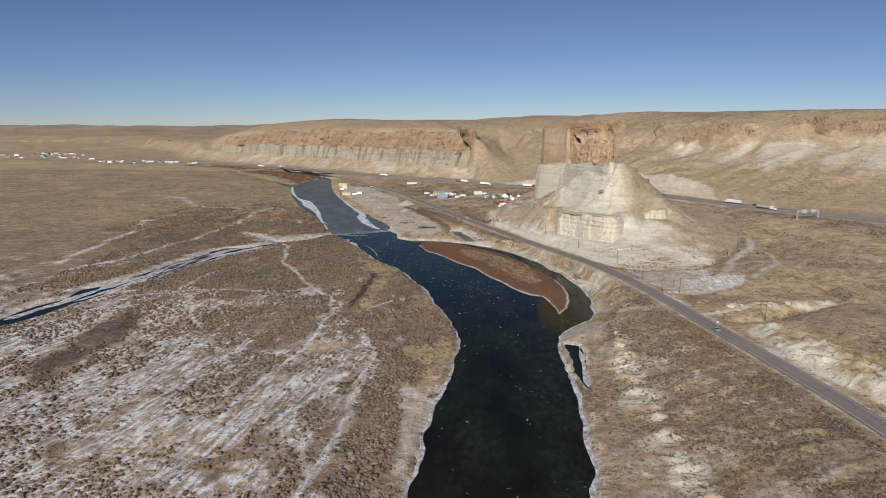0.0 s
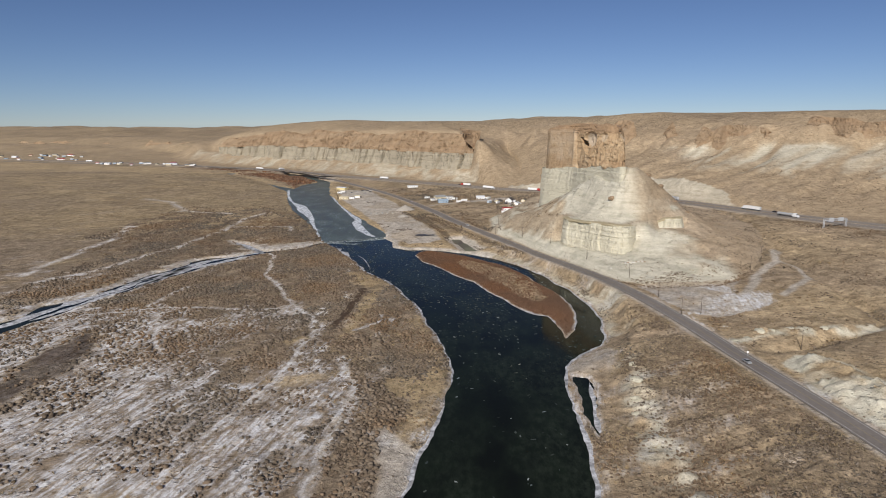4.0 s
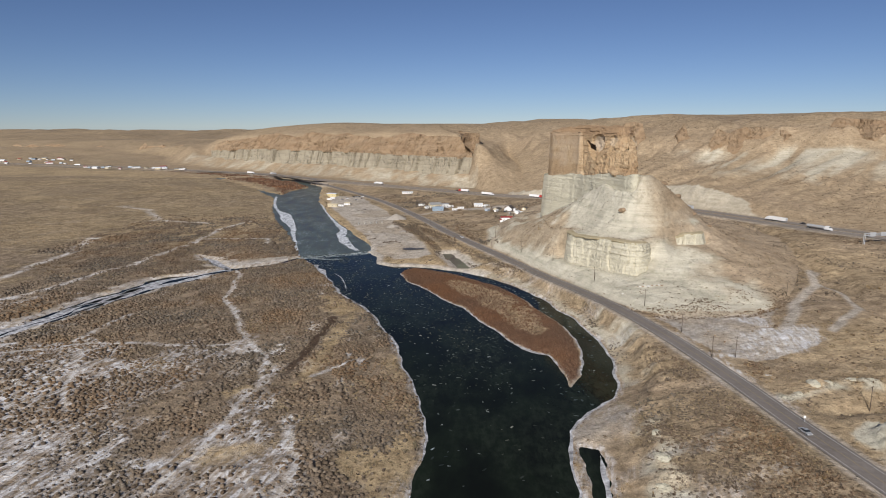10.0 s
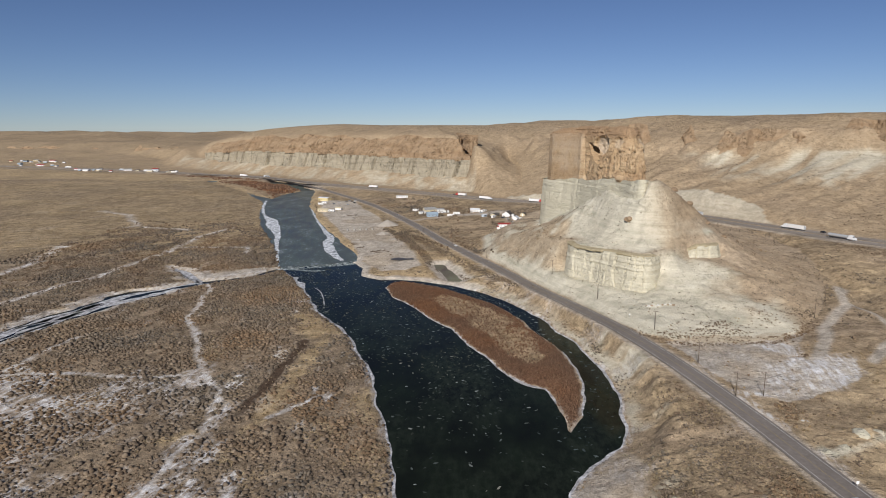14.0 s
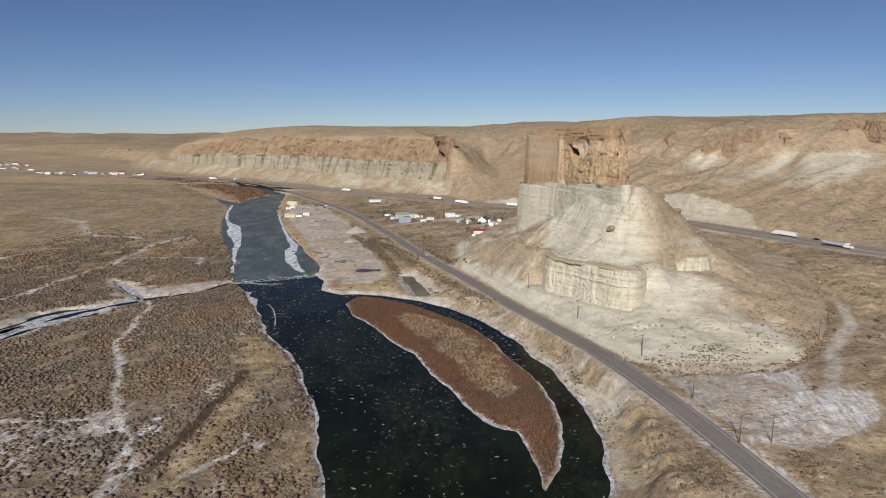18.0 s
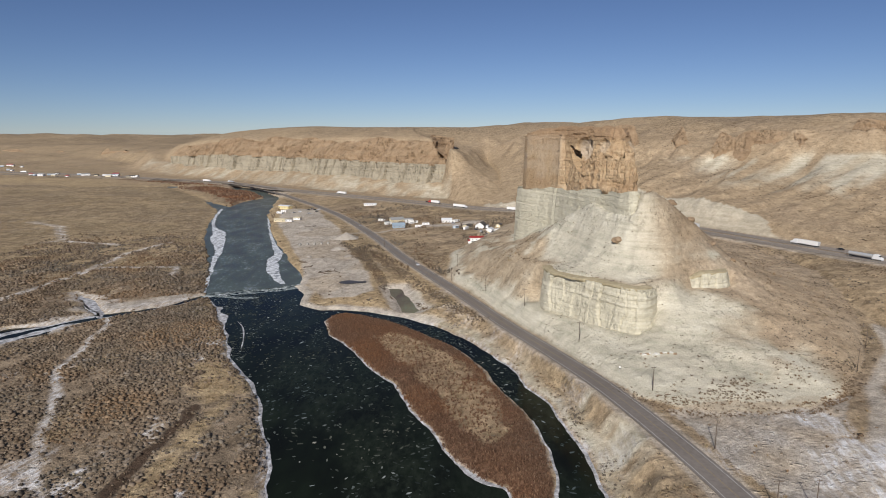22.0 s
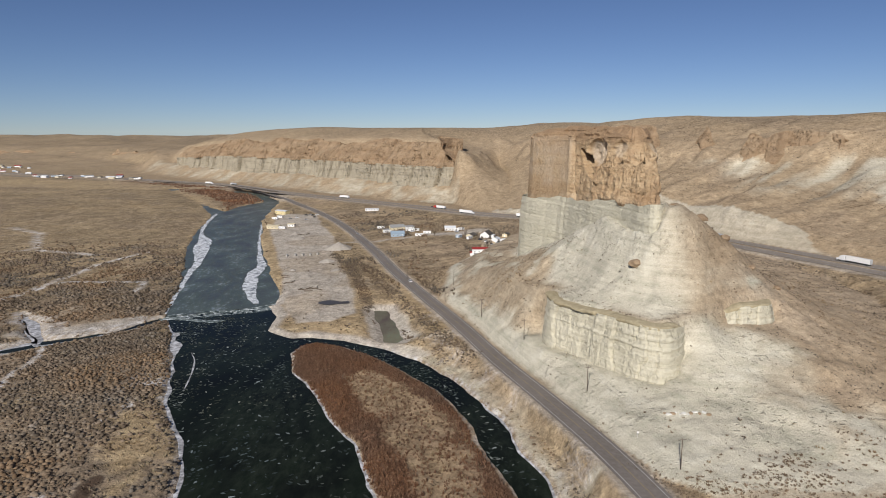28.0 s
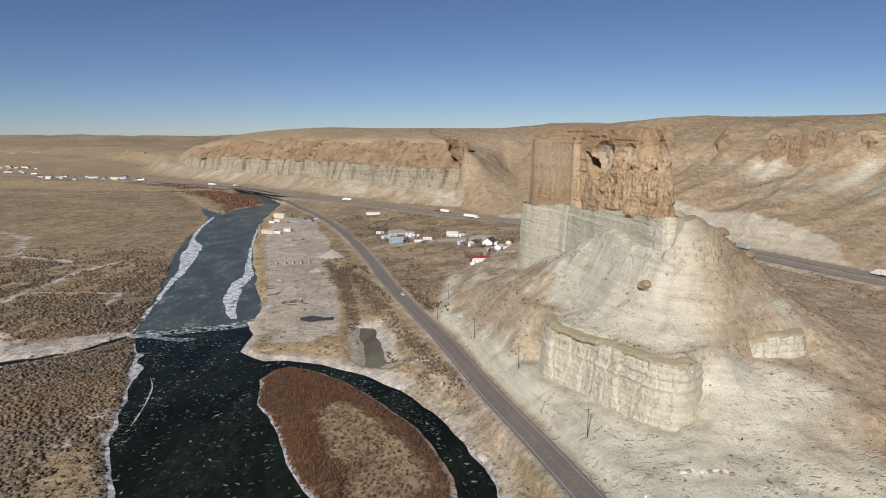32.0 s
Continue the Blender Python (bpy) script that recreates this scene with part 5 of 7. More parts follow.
def stem_shape(seed, n=9):
    """A sheaf of thin upright stems, leaning outwards."""
    r = np.random.RandomState(seed)
    v, f = [], []
    for i in range(n):
        a, q = r.uniform(0, 6.2832), r.uniform(0.0, 0.3)
        bx, by = q * math.cos(a), q * math.sin(a)
        lean, w, h = r.uniform(0.1, 0.45), r.uniform(0.05, 0.10), r.uniform(0.6, 1.1)
        b = a + r.uniform(0.8, 2.3)
        k = len(v)
        tip = (bx + lean * math.cos(a), by + lean * math.sin(a), h)
        v += [(bx + w * math.cos(b), by + w * math.sin(b), 0), (bx - w * math.cos(b), by - w * math.sin(b), 0), (tip[0] + w * 1.6 * math.cos(b), tip[1] + w * 1.6 * math.sin(b), h * 0.75), tip]
        f += [(k, k + 1, k + 2), (k + 1, k + 3, k + 2)]
    return np.array(v), np.array(f)


def plant_material(name, *stops):
    m, nt, b = mat(name, 0.95, 0.05)
    g = nt.nodes.new("ShaderNodeNewGeometry")
    r = ramp(nt, g.outputs["Random Per Island"], *stops)
    c = mix(nt, noise_of(nt, coords(nt), 3.0, 3), (0.6, 0.6, 0.6), (1.25, 1.25, 1.25))
    drift = ramp(nt, noise_of(nt, coords(nt), 0.018, 3), (0.36, (0.82, 0.90, 0.98)), (0.5, (1.0, 1.0, 1.0)), (0.64, (1.12, 1.0, 0.86)))
    nt.links.new(mix(nt, 1.0, mix(nt, 1.0, r, c, "MULTIPLY"), drift, "MULTIPLY"), b.inputs["Base Color"])
    return m


SAGE = plant_material("sage_leaf", (0.0, (0.105, 0.078, 0.056)), (0.4, (0.155, 0.117, 0.084)), (0.75, (0.195, 0.150, 0.110)), (1.0, (0.245, 0.195, 0.146)))
DRY = plant_material("dry_grass", (0.0, (0.20, 0.15, 0.09)), (0.5, (0.28, 0.215, 0.13)), (1.0, (0.36, 0.285, 0.18)))
WILLOW = plant_material("willow_twig", (0.0, (0.10, 0.055, 0.036)), (0.45, (0.155, 0.084, 0.053)), (0.8, (0.20, 0.118, 0.075)), (1.0, (0.28, 0.185, 0.12)))
BUSHES = [bush_shape(s, 3, 5 + s % 2) for s in range(12)]
TWIGS = [twig_shape(s, 4 + s % 3) for s in range(12)]
STEMS = [stem_shape(s) for s in range(6)]
rng = np.random.RandomState(11)


def strewn(n, x0, x1, y0, y1, chance):
    """Random places in a rectangle, kept by a chance function."""
    x, y = rng.uniform(x0, x1, n), rng.uniform(y0, y1, n)
    k = rng.uniform(0, 1, n) < chance(x, y)
    x, y = x[k], y[k]
    return x, y, ground_at(x, y)


def brushy(x, y):
    c, r = cover_at(cover, x, y), cover_at(rock, x, y)
    lump = sstep(-0.3, 0.35, fbm(0.975 * x - 0.22 * y, 0.4 * (0.22 * x + 0.975 * y), 7, 4, 201) + 0.35 * fbm(x, y, 30, 2, 202))
    road_clear = sstep(7.5, 11, cover_at(plan["dr"], x, y)) * sstep(20, 26, cover_at(plan["dh"], x, y))
    c[:, 1] = np.where(c[:, 1] > 0.82, 0.05, c[:, 1] / 0.78)
    return (0.12 + 1.1 * c[:, 1]) * (1 - 0.5 * c[:, 0]) * np.maximum(0.15 + 0.85 * lump, 0.7 * c[:, 1] * (c[:, 1] > 0.92)) * (1 - r[:, 2]) * (1 - 0.85 * r[:, 0]) * road_clear * (ground_at(x, y) > 0.25) * (1 - c[:, 2])


parts_xyz = [strewn(45000, -240, 20, 130, 640, lambda x, y: brushy(x, y) * sstep(640, 560, y)), strewn(42000, 40, 150, 130, 640, brushy), strewn(36000, 120, 360, 150, 700, brushy), strewn(30000, -320, -20, 550, 860, lambda x, y: brushy(x, y) * sstep(860, 700, y) * sstep(550, 600, y) * 1.2),
             strewn(9000, -60, 200, 600, 1050, brushy)]
x, y, z = (np.concatenate([p[k] for p in parts_xyz]) for k in range(3))
big = 1 + 0.6 * (rng.uniform(0, 1, len(x)) > 0.93) + 0.35 * sstep(560, 640, y) * (x < 0)
size = rng.uniform(0.6, 1.35, len(x)) * (1 + 0.3 * fbm(x, y, 12, 2, 204)) * big
scatter("sagebrush", TWIGS, x, y, z - 0.08, size, size * rng.uniform(0.35, 0.7, len(x)), SAGE, "grey-brown sagebrush scattered over the valley floor", "shrubs", 12)


def mounds(x0, x1, y0, y1, gap, chance):
    """Places about one gap apart, jittered, kept by a chance function."""
    u, w = np.meshgrid(np.arange(x0, x1, gap), np.arange(y0, y1, gap))
    x, y = (g.ravel() + rng.uniform(-0.5, 0.5, g.size) * gap for g in (u, w))
    k = rng.uniform(0, 1, len(x)) < chance(x, y)
    return x[k], y[k], ground_at(x[k], y[k])


def thickets(x, y):
    return 1.5 * brushy(x, y) - 0.12


parts_xyz = [mounds(-280, 20, 130, 640, 1.95, lambda x, y: thickets(x, y)), mounds(-340, -100, 640, 900, 2.7, lambda x, y: thickets(x, y) * sstep(900, 800, y)), mounds(40, 150, 130, 600, 1.7, lambda x, y: 0.75 * thickets(x, y)), mounds(130, 380, 170, 700, 2.3, thickets), mounds(-120, 130, 650, 1100, 3.2, lambda x, y: (x > 60 - 0.36 * (y - 612) + 12) * 1.2 * brushy(x, y) - 0.2)]
x, y, z = (np.concatenate([p[k] for p in parts_xyz]) for k in range(3))
size = rng.uniform(1.0, 2.3, len(x)) * (1 + 0.3 * (y > 640)) * (1 + 0.25 * fbm(x, y, 14, 2, 206)) * np.where(x > 30, 0.68, 1.0)
scatter("sagebrush_mounds", BUSHES, x, y, z - 0.1, size, size * rng.uniform(0.34, 0.52, len(x)), SAGE, "rounded grey-brown sagebrush bushes crowding the valley floor", "shrubs", 20)


def on_butte(x, y):
    c, r = cover_at(cover, x, y), cover_at(rock, x, y)
    inb, cap = cover_at(plan["rings"][0], x, y), cover_at(plan["rings"][3], x, y)
    tuft = sstep(0.0, 0.6, fbm(x, y, 12, 3, 203))
    return (inb > -5) * (cap < -2) * (1 - 0.8 * sstep(0.5, 0.8, r[:, 0]) * sstep(446, 456, y) * sstep(35, 28, ground_at(x, y))) * (0.02 + 0.07 * sstep(0.5, 0.2, r[:, 0]) + (0.8 * tuft + 0.5 * sstep(0.55, 0.9, np.sin(0.9 * ground_at(x, y) + 2 * fbm(x, y, 25, 2, 208)))) * (0.36 + 0.12 * sstep(0.6, 0.2, r[:, 0])) + 0.9 * tuft * sstep(470, 455, y)) + 0.7 * sstep(4, 1, np.abs(inb + 1.5)) * (x > 118) * (x < 200)


x, y, z = strewn(75000, 60, 275, 430, 780, on_butte)
size = rng.uniform(0.35, 0.95, len(x)) * (1 + 0.5 * sstep(475, 455, y))
scatter("slope_brush", TWIGS, x, y, z - 0.1, size, size * rng.uniform(0.4, 0.7, len(x)), SAGE, "small dark shrubs dotted over the butte's slopes", "shrubs", 13)


def on_isle(x, y):
    return 0.04 * (ground_at(x, y) > 0.3) + cover_at(cover, x, y)[:, 2] ** 1.5


keep_isle = lambda x, y: on_isle(x, y) * (cover_at(plan["water"][4], x, y) > 0.8)
x, y, z = strewn(60000, -28, 88, 355, 600, keep_isle)
size = rng.uniform(0.6, 1.25, len(x))
scatter("willow_thicket", STEMS, x, y, z - 0.1, size, size * rng.uniform(0.7, 1.1, len(x)), WILLOW, "bare red-brown willow thicket on the river island", "shrubs", 14)


def tufty(x, y):
    c, r = cover_at(cover, x, y), cover_at(rock, x, y)
    return (0.05 + 0.9 * c[:, 3] * sstep(-0.2, 0.5, fbm(x, y, 10, 3, 205))) * (1 - r[:, 2]) * (1 - r[:, 0]) * (1 - c[:, 2]) * (ground_at(x, y) > 0.25) * sstep(6.5, 8, cover_at(plan["dr"], x, y)) * (cover_at(plan["water"][0], x, y) < -1)


a, b = strewn(26000, -140, 90, 140, 640, tufty), strewn(14000, 60, 260, 180, 640, tufty)
x, y, z = (np.concatenate([a[k], b[k]]) for k in range(3))
size = rng.uniform(0.5, 1.2, len(x))
scatter("dry_grass", STEMS, x, y, z - 0.05, size * 1.3, size * 0.7, DRY, "tufts of dry golden grass along banks and flats", "grass", 15)

def far_slope(x, y):
    d = cover_at(plan["dc"], x, y)
    lump = sstep(-0.2, 0.5, fbm(x, y, 40, 3, 209))
    return (0.15 + 0.85 * lump) * (d > -330) * (d < 140) * (cover_at(plan["dh"], x, y) > 48) * (cover_at(plan["sh"], x, y) > 0) * (1 - 0.7 * cover_at(rock, x, y)[:, 0])


x, y, z = strewn(30000, 150, 900, 640, 1350, far_slope)
size = rng.uniform(0.6, 1.5, len(x))
scatter("slope_brush", TWIGS, x, y, z - 0.1, size * 1.2, size * 0.6, SAGE, "small dark shrubs dotted over the far hillsides", "shrubs", 21)
x, y, z = strewn(30000, -520, -150, 640, 1250, lambda x, y: 0.5 * sstep(-0.1, 0.5, fbm(x, y, 60, 3, 210)) * (cover_at(plan["water"][0], x, y) < -6))
size = rng.uniform(0.6, 1.6, len(x))
scatter("meadow_tufts", TWIGS, x, y, z - 0.1, size, size * 0.4, DRY, "dry grass clumps over the open meadow", "grass", 22)


# willows along the far channel and dark brush lines beside the road
def far_red(x, y):
    return cover_at(cover, x, y)[:, 2] * (cover_at(plan["water"][4], x, y) < 0) * (ground_at(x, y) > 0.4)


x, y, z = strewn(9000, -560, -170, 1080, 1560, far_red)
size = rng.uniform(1.8, 3.4, len(x))
scatter("willow_thicket", BUSHES, x, y, z - 0.1, size, size * 0.8, WILLOW, "distant red-brown willow flats beside the upper river", "shrubs", 16)


def slough(x, y):
    d = near(x, y, [(-46, 815), (-22, 760), (-6, 700), (6, 655), (18, 622), (34, 600)])[0]
    e = near(x, y, [(66, 560), (44, 612), (23, 665), (3, 715), (-16, 770)])[0]
    return np.maximum(sstep(5, 2, d), 0.55 * sstep(6, 2, e)) * (cover_at(plan["water"][5], x, y) < -2)


x, y, z = strewn(30000, -60, 75, 540, 830, slough)
size = rng.uniform(0.7, 1.5, len(x))
scatter("slough_brush", TWIGS, x, y, z - 0.1, size, size * 0.8, SAGE, "dense bare grey brush along the roadside slough", "shrubs", 17)



def garden(x, y):
    """Bare trees and brush round the houses and along the lanes."""
    d = np.full(x.shape, 99.0)
    for cx, cy, r in ((-4, 932, 16), (80, 880, 14), (51, 930, 8), (76, 808, 9), (20, 905, 14), (-30, 985, 10), (104, 846, 14)):
        d = np.minimum(d, np.hypot(x - cx, y - cy) / r)
    fence = near(x, y, [(-20, 790), (5, 745), (30, 700), (48, 665)])[0]
    return np.maximum(sstep(1.5, 0.8, d) * sstep(0.1, 0.5, fbm(x, y, 9, 3, 207)), 0.8 * sstep(6, 2, np.abs(fence - 8))) * sstep(7, 9, cover_at(plan["dr"], x, y)) * (1 - cover_at(rock, x, y)[:, 2])


x, y, z = strewn(16000, -60, 130, 660, 1000, garden)
size = rng.uniform(0.8, 2.2, len(x))
scatter("garden_brush", TWIGS, x, y, z - 0.1, size, size * rng.uniform(0.8, 1.5, len(x)), SAGE, "bare brown bushes round the houses and lanes", "shrubs", 19)

# ---- ice, foam and rapid on the river ----
ICE, int_, ib = mat("river_ice", 0.55, 0.3)
iv = coords(int_)
int_.links.new(ramp(int_, noise_of(int_, iv, 0.25, 6, 0.7), (0.36, (0.14, 0.16, 0.18)), (0.46, (0.46, 0.48, 0.50)), (0.56, (0.76, 0.78, 0.80))), ib.inputs["Base Color"])
bump(int_, ib, noise_of(int_, iv, 0.9, 4), 0.3, 0.1)


def ice_sheet(name, outline, z, label, seed, thick=0.06):
    """A thin sheet of shelf ice with a ragged rim."""
    p = smooth_line(np.array(outline + outline[:1], float), 3.0)[:-1]
    w = 1.2
    p = p + w * np.stack([fbm(p[:, 0], p[:, 1], 8, 3, seed), fbm(p[:, 0], p[:, 1], 8, 3, seed + 1)], -1)
    bm = bmesh.new()
    vs = [bm.verts.new((*q, z)) for q in p]
    bmesh.ops.triangle_fill(bm, use_beauty=True, edges=[bm.edges.new((a, b)) for a, b in zip(vs, vs[1:] + vs[:1])])
    bmesh.ops.solidify(bm, geom=bm.faces[:], thickness=thick)
    return tagged(link_mesh(name, bm, ICE), label, "ice", kind="structure")


ice_sheet("ice_shelf", [(-261, 1119), (-232, 1006), (-208, 940), (-187, 907), (-177, 876), (-156, 807), (-145, 757), (-130, 703), (-113, 640), (-116, 640), (-133, 703), (-149, 757), (-164, 807),
                        (-186, 857), (-196, 893), (-211, 935), (-236, 1006), (-264, 1119)], 0.42, "white shelf ice along the upper river bank", 301)
ice_sheet("ice_shelf", [(-172, 1018), (-145, 923), (-117, 829), (-103, 783), (-101, 752), (-88, 705), (-70, 668), (-66, 668), (-79, 705), (-90, 745), (-97, 788), (-114, 833), (-143.5, 925), (-170, 1018)],
          0.42, "white shelf ice along the upper river's yard side", 303)



def shore_ice(line, width, label, seed, wob=1.0):
    """Ice grown out from the bank along a line, with a scalloped outer edge."""
    p = smooth_line(np.array(line, float), 1.5)
    t = np.gradient(p, axis=0)
    t /= np.linalg.norm(t, axis=1)[:, None]
    n = np.stack([t[:, 1], -t[:, 0]], -1)
    o = np.linspace(-9, 9, 91)
    deep = water_depth(p[:, 0, None] + n[:, 0, None] * o, p[:, 1, None] + n[:, 1, None] * o)[1]
    if np.median(deep[:, -1] - deep[:, 0]) < 0:
        n, deep = -n, deep[:, ::-1]
    hit = (deep[:, 1:] > 0.05) & (deep[:, :-1] <= 0.05)
    shore = o[1:][np.argmin(np.where(hit, np.abs(o[1:]), 99), axis=1)]
    shore = np.where(hit.any(1), shore, 0.0)
    s = np.r_[0, np.cumsum(np.hypot(*np.diff(p, axis=0).T))]
    out = np.maximum(width * (0.6 + 0.9 * wob * fbm(s, s * 0, 13, 2, seed)), 0.12) * (0.1 + 0.9 * sstep(0, 8, s) * sstep(0, 8, s[-1] - s))
    rows = np.stack([shore - 1.0, shore + 0.05 * out, shore + 0.9 * out, shore + out])
    zz = np.array([0.16, 0.12, 0.06, -0.03])[:, None] + 0.03 * fbm(p[:, 0], p[:, 1], 3, 2, seed + 1)
    me = grid_mesh("ice_shelf", p[:, 0] + n[:, 0] * rows, p[:, 1] + n[:, 1] * rows, zz, SHELF, False)
    return tagged(new("ice_shelf", me), label, "ice", kind="structure")


def ice_ribbon(line, off, width, z, label, seed, wob=1.0):
    """Shelf ice along a line, off metres to its right, with scalloped edges."""
    p = smooth_line(np.array(line, float), 2.0)
    t = np.gradient(p, axis=0)
    t /= np.linalg.norm(t, axis=1)[:, None]
    n = np.stack([t[:, 1], -t[:, 0]], -1)
    s = np.r_[0, np.cumsum(np.hypot(*np.diff(p, axis=0).T))]
    taper = sstep(0, 8, s) * sstep(0, 8, s[-1] - s)
    half = np.maximum(0.5 * width * (1 + 0.9 * wob * fbm(s, s * 0, 11, 3, seed)), 0.15) * (0.1 + 0.9 * taper)
    mid = off + wob * 0.5 * width * fbm(s, s * 0 + 50, 26, 2, seed + 1)
    across = np.array([-1.0, -0.9, 0.9, 1.0])[:, None]
    o = (mid + half * across)[::-1]
    zz = z + np.array([-0.08, 0.0, 0.0, -0.08])[:, None] + 0 * o
    me = grid_mesh("ice_shelf", p[:, 0] + n[:, 0] * o, p[:, 1] + n[:, 1] * o, zz, SHELF, False)
    return tagged(new("ice_shelf", me), label, "ice", kind="structure")


SHELF, sn, sb = mat("shelf_ice", 0.6, 0.3)
sv = coords(sn)
sn.links.new(ramp(sn, noise_of(sn, sv, 0.3, 6, 0.7), (0.36, (0.16, 0.16, 0.165)), (0.48, (0.36, 0.355, 0.36)), (0.6, (0.66, 0.66, 0.68))), sb.inputs["Base Color"])
bump(sn, sb, noise_of(sn, sv, 0.9, 4), 0.4, 0.1)
creek_way = [(-152, 586), (-164, 577), (-181, 556), (-193, 532), (-203, 500), (-213, 468), (-224, 433), (-235, 390), (-246, 350)]
ice_ribbon(creek_way[:6], -4.5, 7.0, 0.06, "white shelf ice on the half-frozen creek", 320, 0.7)
ice_ribbon(creek_way[:6], 4.5, 5.5, 0.06, "white shelf ice on the half-frozen creek", 322, 0.9)
ice_ribbon(creek_way[3:9], 3.5, 6.5, 0.06, "white shelf ice on the half-frozen creek", 323, 0.8)
ice_ribbon(creek_way[4:8], -4.0, 3.5, 0.06, "white shelf ice on the half-frozen creek", 324, 1.0)
ice_ribbon([(-196, 636), (-186, 626), (-174, 612), (-162, 598), (-154, 588)], 0.0, 7.5, 0.06, "broken white ice on the side creek", 325, 0.9)
ice_ribbon([(-190, 630), (-172, 608), (-160, 596), (-152, 586), (-137, 598), (-124, 612)], 2.0, 2.0, 0.06, "white ice rim along the creek mouth", 326, 1.0)
for line, width, label, seed in (
        ([(-104, 622), (-98, 614), (-85, 585), (-72, 555), (-54, 514), (-33, 474), (-18, 438), (-8, 401)], 1.5, "narrow grey-white shore ice below the rapid", 328),
        ([(-96, 610), (-86, 588), (-78, 570)], 6.0, "broad pale shelf of shore ice", 330),
        ([(-11, 150), (-11, 174), (-9, 205), (-3, 239), (6, 279)], 1.4, "thin white ice rim along the bank", 332), ([(7, 300), (8, 318), (5, 345), (-2, 372), (-8, 401)], 0.9, "thin white ice rim along the bank", 334),
        ([(45, 150), (46, 174), (51, 205), (57, 248), (57, 275)], 1.6, "thin white ice rim along the bank", 336), ([(57, 270), (57, 290), (62, 322), (72, 336), (84, 350)], 1.5, "white ice rim beside a side pool", 338),
        ([(84, 350), (91, 366), (94, 397), (94, 424), (89, 461), (80, 492), (69, 520)], 1.1, "thin white ice rim along the bank", 340),
        ([(67, 387), (64, 403), (57, 408), (50, 417)], 1.6, "white ice rim at the island's tip", 342), ([(75, 376), (80, 396), (82, 428), (79, 448)], 0.7, "thin ice rim along the island", 344),
        ([(50, 417), (34, 457), (10, 509), (-13, 551)], 0.6, "thin ice rim along the island", 346)):
    shore_ice(line, width, label, seed, 0.5)
ice_ribbon([(68, 304), (66.8, 292), (65, 278), (62.5, 266), (61, 254)], 0.0, 1.9, 0.05, "thin grey ice film on a side pool", 333, 1.0)
ice_ribbon([(-70, 578), (-63, 566), (-57, 548), (-53, 530)], 2.0, 0.7, 0.03, "thin curved line of drifting ice", 331, 0.8)

FOAM, fn, fb = mat("white_water", 0.5, 0.3)
fv = coords(fn, (1, 1, 1))
fn.links.new(ramp(fn, noise_of(fn, fv, 0.32, 6, 0.7), (0.37, (0.012, 0.018, 0.017)), (0.49, (0.13, 0.16, 0.15)), (0.62, (0.72, 0.75, 0.75))), fb.inputs["Base Color"])
bump(fn, fb, noise_of(fn, fv, 0.6, 5), 0.8, 0.5)
s_rows = np.linspace(0, 1, 60)[:, None]
t_cols = np.linspace(0, 1, 14)[None]
ax, ay = -115 + 62 * s_rows, 634 + 31 * s_rows + 3 * np.sin(s_rows * 7)
RX = ax + (0.40 * 15) * (0.25 - t_cols) * -1 + 0 * s_rows
RY = ay - 9 * (t_cols - 0.25) * (0.6 + 0.5 * np.abs(np.sin(s_rows * 5)))
RZ = 0.40 - 0.37 * sstep(0.12, 0.45, t_cols) + 0.16 * fbm(RX, RY, 3.0, 3, 310) * sstep(0.0, 0.3, t_cols) * sstep(1.0, 0.7, t_cols)
tagged(new("rapid", grid_mesh("rapid", RX, RY, RZ, FOAM)), "low white rapid across the river", "water", kind="structure")

# drifting ice flecks below the rapid
fx, fy = rng.uniform(-115, 95, 60000), rng.uniform(150, 640, 60000)
wd = cover_at(plan["water"][1], fx, fy)
dens = 1.6 * sstep(250, 640, fy) ** 1.3 * sstep(0.5, 3, wd) * (0.25 + 0.75 * sstep(-0.1, 0.6, fbm(fx * 1.0, fy * 0.35, 14, 3, 311))) * 0.55 + 0.012
k = (rng.uniform(0, 1, len(fx)) < dens) & (wd > 0.6)
fx, fy = fx[k], fy[k]
FLECK = [((np.array([(-0.5, -0.12, 0.0), (0.0, -0.24, 0.0), (0.5, -0.05, 0.0), (0.42, 0.14, 0.0), (-0.1, 0.25, 0.0), (-0.55, 0.1, 0.0), (0.0, 0.0, 1.0)]) + 0.06 * np.random.RandomState(q).randn(7, 3) * (1, 1, 0)) * (1, 0.95, 1),
          np.array([(i, (i + 1) % 6, 6) for i in range(6)])) for q in range(4)]
size = rng.uniform(0.5, 2.0, len(fx))
FLOE = plant_material("floe_ice", (0.0, (0.015, 0.02, 0.018)), (0.55, (0.05, 0.06, 0.054)), (0.9, (0.12, 0.14, 0.13)), (1.0, (0.36, 0.39, 0.38)))
scatter("ice_flecks", FLECK, fx, fy, 0.004 + 0 * fx, size, 0.03 + 0 * fx, FLOE, "small drifting flecks of ice on dark water", "ice", 18)



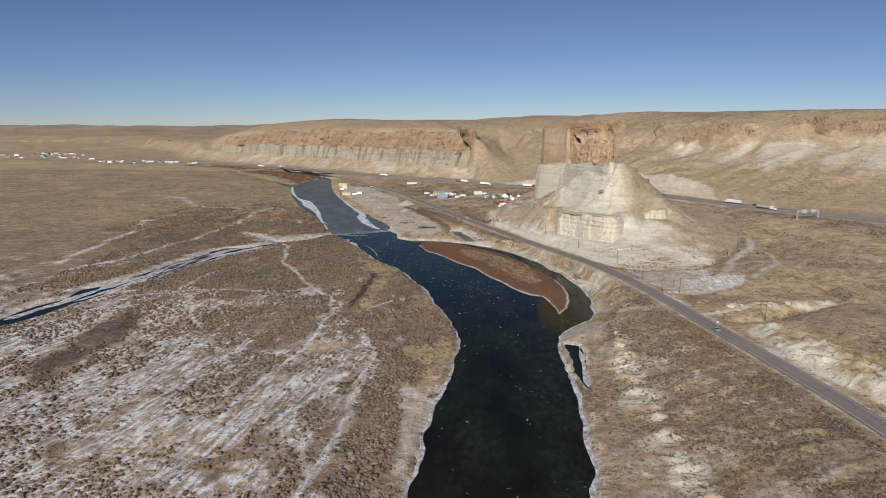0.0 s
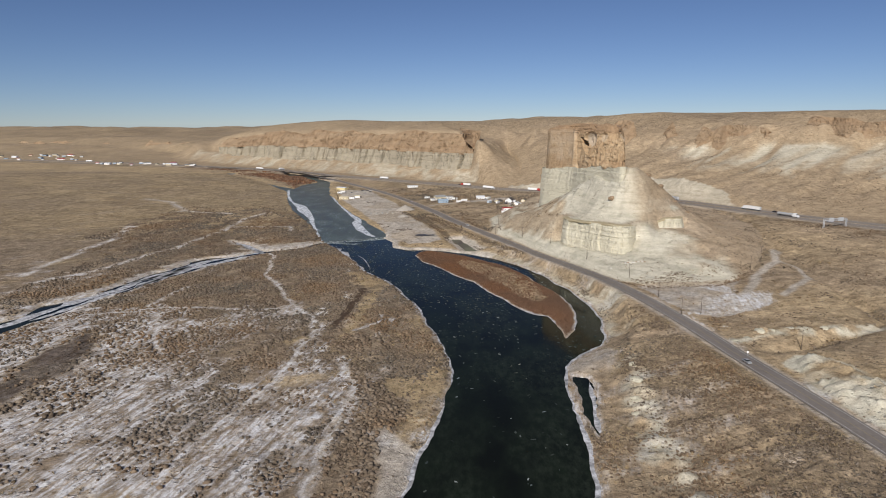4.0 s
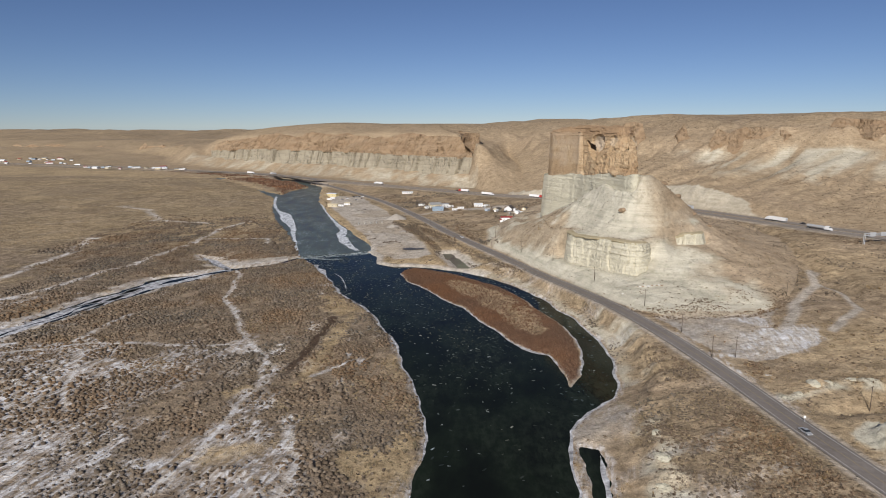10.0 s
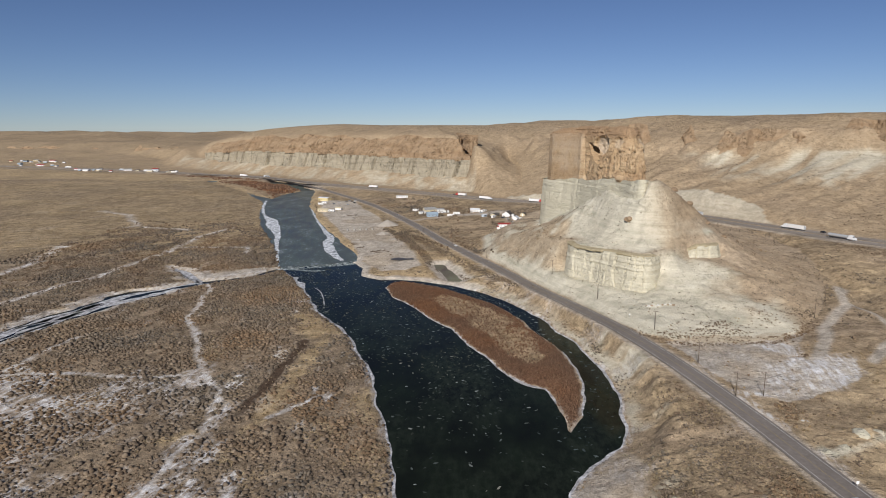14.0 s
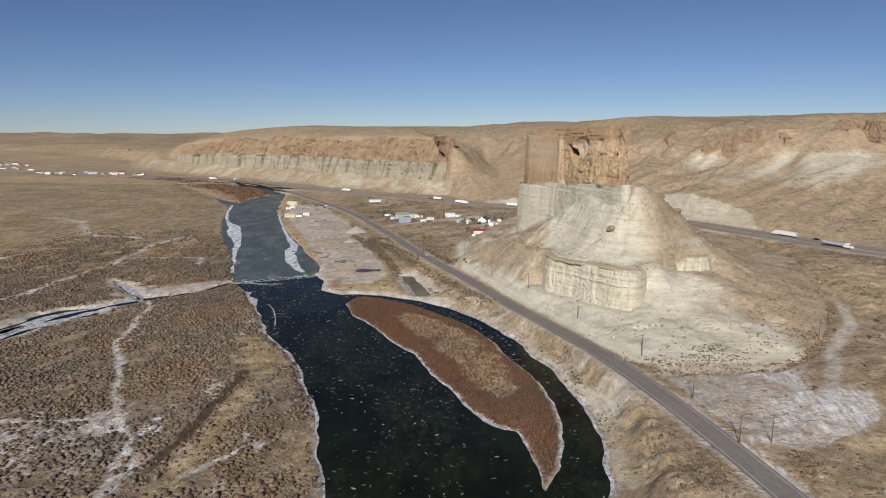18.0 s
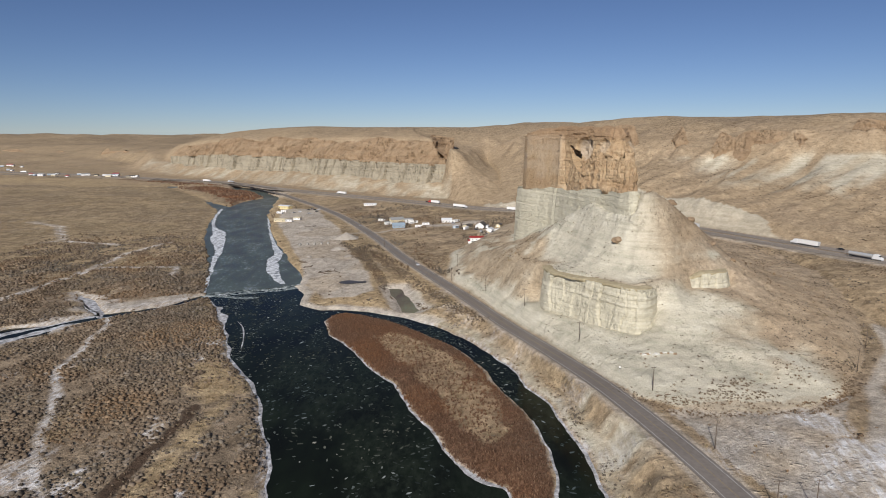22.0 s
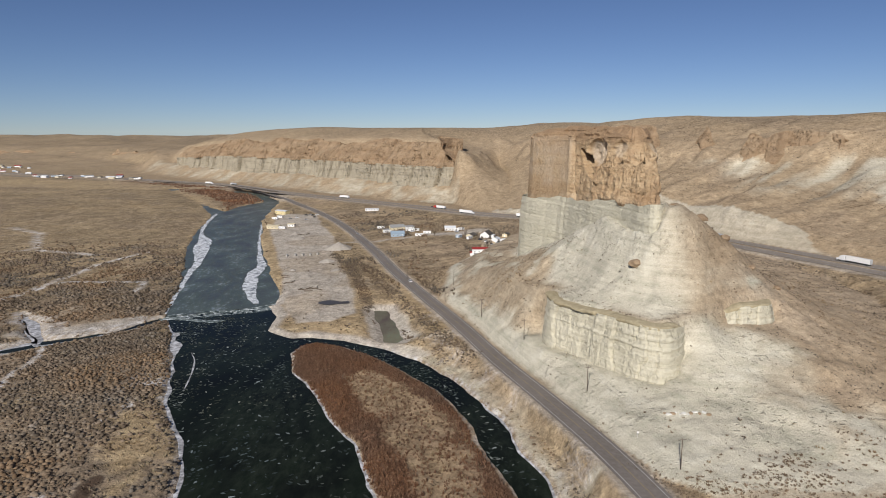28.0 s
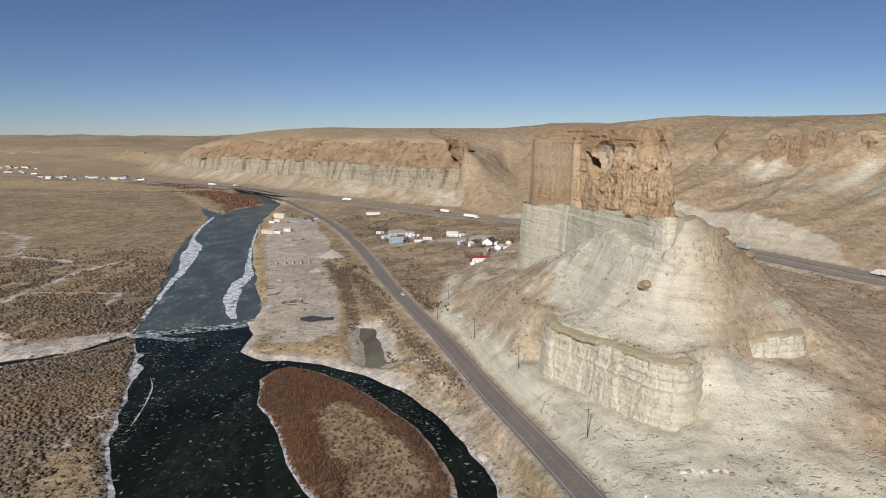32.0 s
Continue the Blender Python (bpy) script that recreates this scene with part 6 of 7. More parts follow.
def foam_patch(line, width, seed):
    """A tongue of broken white water, thinning out at its end."""
    p = smooth_line(np.array(line, float), 1.5)
    t = np.gradient(p, axis=0)
    t /= np.linalg.norm(t, axis=1)[:, None]
    n = np.stack([t[:, 1], -t[:, 0]], -1)
    s = np.r_[0, np.cumsum(np.hypot(*np.diff(p, axis=0).T))]
    half = 0.5 * width * (1 + 0.7 * fbm(s, s * 0, 7, 3, seed)) * sstep(0, 4, s) * sstep(0, 6, s[-1] - s)
    o = half * np.linspace(1, -1, 7)[:, None]
    XX, YY = p[:, 0] + n[:, 0] * o, p[:, 1] + n[:, 1] * o
    ZZ = 0.05 + 0.22 * np.abs(fbm(XX, YY, 2.5, 3, seed + 1)) * np.array([0, 0.6, 1, 1, 1, 0.6, 0])[:, None] - 0.06 * np.array([1, 0, 0, 0, 0, 0, 1])[:, None]
    return tagged(new("white_water", grid_mesh("white_water", XX, YY, ZZ, FOAM)), "churning white water below the rapid", "water", kind="structure")


for line, width, seed in (([(-113, 633), (-103, 637), (-93, 632), (-82, 630), (-74, 632)], 6, 350), ([(-96, 646), (-82, 652), (-70, 655), (-58, 660)], 3.5, 354)):
    foam_patch(line, width, seed)


# ---- materials of made things ----
WOOD = speckled("weathered_pole_wood", (0.085, 0.065, 0.048), (0.16, 0.125, 0.095), 2.0, 0.9, 0.15, 0.3, 0.02, (1, 1, 0.1))
STEEL = plain("galvanised_steel", (0.55, 0.56, 0.57), 0.45, 0.4)
WIRE = plain("dull_wire", (0.10, 0.10, 0.10), 0.6, 0.5)
INSULATOR = plain("brown_porcelain", (0.12, 0.07, 0.05), 0.3)
WHITE_PAINT = plain("white_paint", (0.78, 0.77, 0.75), 0.5)
CREAM_PAINT = plain("cream_siding", (0.60, 0.52, 0.36), 0.7)
YELLOW_PAINT = plain("pale_yellow_siding", (0.66, 0.55, 0.30), 0.7)
BLUE_PAINT = plain("blue_grey_siding", (0.30, 0.38, 0.46), 0.6)
GREY_ROOF = speckled("grey_shingles", (0.20, 0.20, 0.20), (0.34, 0.34, 0.33), 1.5, 0.9, 0.15, 0.3, 0.03)
BROWN_ROOF = speckled("dark_shingles", (0.07, 0.06, 0.055), (0.14, 0.125, 0.11), 1.5, 0.9, 0.15, 0.3, 0.03)
WHITE_ROOF = plain("white_metal_roof", (0.74, 0.75, 0.76), 0.4, 0.1)
RED_ROOF = plain("red_metal_roof", (0.34, 0.045, 0.04), 0.5, 0.1)
GLASS = plain("dark_window_glass", (0.03, 0.035, 0.04), 0.1, 0.0, 0.6)
TYRE = plain("black_rubber", (0.02, 0.02, 0.02), 0.8)
DARK_METAL = plain("dark_metal", (0.06, 0.06, 0.06), 0.5, 0.4)
BLUE_CAB = plain("blue_truck_paint", (0.06, 0.22, 0.42), 0.35)
WHITE_CAB = plain("white_truck_paint", (0.72, 0.72, 0.72), 0.35)
RED_CAB = plain("red_truck_paint", (0.42, 0.05, 0.04), 0.35)
SILVER = plain("silver_car_paint", (0.45, 0.46, 0.47), 0.3, 0.4)
BLACK_CAR = plain("black_car_paint", (0.025, 0.025, 0.028), 0.3)
ROCK = speckled("brown_boulder", (0.20, 0.14, 0.09), (0.36, 0.265, 0.175), 0.7, 0.95, 0.1, 0.8, 0.3)
PALE_STONE = speckled("pale_boulder", (0.42, 0.40, 0.36), (0.68, 0.66, 0.62), 0.7, 0.95, 0.1, 0.8, 0.3)
GRAVEL = speckled("grey_gravel", (0.30, 0.265, 0.225), (0.44, 0.395, 0.34), 0.9, 0.95, 0.1, 0.5, 0.15)
BLOCK = speckled("cast_concrete", (0.30, 0.28, 0.25), (0.44, 0.42, 0.38), 0.8, 0.9, 0.15, 0.3, 0.03)
SIGN_GREEN = plain("green_sign_face", (0.02, 0.16, 0.08), 0.5)


def place(ob, x, y, turn=0.0, sink=0.0, z=None):
    zz = float(ground_at(x, y)) if z is None else z
    ob.matrix_basis = pose(x, y, zz - sink, 0, 0, turn)
    return ob


# ---- power poles with wires ----
def power_pole(tall=9.5, arms=1):
    ob = new("power_pole")
    bm = bmesh.new()
    tube(bm, (0, 0, -0.8), (0, 0, tall), 0.17, 0.11, 10)
    link_mesh("pole", bm, WOOD, ob, smooth=True)
    for k in range(arms):
        z = tall - 0.45 - 1.1 * k
        arm = boxed("crossarm", WOOD, ob, (-1.3, 1.3, 0.10, 0.22, z - 0.06, z + 0.07), 0.015)
        for x in (-1.2, -0.45, 0.45, 1.2):
            bm = bmesh.new()
            tube(bm, (x, 0.16, z + 0.07), (x, 0.16, z + 0.27), 0.05, 0.035, 6)
            link_mesh("insulator", bm, INSULATOR, arm)
        bm = bmesh.new()
        for sx in (-1, 1):
            tube(bm, (0.75 * sx, 0.16, z - 0.05), (0, 0.14, z - 0.75), 0.025, 0.025, 5)
        link_mesh("brace", bm, DARK_METAL, ob)
    return tagged(ob, "weathered wooden power pole with one crossarm", "power pole", "roadside power poles")


first = power_pole()
LINE = [(131, 372), (130, 407), (124.5, 450), (108, 503.5), (90, 558), (72.5, 608), (52, 657), (24, 720), (-6, 792)]
poles = []
for i, (px, py) in enumerate(LINE):
    a, b = LINE[max(i - 1, 0)], LINE[min(i + 1, len(LINE) - 1)]
    turn = math.degrees(math.atan2(b[1] - a[1], b[0] - a[0])) - 90
    m = pose(px, py, float(ground_at(px, py)), 0, 0, turn)
    if i == 0:
        first.matrix_basis = m
        poles.append(first)
    else:
        poles.append(copy_thing(first, m))
for px, py, turn, label in ((208, 461, 30, "weathered wooden power pole on the dry slope"), (224, 481, 30, "weathered wooden power pole beside a dirt track"), (141.5, 372.5, 10, "wooden power pole at the salt flat's edge"),
                            (168, 322, 40, "wooden power pole beside the gully"), (57, 684, 0, "wooden power pole where the side lane begins")):
    tagged(copy_thing(first, pose(px, py, float(ground_at(px, py)), 0, 0, turn)), label)
for a, b in zip(poles, poles[1:]):
    bm = bmesh.new()
    for x in (-1.2, 0.45, 1.2):
        p, q = a.matrix_basis @ Vector((x, 0.16, 9.32)), b.matrix_basis @ Vector((x, 0.16, 9.32))
        last = p
        for k in range(1, 9):
            t = k / 8
            nxt = p.lerp(q, t) - Vector((0, 0, 3.2 * t * (1 - t)))
            tube(bm, last, nxt, 0.018, 0.018, 4)
            last = nxt
    tagged(link_mesh("power_line", bm, WIRE), "thin sagging power wires between wooden poles", "power line", "roadside power wires")


# ---- highway sign gantry ----
gantry = tagged(new("sign_gantry"), "white steel sign gantry spanning the highway", "gantry")
gz = 28.0
for sx in (0, 1):
    bm = bmesh.new()
    for oy in (-0.6, 0.6):
        tube(bm, (22 * sx, oy, -0.6), (22 * sx, oy, 6.6), 0.22, 0.2, 8)
    for k in range(6):
        tube(bm, (22 * sx, -0.6, 0.4 + k), (22 * sx, 0.6, 1.4 + k), 0.07, 0.07, 5)
    link_mesh("upright", bm, STEEL, gantry)
for zz in (5.6, 7.0):
    for oy in (-0.6, 0.6):
        bm = bmesh.new()
        tube(bm, (-0.3, oy, zz), (22.3, oy, zz), 0.14, 0.14, 8)
        link_mesh("chord", bm, STEEL, gantry)
for oy in (-0.6, 0.6):
    bm = bmesh.new()
    for k in range(14):
        x0, x1 = 22 * k / 14, 22 * (k + 1) / 14
        tube(bm, (x0, oy, 5.6 if k % 2 else 7.0), (x1, oy, 7.0 if k % 2 else 5.6), 0.07, 0.07, 5)
    link_mesh("lattice", bm, STEEL, gantry)
for x0, w in ((3.5, 5.2), (13.0, 5.2)):
    sign = boxed("sign_panel", STEEL, gantry, (x0, x0 + w, -0.95, -0.85, 4.9, 7.9), 0.04)
    boxed("sign_face", SIGN_GREEN, sign, (x0 + 0.1, x0 + w - 0.1, 0.64, 0.66, 5.0, 7.8)).location = (0, -1.48, 0)
gantry.matrix_basis = pose(309, 556, 28.0, 0, 0, 15)


# ---- vehicles ----
def wheels(parent, spots, r, w):
    for x, y in spots:
        bm = bmesh.new()
        tube(bm, (x, y - w / 2, r), (x, y + w / 2, r), r, r, 12)
        wheel = link_mesh("wheel", bm, TYRE, parent)
        bm = bmesh.new()
        tube(bm, (x, y - w / 2 - 0.02, r), (x, y + w / 2 + 0.02, r), r * 0.5, r * 0.5, 8)
        link_mesh("rim", bm, STEEL, wheel)


def semi_truck(cab_paint, trailer_paint, label, tank=False):
    """A long-haul tractor and its trailer, nose towards +x."""
    ob = new("semi_truck")
    bm = bmesh.new()
    prof = [(4.2, 0.9), (10.4, 0.9), (10.4, 2.0), (8.9, 2.25), (8.3, 3.3), (7.2, 3.9), (5.4, 3.9), (5.2, 3.0), (4.2, 1.25)]
    sides = [[bm.verts.new((x - 0.2, s * 1.2, z)) for x, z in prof] for s in (-1, 1)]
    bm.faces.new(sides[0])
    bm.faces.new(sides[1][::-1])
    for k in range(len(prof)):
        j = (k + 1) % len(prof)
        bm.faces.new((sides[0][k], sides[0][j], sides[1][j], sides[1][k]))
    bmesh.ops.bevel(bm, geom=bm.edges[:], offset=0.06, segments=1, affect="EDGES")
    cab = link_mesh("cab", bm, cab_paint, ob)
    boxed("windscreen", GLASS, cab, (8.15, 8.6, -1.05, 1.05, 2.4, 3.2), 0.03)
    boxed("bumper", STEEL, cab, (10.1, 10.35, -1.2, 1.2, 0.5, 0.95), 0.05)
    boxed("chassis", DARK_METAL, ob, (-11.0, 9.8, -0.45, 0.45, 0.75, 1.0))
    if tank:
        bm = bmesh.new()
        tube(bm, (-11.2, 0, 2.3), (3.8, 0, 2.3), 1.2, 1.2, 18)
        link_mesh("tank", bm, trailer_paint, ob, smooth=False)
    else:
        boxed("trailer", trailer_paint, ob, (-11.8, 4.0, -1.29, 1.29, 1.2, 4.1), 0.05)
        boxed("trailer_doors", STEEL, ob, (-11.87, -11.79, -1.2, 1.2, 1.3, 4.0), 0.02)
    wheels(ob, [(x, y) for x in (-10.4, -9.1, 5.0, 6.3, 9.3) for y in (-1.0, 1.0)], 0.5, 0.5)
    return tagged(ob, label, "truck", "trucks on the highway")


def car(paint, label, pickup=False):
    ob = new("pickup_truck" if pickup else "car")
    bm = bmesh.new()
    low = [(-2.35, 0.35), (2.35, 0.35), (2.4, 0.75), (1.3, 1.0), (-1.6, 1.02), (-2.4, 0.95)]
    cabp = [(1.2, 0.98), (0.55, 1.5), (-0.6, 1.52), (-0.95 if pickup else -1.75, 1.0)]
    for prof, half in ((low, 0.93),):
        sides = [[bm.verts.new((x, s * half, z)) for x, z in prof] for s in (-1, 1)]
        bm.faces.new(sides[0])
        bm.faces.new(sides[1][::-1])
        for k in range(len(prof)):
            j = (k + 1) % len(prof)
            bm.faces.new((sides[0][k], sides[0][j], sides[1][j], sides[1][k]))
    bmesh.ops.bevel(bm, geom=bm.edges[:], offset=0.07, segments=2, affect="EDGES")
    body = link_mesh("body", bm, paint, ob)
    bm = bmesh.new()
    sides = [[bm.verts.new((x, s * (0.86 - 0.22 * (z - 1)), z)) for x, z in cabp] for s in (-1, 1)]
    bm.faces.new(sides[0])
    bm.faces.new(sides[1][::-1])
    for k in range(len(cabp)):
        j = (k + 1) % len(cabp)
        bm.faces.new((sides[0][k], sides[0][j], sides[1][j], sides[1][k]))
    cabin = link_mesh("cabin_glass", bm, GLASS, ob)
    boxed("roof", paint, cabin, (-0.62, 0.56, -0.74, 0.74, 1.5, 1.55), 0.02)
    for sy in (-0.65, 0.65):
        boxed("headlight", WHITE_PAINT, body, (2.28, 2.42, sy - 0.18, sy + 0.18, 0.62, 0.78), 0.02)
        boxed("tail_light", RED_CAB, body, (-2.45, -2.33, sy - 0.15, sy + 0.15, 0.7, 0.88), 0.02)
    wheels(ob, [(x, y) for x in (-1.45, 1.45) for y in (-0.85, 0.85)], 0.36, 0.24)
    return tagged(ob, label, "car", "cars on the roads")


def along(line, x, off):
    """A place on a line nearest to the given x, off metres to its right, and the heading there."""
    p = smooth_line(line, 4)
    t = np.gradient(p[:, :2], axis=0)
    t /= np.linalg.norm(t, axis=1)[:, None]
    i = int(np.argmin(np.hypot(p[:, 0] - x[0], p[:, 1] - x[1])))
    return p[i, 0] + t[i, 1] * off, p[i, 1] - t[i, 0] * off, p[i, 2], math.degrees(math.atan2(t[i, 1], t[i, 0]))


def drive(ob, line, at, off, back=False):
    x, y, z, turn = along(line, at, off)
    ob.matrix_basis = pose(x, y, z + 0.02, 0, 0, turn + (180 if back else 0))


KINDS = [semi_truck(WHITE_CAB, WHITE_PAINT, "white semi truck with a plain white box trailer"), semi_truck(BLUE_CAB, STEEL, "blue semi truck pulling a silver trailer"),
         semi_truck(RED_CAB, WHITE_PAINT, "red semi truck with a white box trailer"), semi_truck(WHITE_CAB, STEEL, "white semi truck pulling a silver tank", True)]
used = set()
for kind, at, off, back in ((0, (300, 676), 6.8, False), (3, (322, 628), -6.8, True), (1, (258, 786), 6.8, False), (2, (140, 1008), -6.8, True), (0, (74, 1052), -6.8, True), (2, (31, 1097), 6.8, False),
                            (0, (-121, 1242), 10.4, False), (3, (-376, 1490), 6.8, False), (0, (-425, 1525), -6.8, True), (2, (-640, 1650), 6.8, False), (0, (-690, 1675), -6.8, True), (0, (-990, 1810), 6.8, False),
                            (1, (410, 500), 6.8, False)):
    ob = KINDS[kind] if kind not in used else copy_thing(KINDS[kind], Matrix())
    used.add(kind)
    drive(ob, HIGHWAY, at, off, back)
CARS = [car(SILVER, "silver passenger car on the asphalt road"), car(BLACK_CAR, "black passenger car on the highway"), car(WHITE_CAB, "white pickup truck on the asphalt road", True)]
drive(CARS[0], ROAD, (129, 298), -1.85, True)
drive(CARS[1], HIGHWAY, (311, 655), 10.4)
drive(CARS[2], ROAD, (38, 716), 1.85)
for kind, line, at, off, back in ((1, HIGHWAY, (14, 1110), 10.4, False), (0, HIGHWAY, (340, 592), -10.4, True), (0, ROAD, (-41, 928), 1.85, False)):
    drive(copy_thing(CARS[kind], Matrix()), line, at, off, back)


# ---- houses and sheds ----
def house(length, width, tall, wall, roof, label, category="house", pitch=0.45, windows=3, chimney=False, door=True, flat=False):
    """A gabled building along x, with eaves, windows and a door."""
    ob = new(category.replace(" ", "_"))
    hl, hw, ridge = length / 2, width / 2, tall + (0.25 if flat else pitch * width / 2)
    bm = bmesh.new()
    prof = [(-hw, -0.3), (hw, -0.3), (hw, tall), (0, ridge), (-hw, tall)]
    ends = [[bm.verts.new((x, y, z)) for y, z in prof] for x in (-hl, hl)]
    bm.faces.new(ends[0])
    bm.faces.new(ends[1][::-1])
    for k in range(5):
        j = (k + 1) % 5
        bm.faces.new((ends[0][k], ends[0][j], ends[1][j], ends[1][k]))
    link_mesh("wall", bm, wall, ob)
    for s in (-1, 1):
        bm = bmesh.new()
        e = 0.45
        drop = e * (ridge - tall) / hw
        a = [(-hl - e, s * (hw + e), tall - drop), (hl + e, s * (hw + e), tall - drop), (hl + e, 0, ridge), (-hl - e, 0, ridge)]
        lo, hi = [bm.verts.new((x, y, z + 0.02)) for x, y, z in a], [bm.verts.new((x, y, z + 0.2)) for x, y, z in a]
        for f in ((3, 2, 1, 0),):
            bm.faces.new([lo[i] for i in f])
        bm.faces.new(hi)
        for k in range(4):
            j = (k + 1) % 4
            bm.faces.new((lo[k], lo[j], hi[j], hi[k]))
        link_mesh("roof_slope", bm, roof, ob)
    for s in (-1, 1):
        for k in range(windows):
            x = -hl + length * (k + 0.5) / windows
            y = s * hw
            frame_ob = boxed("window", WHITE_PAINT, ob, (x - 0.6, x + 0.6, y - 0.06, y + 0.06, 0.95, 2.05), 0.02)
            boxed("pane", GLASS, frame_ob, (x - 0.5, x + 0.5, y - 0.075, y + 0.075, 1.05, 1.95))
    if door:
        boxed("door", WHITE_PAINT, ob, (-hl - 0.06, -hl + 0.04, -0.5, 0.5, 0.0, 2.05), 0.02)
    if chimney:
        boxed("chimney", BLOCK, ob, (hl * 0.3, hl * 0.3 + 0.6, -0.5, 0.1, tall, ridge + 0.8), 0.03)
    return tagged(ob, label, category)


for b in ((house(15, 10, 3.0, CREAM_PAINT, GREY_ROOF, "low house with a grey hipped-looking roof", chimney=True), -6, 952, 20),
          (house(13, 9, 3.0, BLUE_PAINT, BLUE_PAINT, "blue-grey house with a metal roof"), -1, 908, 10),
          (house(11, 8, 3.0, WHITE_PAINT, WHITE_ROOF, "white house with a pale roof beside a gravel lane"), 51, 938, 0),
          (house(12, 9, 3.4, WHITE_PAINT, BROWN_ROOF, "white-fronted house with a steep dark roof", pitch=0.7, chimney=True), 86, 874, 70),
          (house(9, 7, 2.8, CREAM_PAINT, BROWN_ROOF, "small cream house with a dark roof"), 72, 882, 60),
          (house(8, 6, 2.8, WHITE_PAINT, WHITE_ROOF, "small white garage with a pale metal roof", "garage", windows=1), 94, 862, 70),
          (house(17, 5, 2.6, WHITE_PAINT, WHITE_ROOF, "long white metal building in the brown field", "shed", 0.2, 5), -53, 1106, 3),
          (house(13, 6, 3.0, WHITE_PAINT, RED_ROOF, "white shed with a red metal roof", "shed", 0.35, 3), 78, 814, 4),
          (house(7, 3.4, 2.4, WHITE_PAINT, RED_ROOF, "small red-roofed shed beside the gravel lane", "shed", 0.3, 1), 73, 800, 4),
          (house(18, 8, 4.2, YELLOW_PAINT, WHITE_ROOF, "pale yellow yard building near the river", "yard building", 0.25, 4), -169, 1102, -30),
          (house(15, 7, 3.0, CREAM_PAINT, CREAM_PAINT, "tan yard shed at the gravel yard's edge", "shed", 0.25, 3), -146, 982, -20),
          (house(8, 5, 2.8, WHITE_PAINT, CREAM_PAINT, "small pale yard shed", "shed", 0.3, 2), -128, 990, -10)):
    place(b[0], b[1], b[2], b[3])


def trailer_home(length, paint, label):
    ob = new("camper_trailer")
    body = boxed("body", paint, ob, (-length / 2, length / 2, -1.2, 1.2, 0.55, 3.0), 0.15)
    for x in (-length * 0.25, length * 0.2):
        boxed("window", GLASS, body, (x - 0.5, x + 0.5, -1.23, 1.23, 1.5, 2.2))
    boxed("hitch", DARK_METAL, ob, (length / 2, length / 2 + 1.1, -0.1, 0.1, 0.5, 0.65))
    wheels(ob, [(x, y) for x in (-0.5, 0.5) for y in (-1.05, 1.05)], 0.36, 0.24)
    return tagged(ob, label, "trailer", "parked trailers")


rv = trailer_home(8, WHITE_PAINT, "white camper trailer parked by the houses")
place(rv, 9, 934, 10)
for x, y, turn in ((21, 902, 5), (75, 791, 4), (101, 853, 20), (103, 861, 35), (70, 868, 60), (-162, 1064, -25), (-165, 1053, -20), (-134, 972, -15)):
    copy_thing(rv, pose(x, y, float(ground_at(x, y)), 0, 0, turn))
for k, (x, y, turn) in enumerate(((-129, 1086, 30), (-124, 1078, 60), (-120, 1083, 20), (-124, 1042, 10), (-133, 1081, 0), (3, 930, 70), (96, 848, 40), (80, 858, 10), (-12, 940, 30))):
    copy_thing(CARS[k % 3], pose(x, y, float(ground_at(x, y)), 0, 0, turn))["label"] = ("parked silver car on bare gravel", "parked black car on bare gravel", "parked white pickup on bare gravel")[k % 3]


def bare_tree(tall, seed):
    """A leafless cottonwood: tapered trunk, forked limbs and a crown of fine twigs."""
    rr = random.Random(seed)
    ob = new("bare_tree")
    bm = bmesh.new()
    tube(bm, (0, 0, -0.4), (0.1, 0, tall * 0.3), 0.035 * tall, 0.026 * tall, 7)
    link_mesh("trunk", bm, WOOD, ob)
    bm, crown, tips = bmesh.new(), bmesh.new(), []
    for k in range(7):
        a = 0.9 * k + rr.uniform(-0.3, 0.3)
        p, r = Vector((0.1, 0, tall * rr.uniform(0.2, 0.32))), 0.018 * tall
        d = Vector((math.cos(a) * 0.6, math.sin(a) * 0.6, 1.0))
        for j in range(3):
            q = p + (d + Vector((rr.uniform(-0.4, 0.4), rr.uniform(-0.4, 0.4), rr.uniform(-0.1, 0.3)))).normalized() * tall * 0.22
            tube(bm, p, q, r, r * 0.6, 5)
            p, r = q, r * 0.6
            tips.append(q)
    link_mesh("limb", bm, WOOD, ob)
    for p in tips:
        for j in range(9):
            q = p + Vector((rr.uniform(-1, 1), rr.uniform(-1, 1), rr.uniform(-0.4, 0.9))) * tall * 0.16
            tube(crown, p, q, 0.045, 0.02, 3)
    link_mesh("crown", crown, SAGE, ob)
    return tagged(ob, "leafless brown tree standing by the houses", "tree", "bare trees by the houses")


TREES = [bare_tree(5.5, 1), bare_tree(7.5, 2), bare_tree(4.2, 3)]
for k, (x, y) in enumerate(((-16, 958), (-20, 948), (4, 962), (14, 944), (16, 926), (-12, 918), (8, 916), (44, 948), (60, 944), (64, 930), (66, 890), (78, 896), (94, 888), (98, 876), (64, 872), (88, 838), (66, 820), (84, 800),
                            (-40, 990), (-32, 996), (-24, 1004), (30, 960), (36, 900), (-158, 1112), (-152, 1092), (-160, 1000), (-154, 968), (-172, 1078))):
    ob = TREES[k] if k < 3 else copy_thing(TREES[k % 3], Matrix())
    place(ob, x, y, 67 * k)
for x, y, turn in ((-14, 930, 35), (15, 938, -20), (28, 915, 8), (56, 927, 0), (62, 935, 40), (84, 886, 60), (92, 868, 75), (-24, 962, 12)):
    copy_thing(rv, pose(x, y, float(ground_at(x, y)), 0, 0, turn))
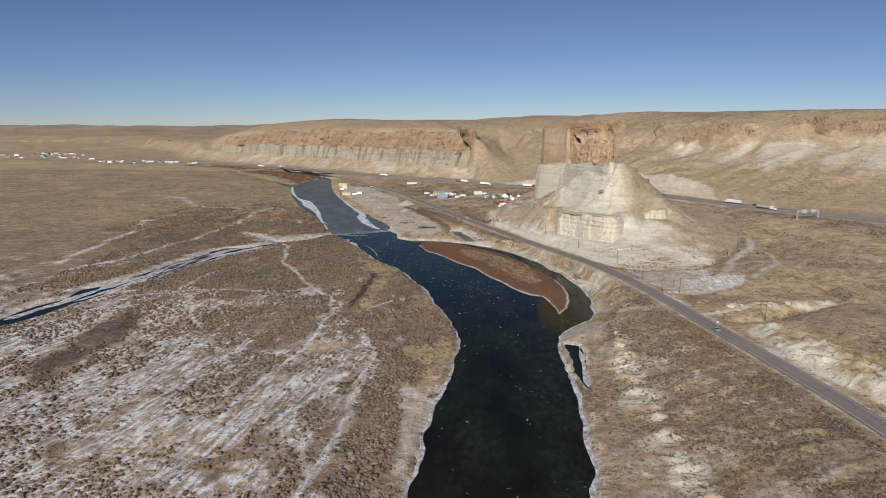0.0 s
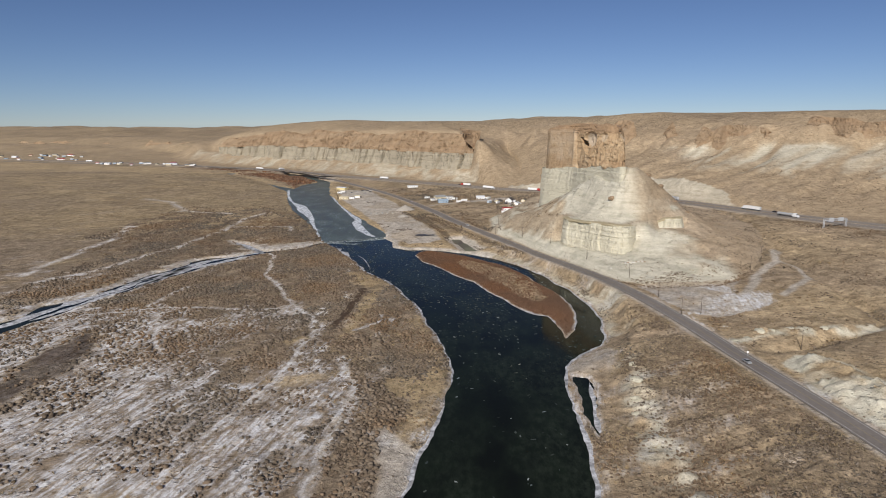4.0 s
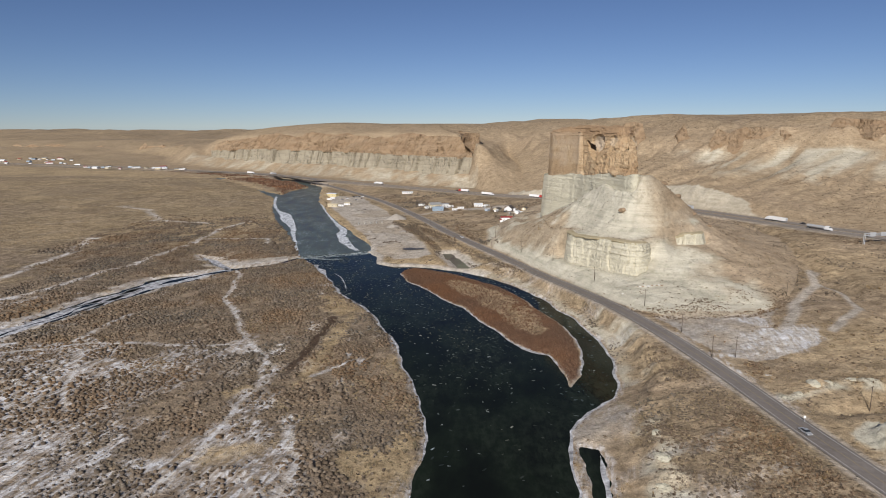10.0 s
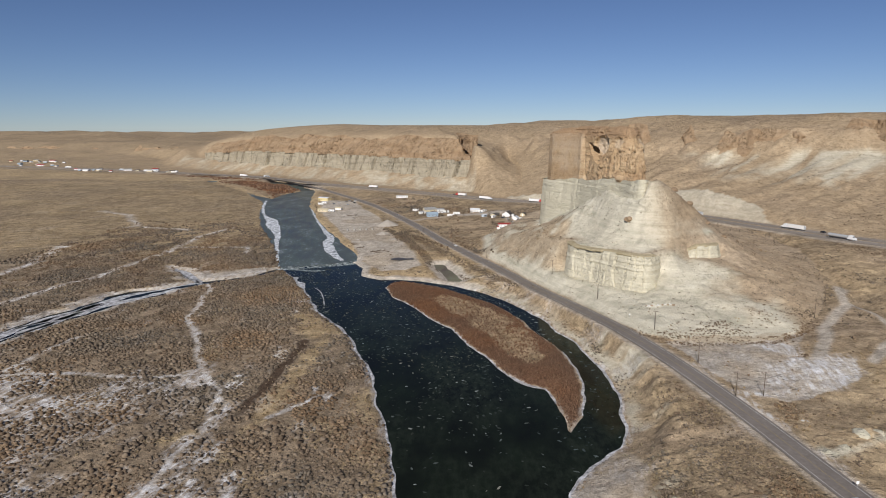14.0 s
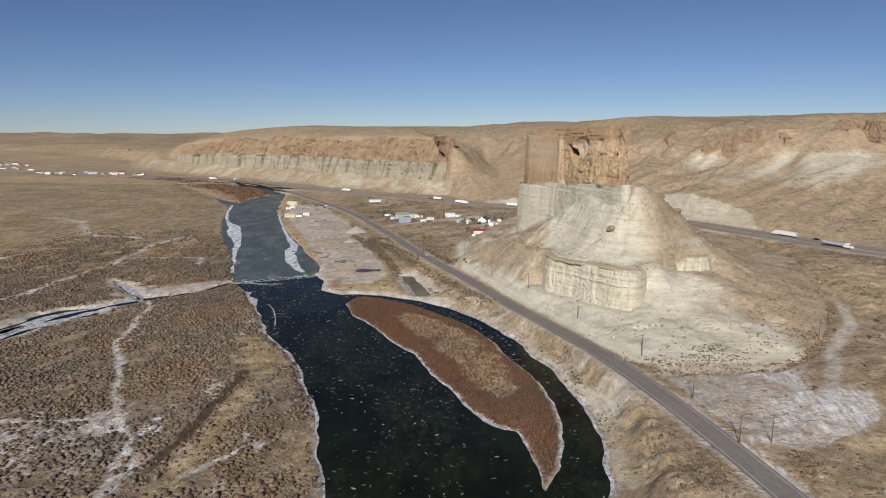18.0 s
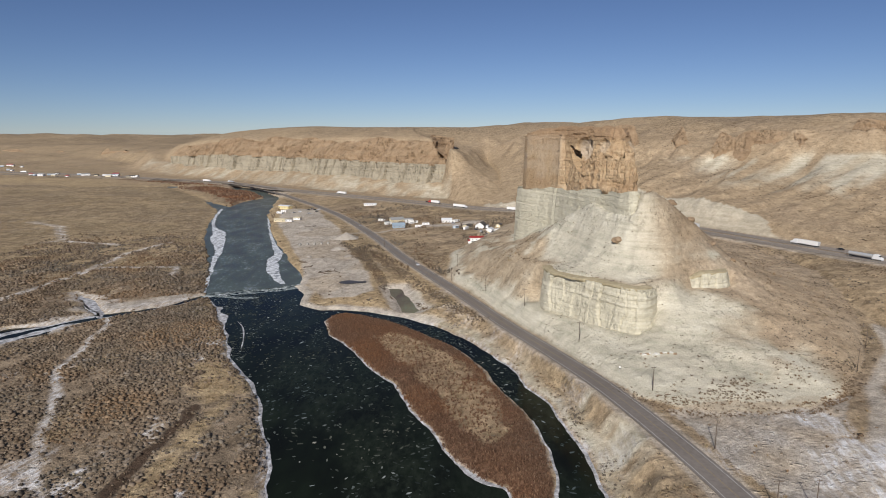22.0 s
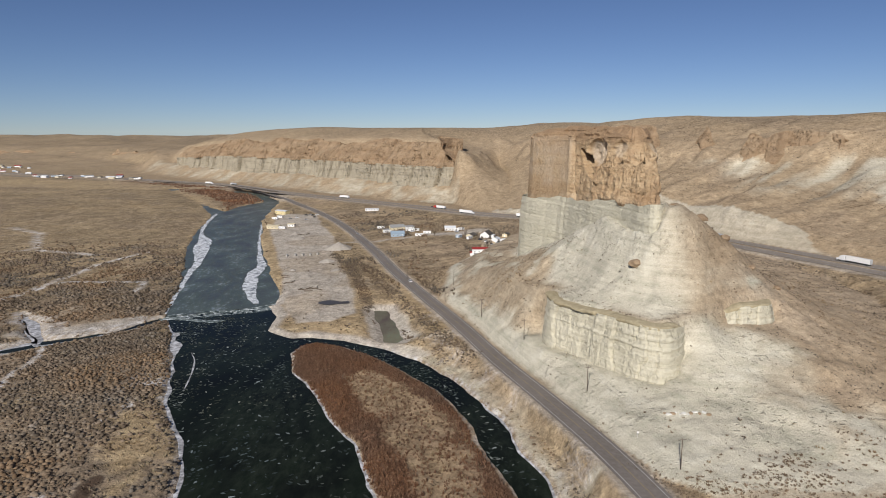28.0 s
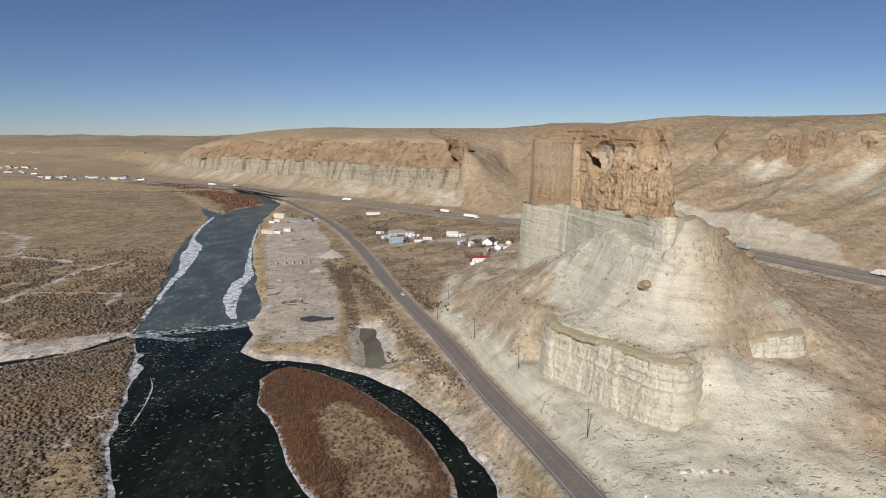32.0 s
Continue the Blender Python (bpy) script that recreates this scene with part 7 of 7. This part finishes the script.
for k, (x, y, turn) in enumerate(((-8, 935, 15), (4, 921, 80), (12, 931, 40), (58, 918, 10), (68, 876, 35), (84, 846, 80), (90, 852, 70), (100, 842, 20), (-140, 1060, 15), (-146, 1052, 45), (-118, 1060, 70))):
    copy_thing(CARS[k % 3], pose(x, y, float(ground_at(x, y)), 0, 0, turn))["label"] = ("parked silver car beside the houses", "parked black car beside the houses", "parked white pickup beside the houses")[k % 3]
for b in ((house(6, 4, 2.4, CREAM_PAINT, GREY_ROOF, "small weathered outbuilding with a grey roof", "shed", 0.35, 1), -16, 938, 30), (house(9, 6, 2.8, WHITE_PAINT, GREY_ROOF, "white workshop with a grey metal roof", "shed", 0.3, 2), 8, 950, 15),
          (house(5, 4, 2.3, BLUE_PAINT, WHITE_ROOF, "small blue-grey shed behind the houses", "shed", 0.3, 1), 60, 884, 50), (house(7, 5, 2.5, CREAM_PAINT, BROWN_ROOF, "low cream shed with a dark roof", "shed", 0.35, 1), 104, 872, 65)):
    place(b[0], b[1], b[2], b[3])


# ---- the gravel yard ----
def heap(name, r, tall, material, label, seed, category="gravel pile"):
    """A loose pile with a slumped cone's outline."""
    n, m = 28, 9
    a = np.linspace(0, 2 * np.pi, n + 1)[None]
    q = np.linspace(0, 1, m)[:, None]
    rr = r * q * (1 + 0.18 * fbm(np.cos(a) * 3 + seed, np.sin(a) * 3, 1.5, 2, seed % 50))
    zz = tall * (1 - q) ** 0.9 + 0.12 * tall * fbm(rr * np.cos(a), rr * np.sin(a), r * 0.5, 3, seed % 50 + 3) * (1 - q) - 0.2 * q
    ob = new(name, grid_mesh(name, rr * np.cos(a), rr * np.sin(a), zz + 0 * a, material))
    return tagged(ob, label, category, "yard piles")


for k, (x, y, r, h) in enumerate(((-48, 845, 13, 6), (-47, 789, 7, 2.8), (-52, 734, 5, 1.8), (-33, 754, 5, 1.6), (-98, 905, 7, 2.2), (-68, 760, 3.5, 1.2), (-110, 935, 6, 2))):
    place(heap("gravel_heap", r, h, GRAVEL, "cone-shaped pile of grey-tan gravel on the yard", 320 + k), x, y)


def bin_wall():
    ob = new("block_wall")
    for k in range(3):
        for r in range(2):
            boxed("block", BLOCK, ob, (-0.75, 0.75, -2.4 + 1.62 * k, -0.82 + 1.62 * k, 0.02 + 0.72 * r, 0.72 + 0.72 * r), 0.04)
    return tagged(ob, "short wall of stacked concrete blocks dividing gravel bays", "block wall", "bay dividers")


bw = bin_wall()
place(bw, -88, 818, 8)
for x, y in ((-81, 819), (-74.5, 819), (-68, 819.5), (-62, 821)):
    copy_thing(bw, pose(x, y, float(ground_at(x, y)), 0, 0, 8))


def log(length, r, seed):
    bm = bmesh.new()
    rr = random.Random(seed)
    p = Vector((-length / 2, 0, r))
    for k in range(4):
        q = p + Vector((length / 4, rr.uniform(-0.15, 0.15), rr.uniform(-0.05, 0.05)))
        tube(bm, p, q, r * (1 - 0.08 * k), r * (1 - 0.08 * (k + 1)), 8)
        p = q
    return tagged(link_mesh("log", bm, WOOD, smooth=False), "dark weathered log lying on the gravel yard", "log", "scattered logs")


lg = log(6, 0.35, 3)
place(lg, -38, 697, 30)
for x, y, turn in ((-41, 700, 60), (-36, 700, 100), (-44, 696, 20), (-33, 694, 140), (-47, 699, 75), (-40, 692, 10), (-69, 741, 5), (-67, 737, 25), (-60, 719, 10), (-58, 722, 80), (-104, 930, 40), (-100, 927, 120), (-96, 931, 70)):
    copy_thing(lg, pose(x, y, float(ground_at(x, y)), 0, 0, turn))
pit = ice_sheet("yard_puddle", [(-26, 661), (-20, 666), (-13, 662), (-8, 666), (-7, 659), (-14, 657), (-19, 655), (-25, 657)], float(ground_at(-17, 660)) + 0.4, "dark wet puddle on the gravel yard", 330)
pit.data.materials[0] = speckled("wet_gravel", (0.05, 0.045, 0.04), (0.09, 0.08, 0.07), 0.5, 0.4, 0.4)


# ---- boulders and stones ----
def boulder(name, r, material, label, seed, flat=0.7, group="boulders on the slope"):
    bm = bmesh.new()
    bmesh.ops.create_icosphere(bm, subdivisions=2, radius=r)
    for v in bm.verts:
        d = v.co.normalized()
        k = 1 + 0.35 * noise.noise(d * 1.3 + Vector((seed, 0, 0))) + 0.15 * noise.noise(d * 3.1 + Vector((0, seed, 0)))
        v.co = Vector((d.x * r * k * 1.25, d.y * r * k, d.z * r * k * flat))
    return tagged(link_mesh(name, bm, material), label, "boulder", group)


for k, (x, y, r) in enumerate(((166, 560, 2.6), (177, 559, 2.2), (151, 566, 2.2), (157, 568, 2.6), (162, 575, 2.0), (134, 541, 2.4), (187, 553, 1.6), (196, 548, 1.4), (192, 570, 1.5), (121, 528, 1.0))):
    place(boulder("boulder", r, ROCK, "brown sandstone boulder fallen onto the pale slope", 3 + k), x, y, 40 * k, -0.2 * r)
for k in range(16):
    x, y = 128.5 + 0.9 * k + rng.uniform(-0.4, 0.4), 479 - 0.22 * k + rng.uniform(-0.6, 0.6)
    place(boulder("stone", rng.uniform(0.35, 0.8), PALE_STONE if k % 3 else ROCK, "pale stone in a row at the apron's foot", 40 + k, 0.7, "stones at the apron's foot"), x, y, 50 * k, 0.05)
for k, (x, y, r) in enumerate(((146, 352, 1.2), (141.5, 330, 1.8), (148, 332, 2.2), (157, 339, 2.6), (163, 339.5, 2.0), (173, 342, 2.4), (180, 341, 1.8), (190, 343, 2.2), (87, 306, 2.0), (84.5, 292, 2.4), (81, 280, 2.2), (78, 268, 1.8))):
    place(boulder("mud_knob", r, PALE_STONE if k < 1 else CREAM_ROCK, "rounded pale mudstone knob on the eroded bank", 70 + k, 0.55, "mudstone knobs"), x, y, 33 * k, 0.3 * r)


# ---- road signs and delineators ----
def road_sign(w, h, label):
    ob = new("road_sign")
    bm = bmesh.new()
    tube(bm, (0, 0, -0.4), (0, 0, 2.4), 0.05, 0.05, 6)
    link_mesh("post", bm, STEEL, ob)
    boxed("sign_plate", WHITE_PAINT, ob, (-w / 2, w / 2, -0.09, -0.05, 1.6, 1.6 + h), 0.01)
    return tagged(ob, label, "road sign")


place(road_sign(0.75, 0.9, "small white road sign on a steel post"), 137.5, 309, -8)
place(road_sign(0.6, 0.6, "small white road sign near the butte"), 117, 468, -12)


# ---- the far settlement ----
for k, (x, y) in enumerate(((-1214, 2020), (-1222, 2056), (-1196, 2030), (-1175, 2023), (-1177, 2062), (-1150, 2035), (-1123, 2028), (-1240, 2035), (-1262, 2050), (-1290, 2044), (-884, 1725), (-875, 1742), (-866, 1759),
                            (-850, 1720), (-809, 1699), (-798, 1731), (-776, 1716), (-745, 1704), (-723, 1698), (-717, 1737), (-690, 1690), (-647, 1652), (-636, 1656), (-905, 1735), (-930, 1760), (-700, 1672), (-1320, 1925), (-1300, 1945), (-1283, 1959), (-1255, 1930), (-1232, 1900), (-1207, 1960), (-1168, 1905), (-1150, 1950), (-1120, 1915), (-1094, 1927), (-1060, 1890), (-1340, 1980))):
    paint = (WHITE_PAINT, CREAM_PAINT, WHITE_PAINT, BLUE_PAINT)[k % 4]
    roof = (WHITE_ROOF, GREY_ROOF, BROWN_ROOF, WHITE_ROOF, RED_ROOF)[k % 5]
    size = (8, 14, 7, 10, 18, 8)[k % 6]
    place(house(size, 6 if size < 12 else 8, 2.6 if size < 12 else 3.4, paint, roof, "distant %s building with a %s roof in the far settlement" % (("white", "cream", "white", "blue-grey")[k % 4], ("pale", "grey", "dark", "pale", "red")[k % 5]),
                "building", 0.4, 2 if size < 12 else 4), x, y, (k * 37) % 60 - 30)
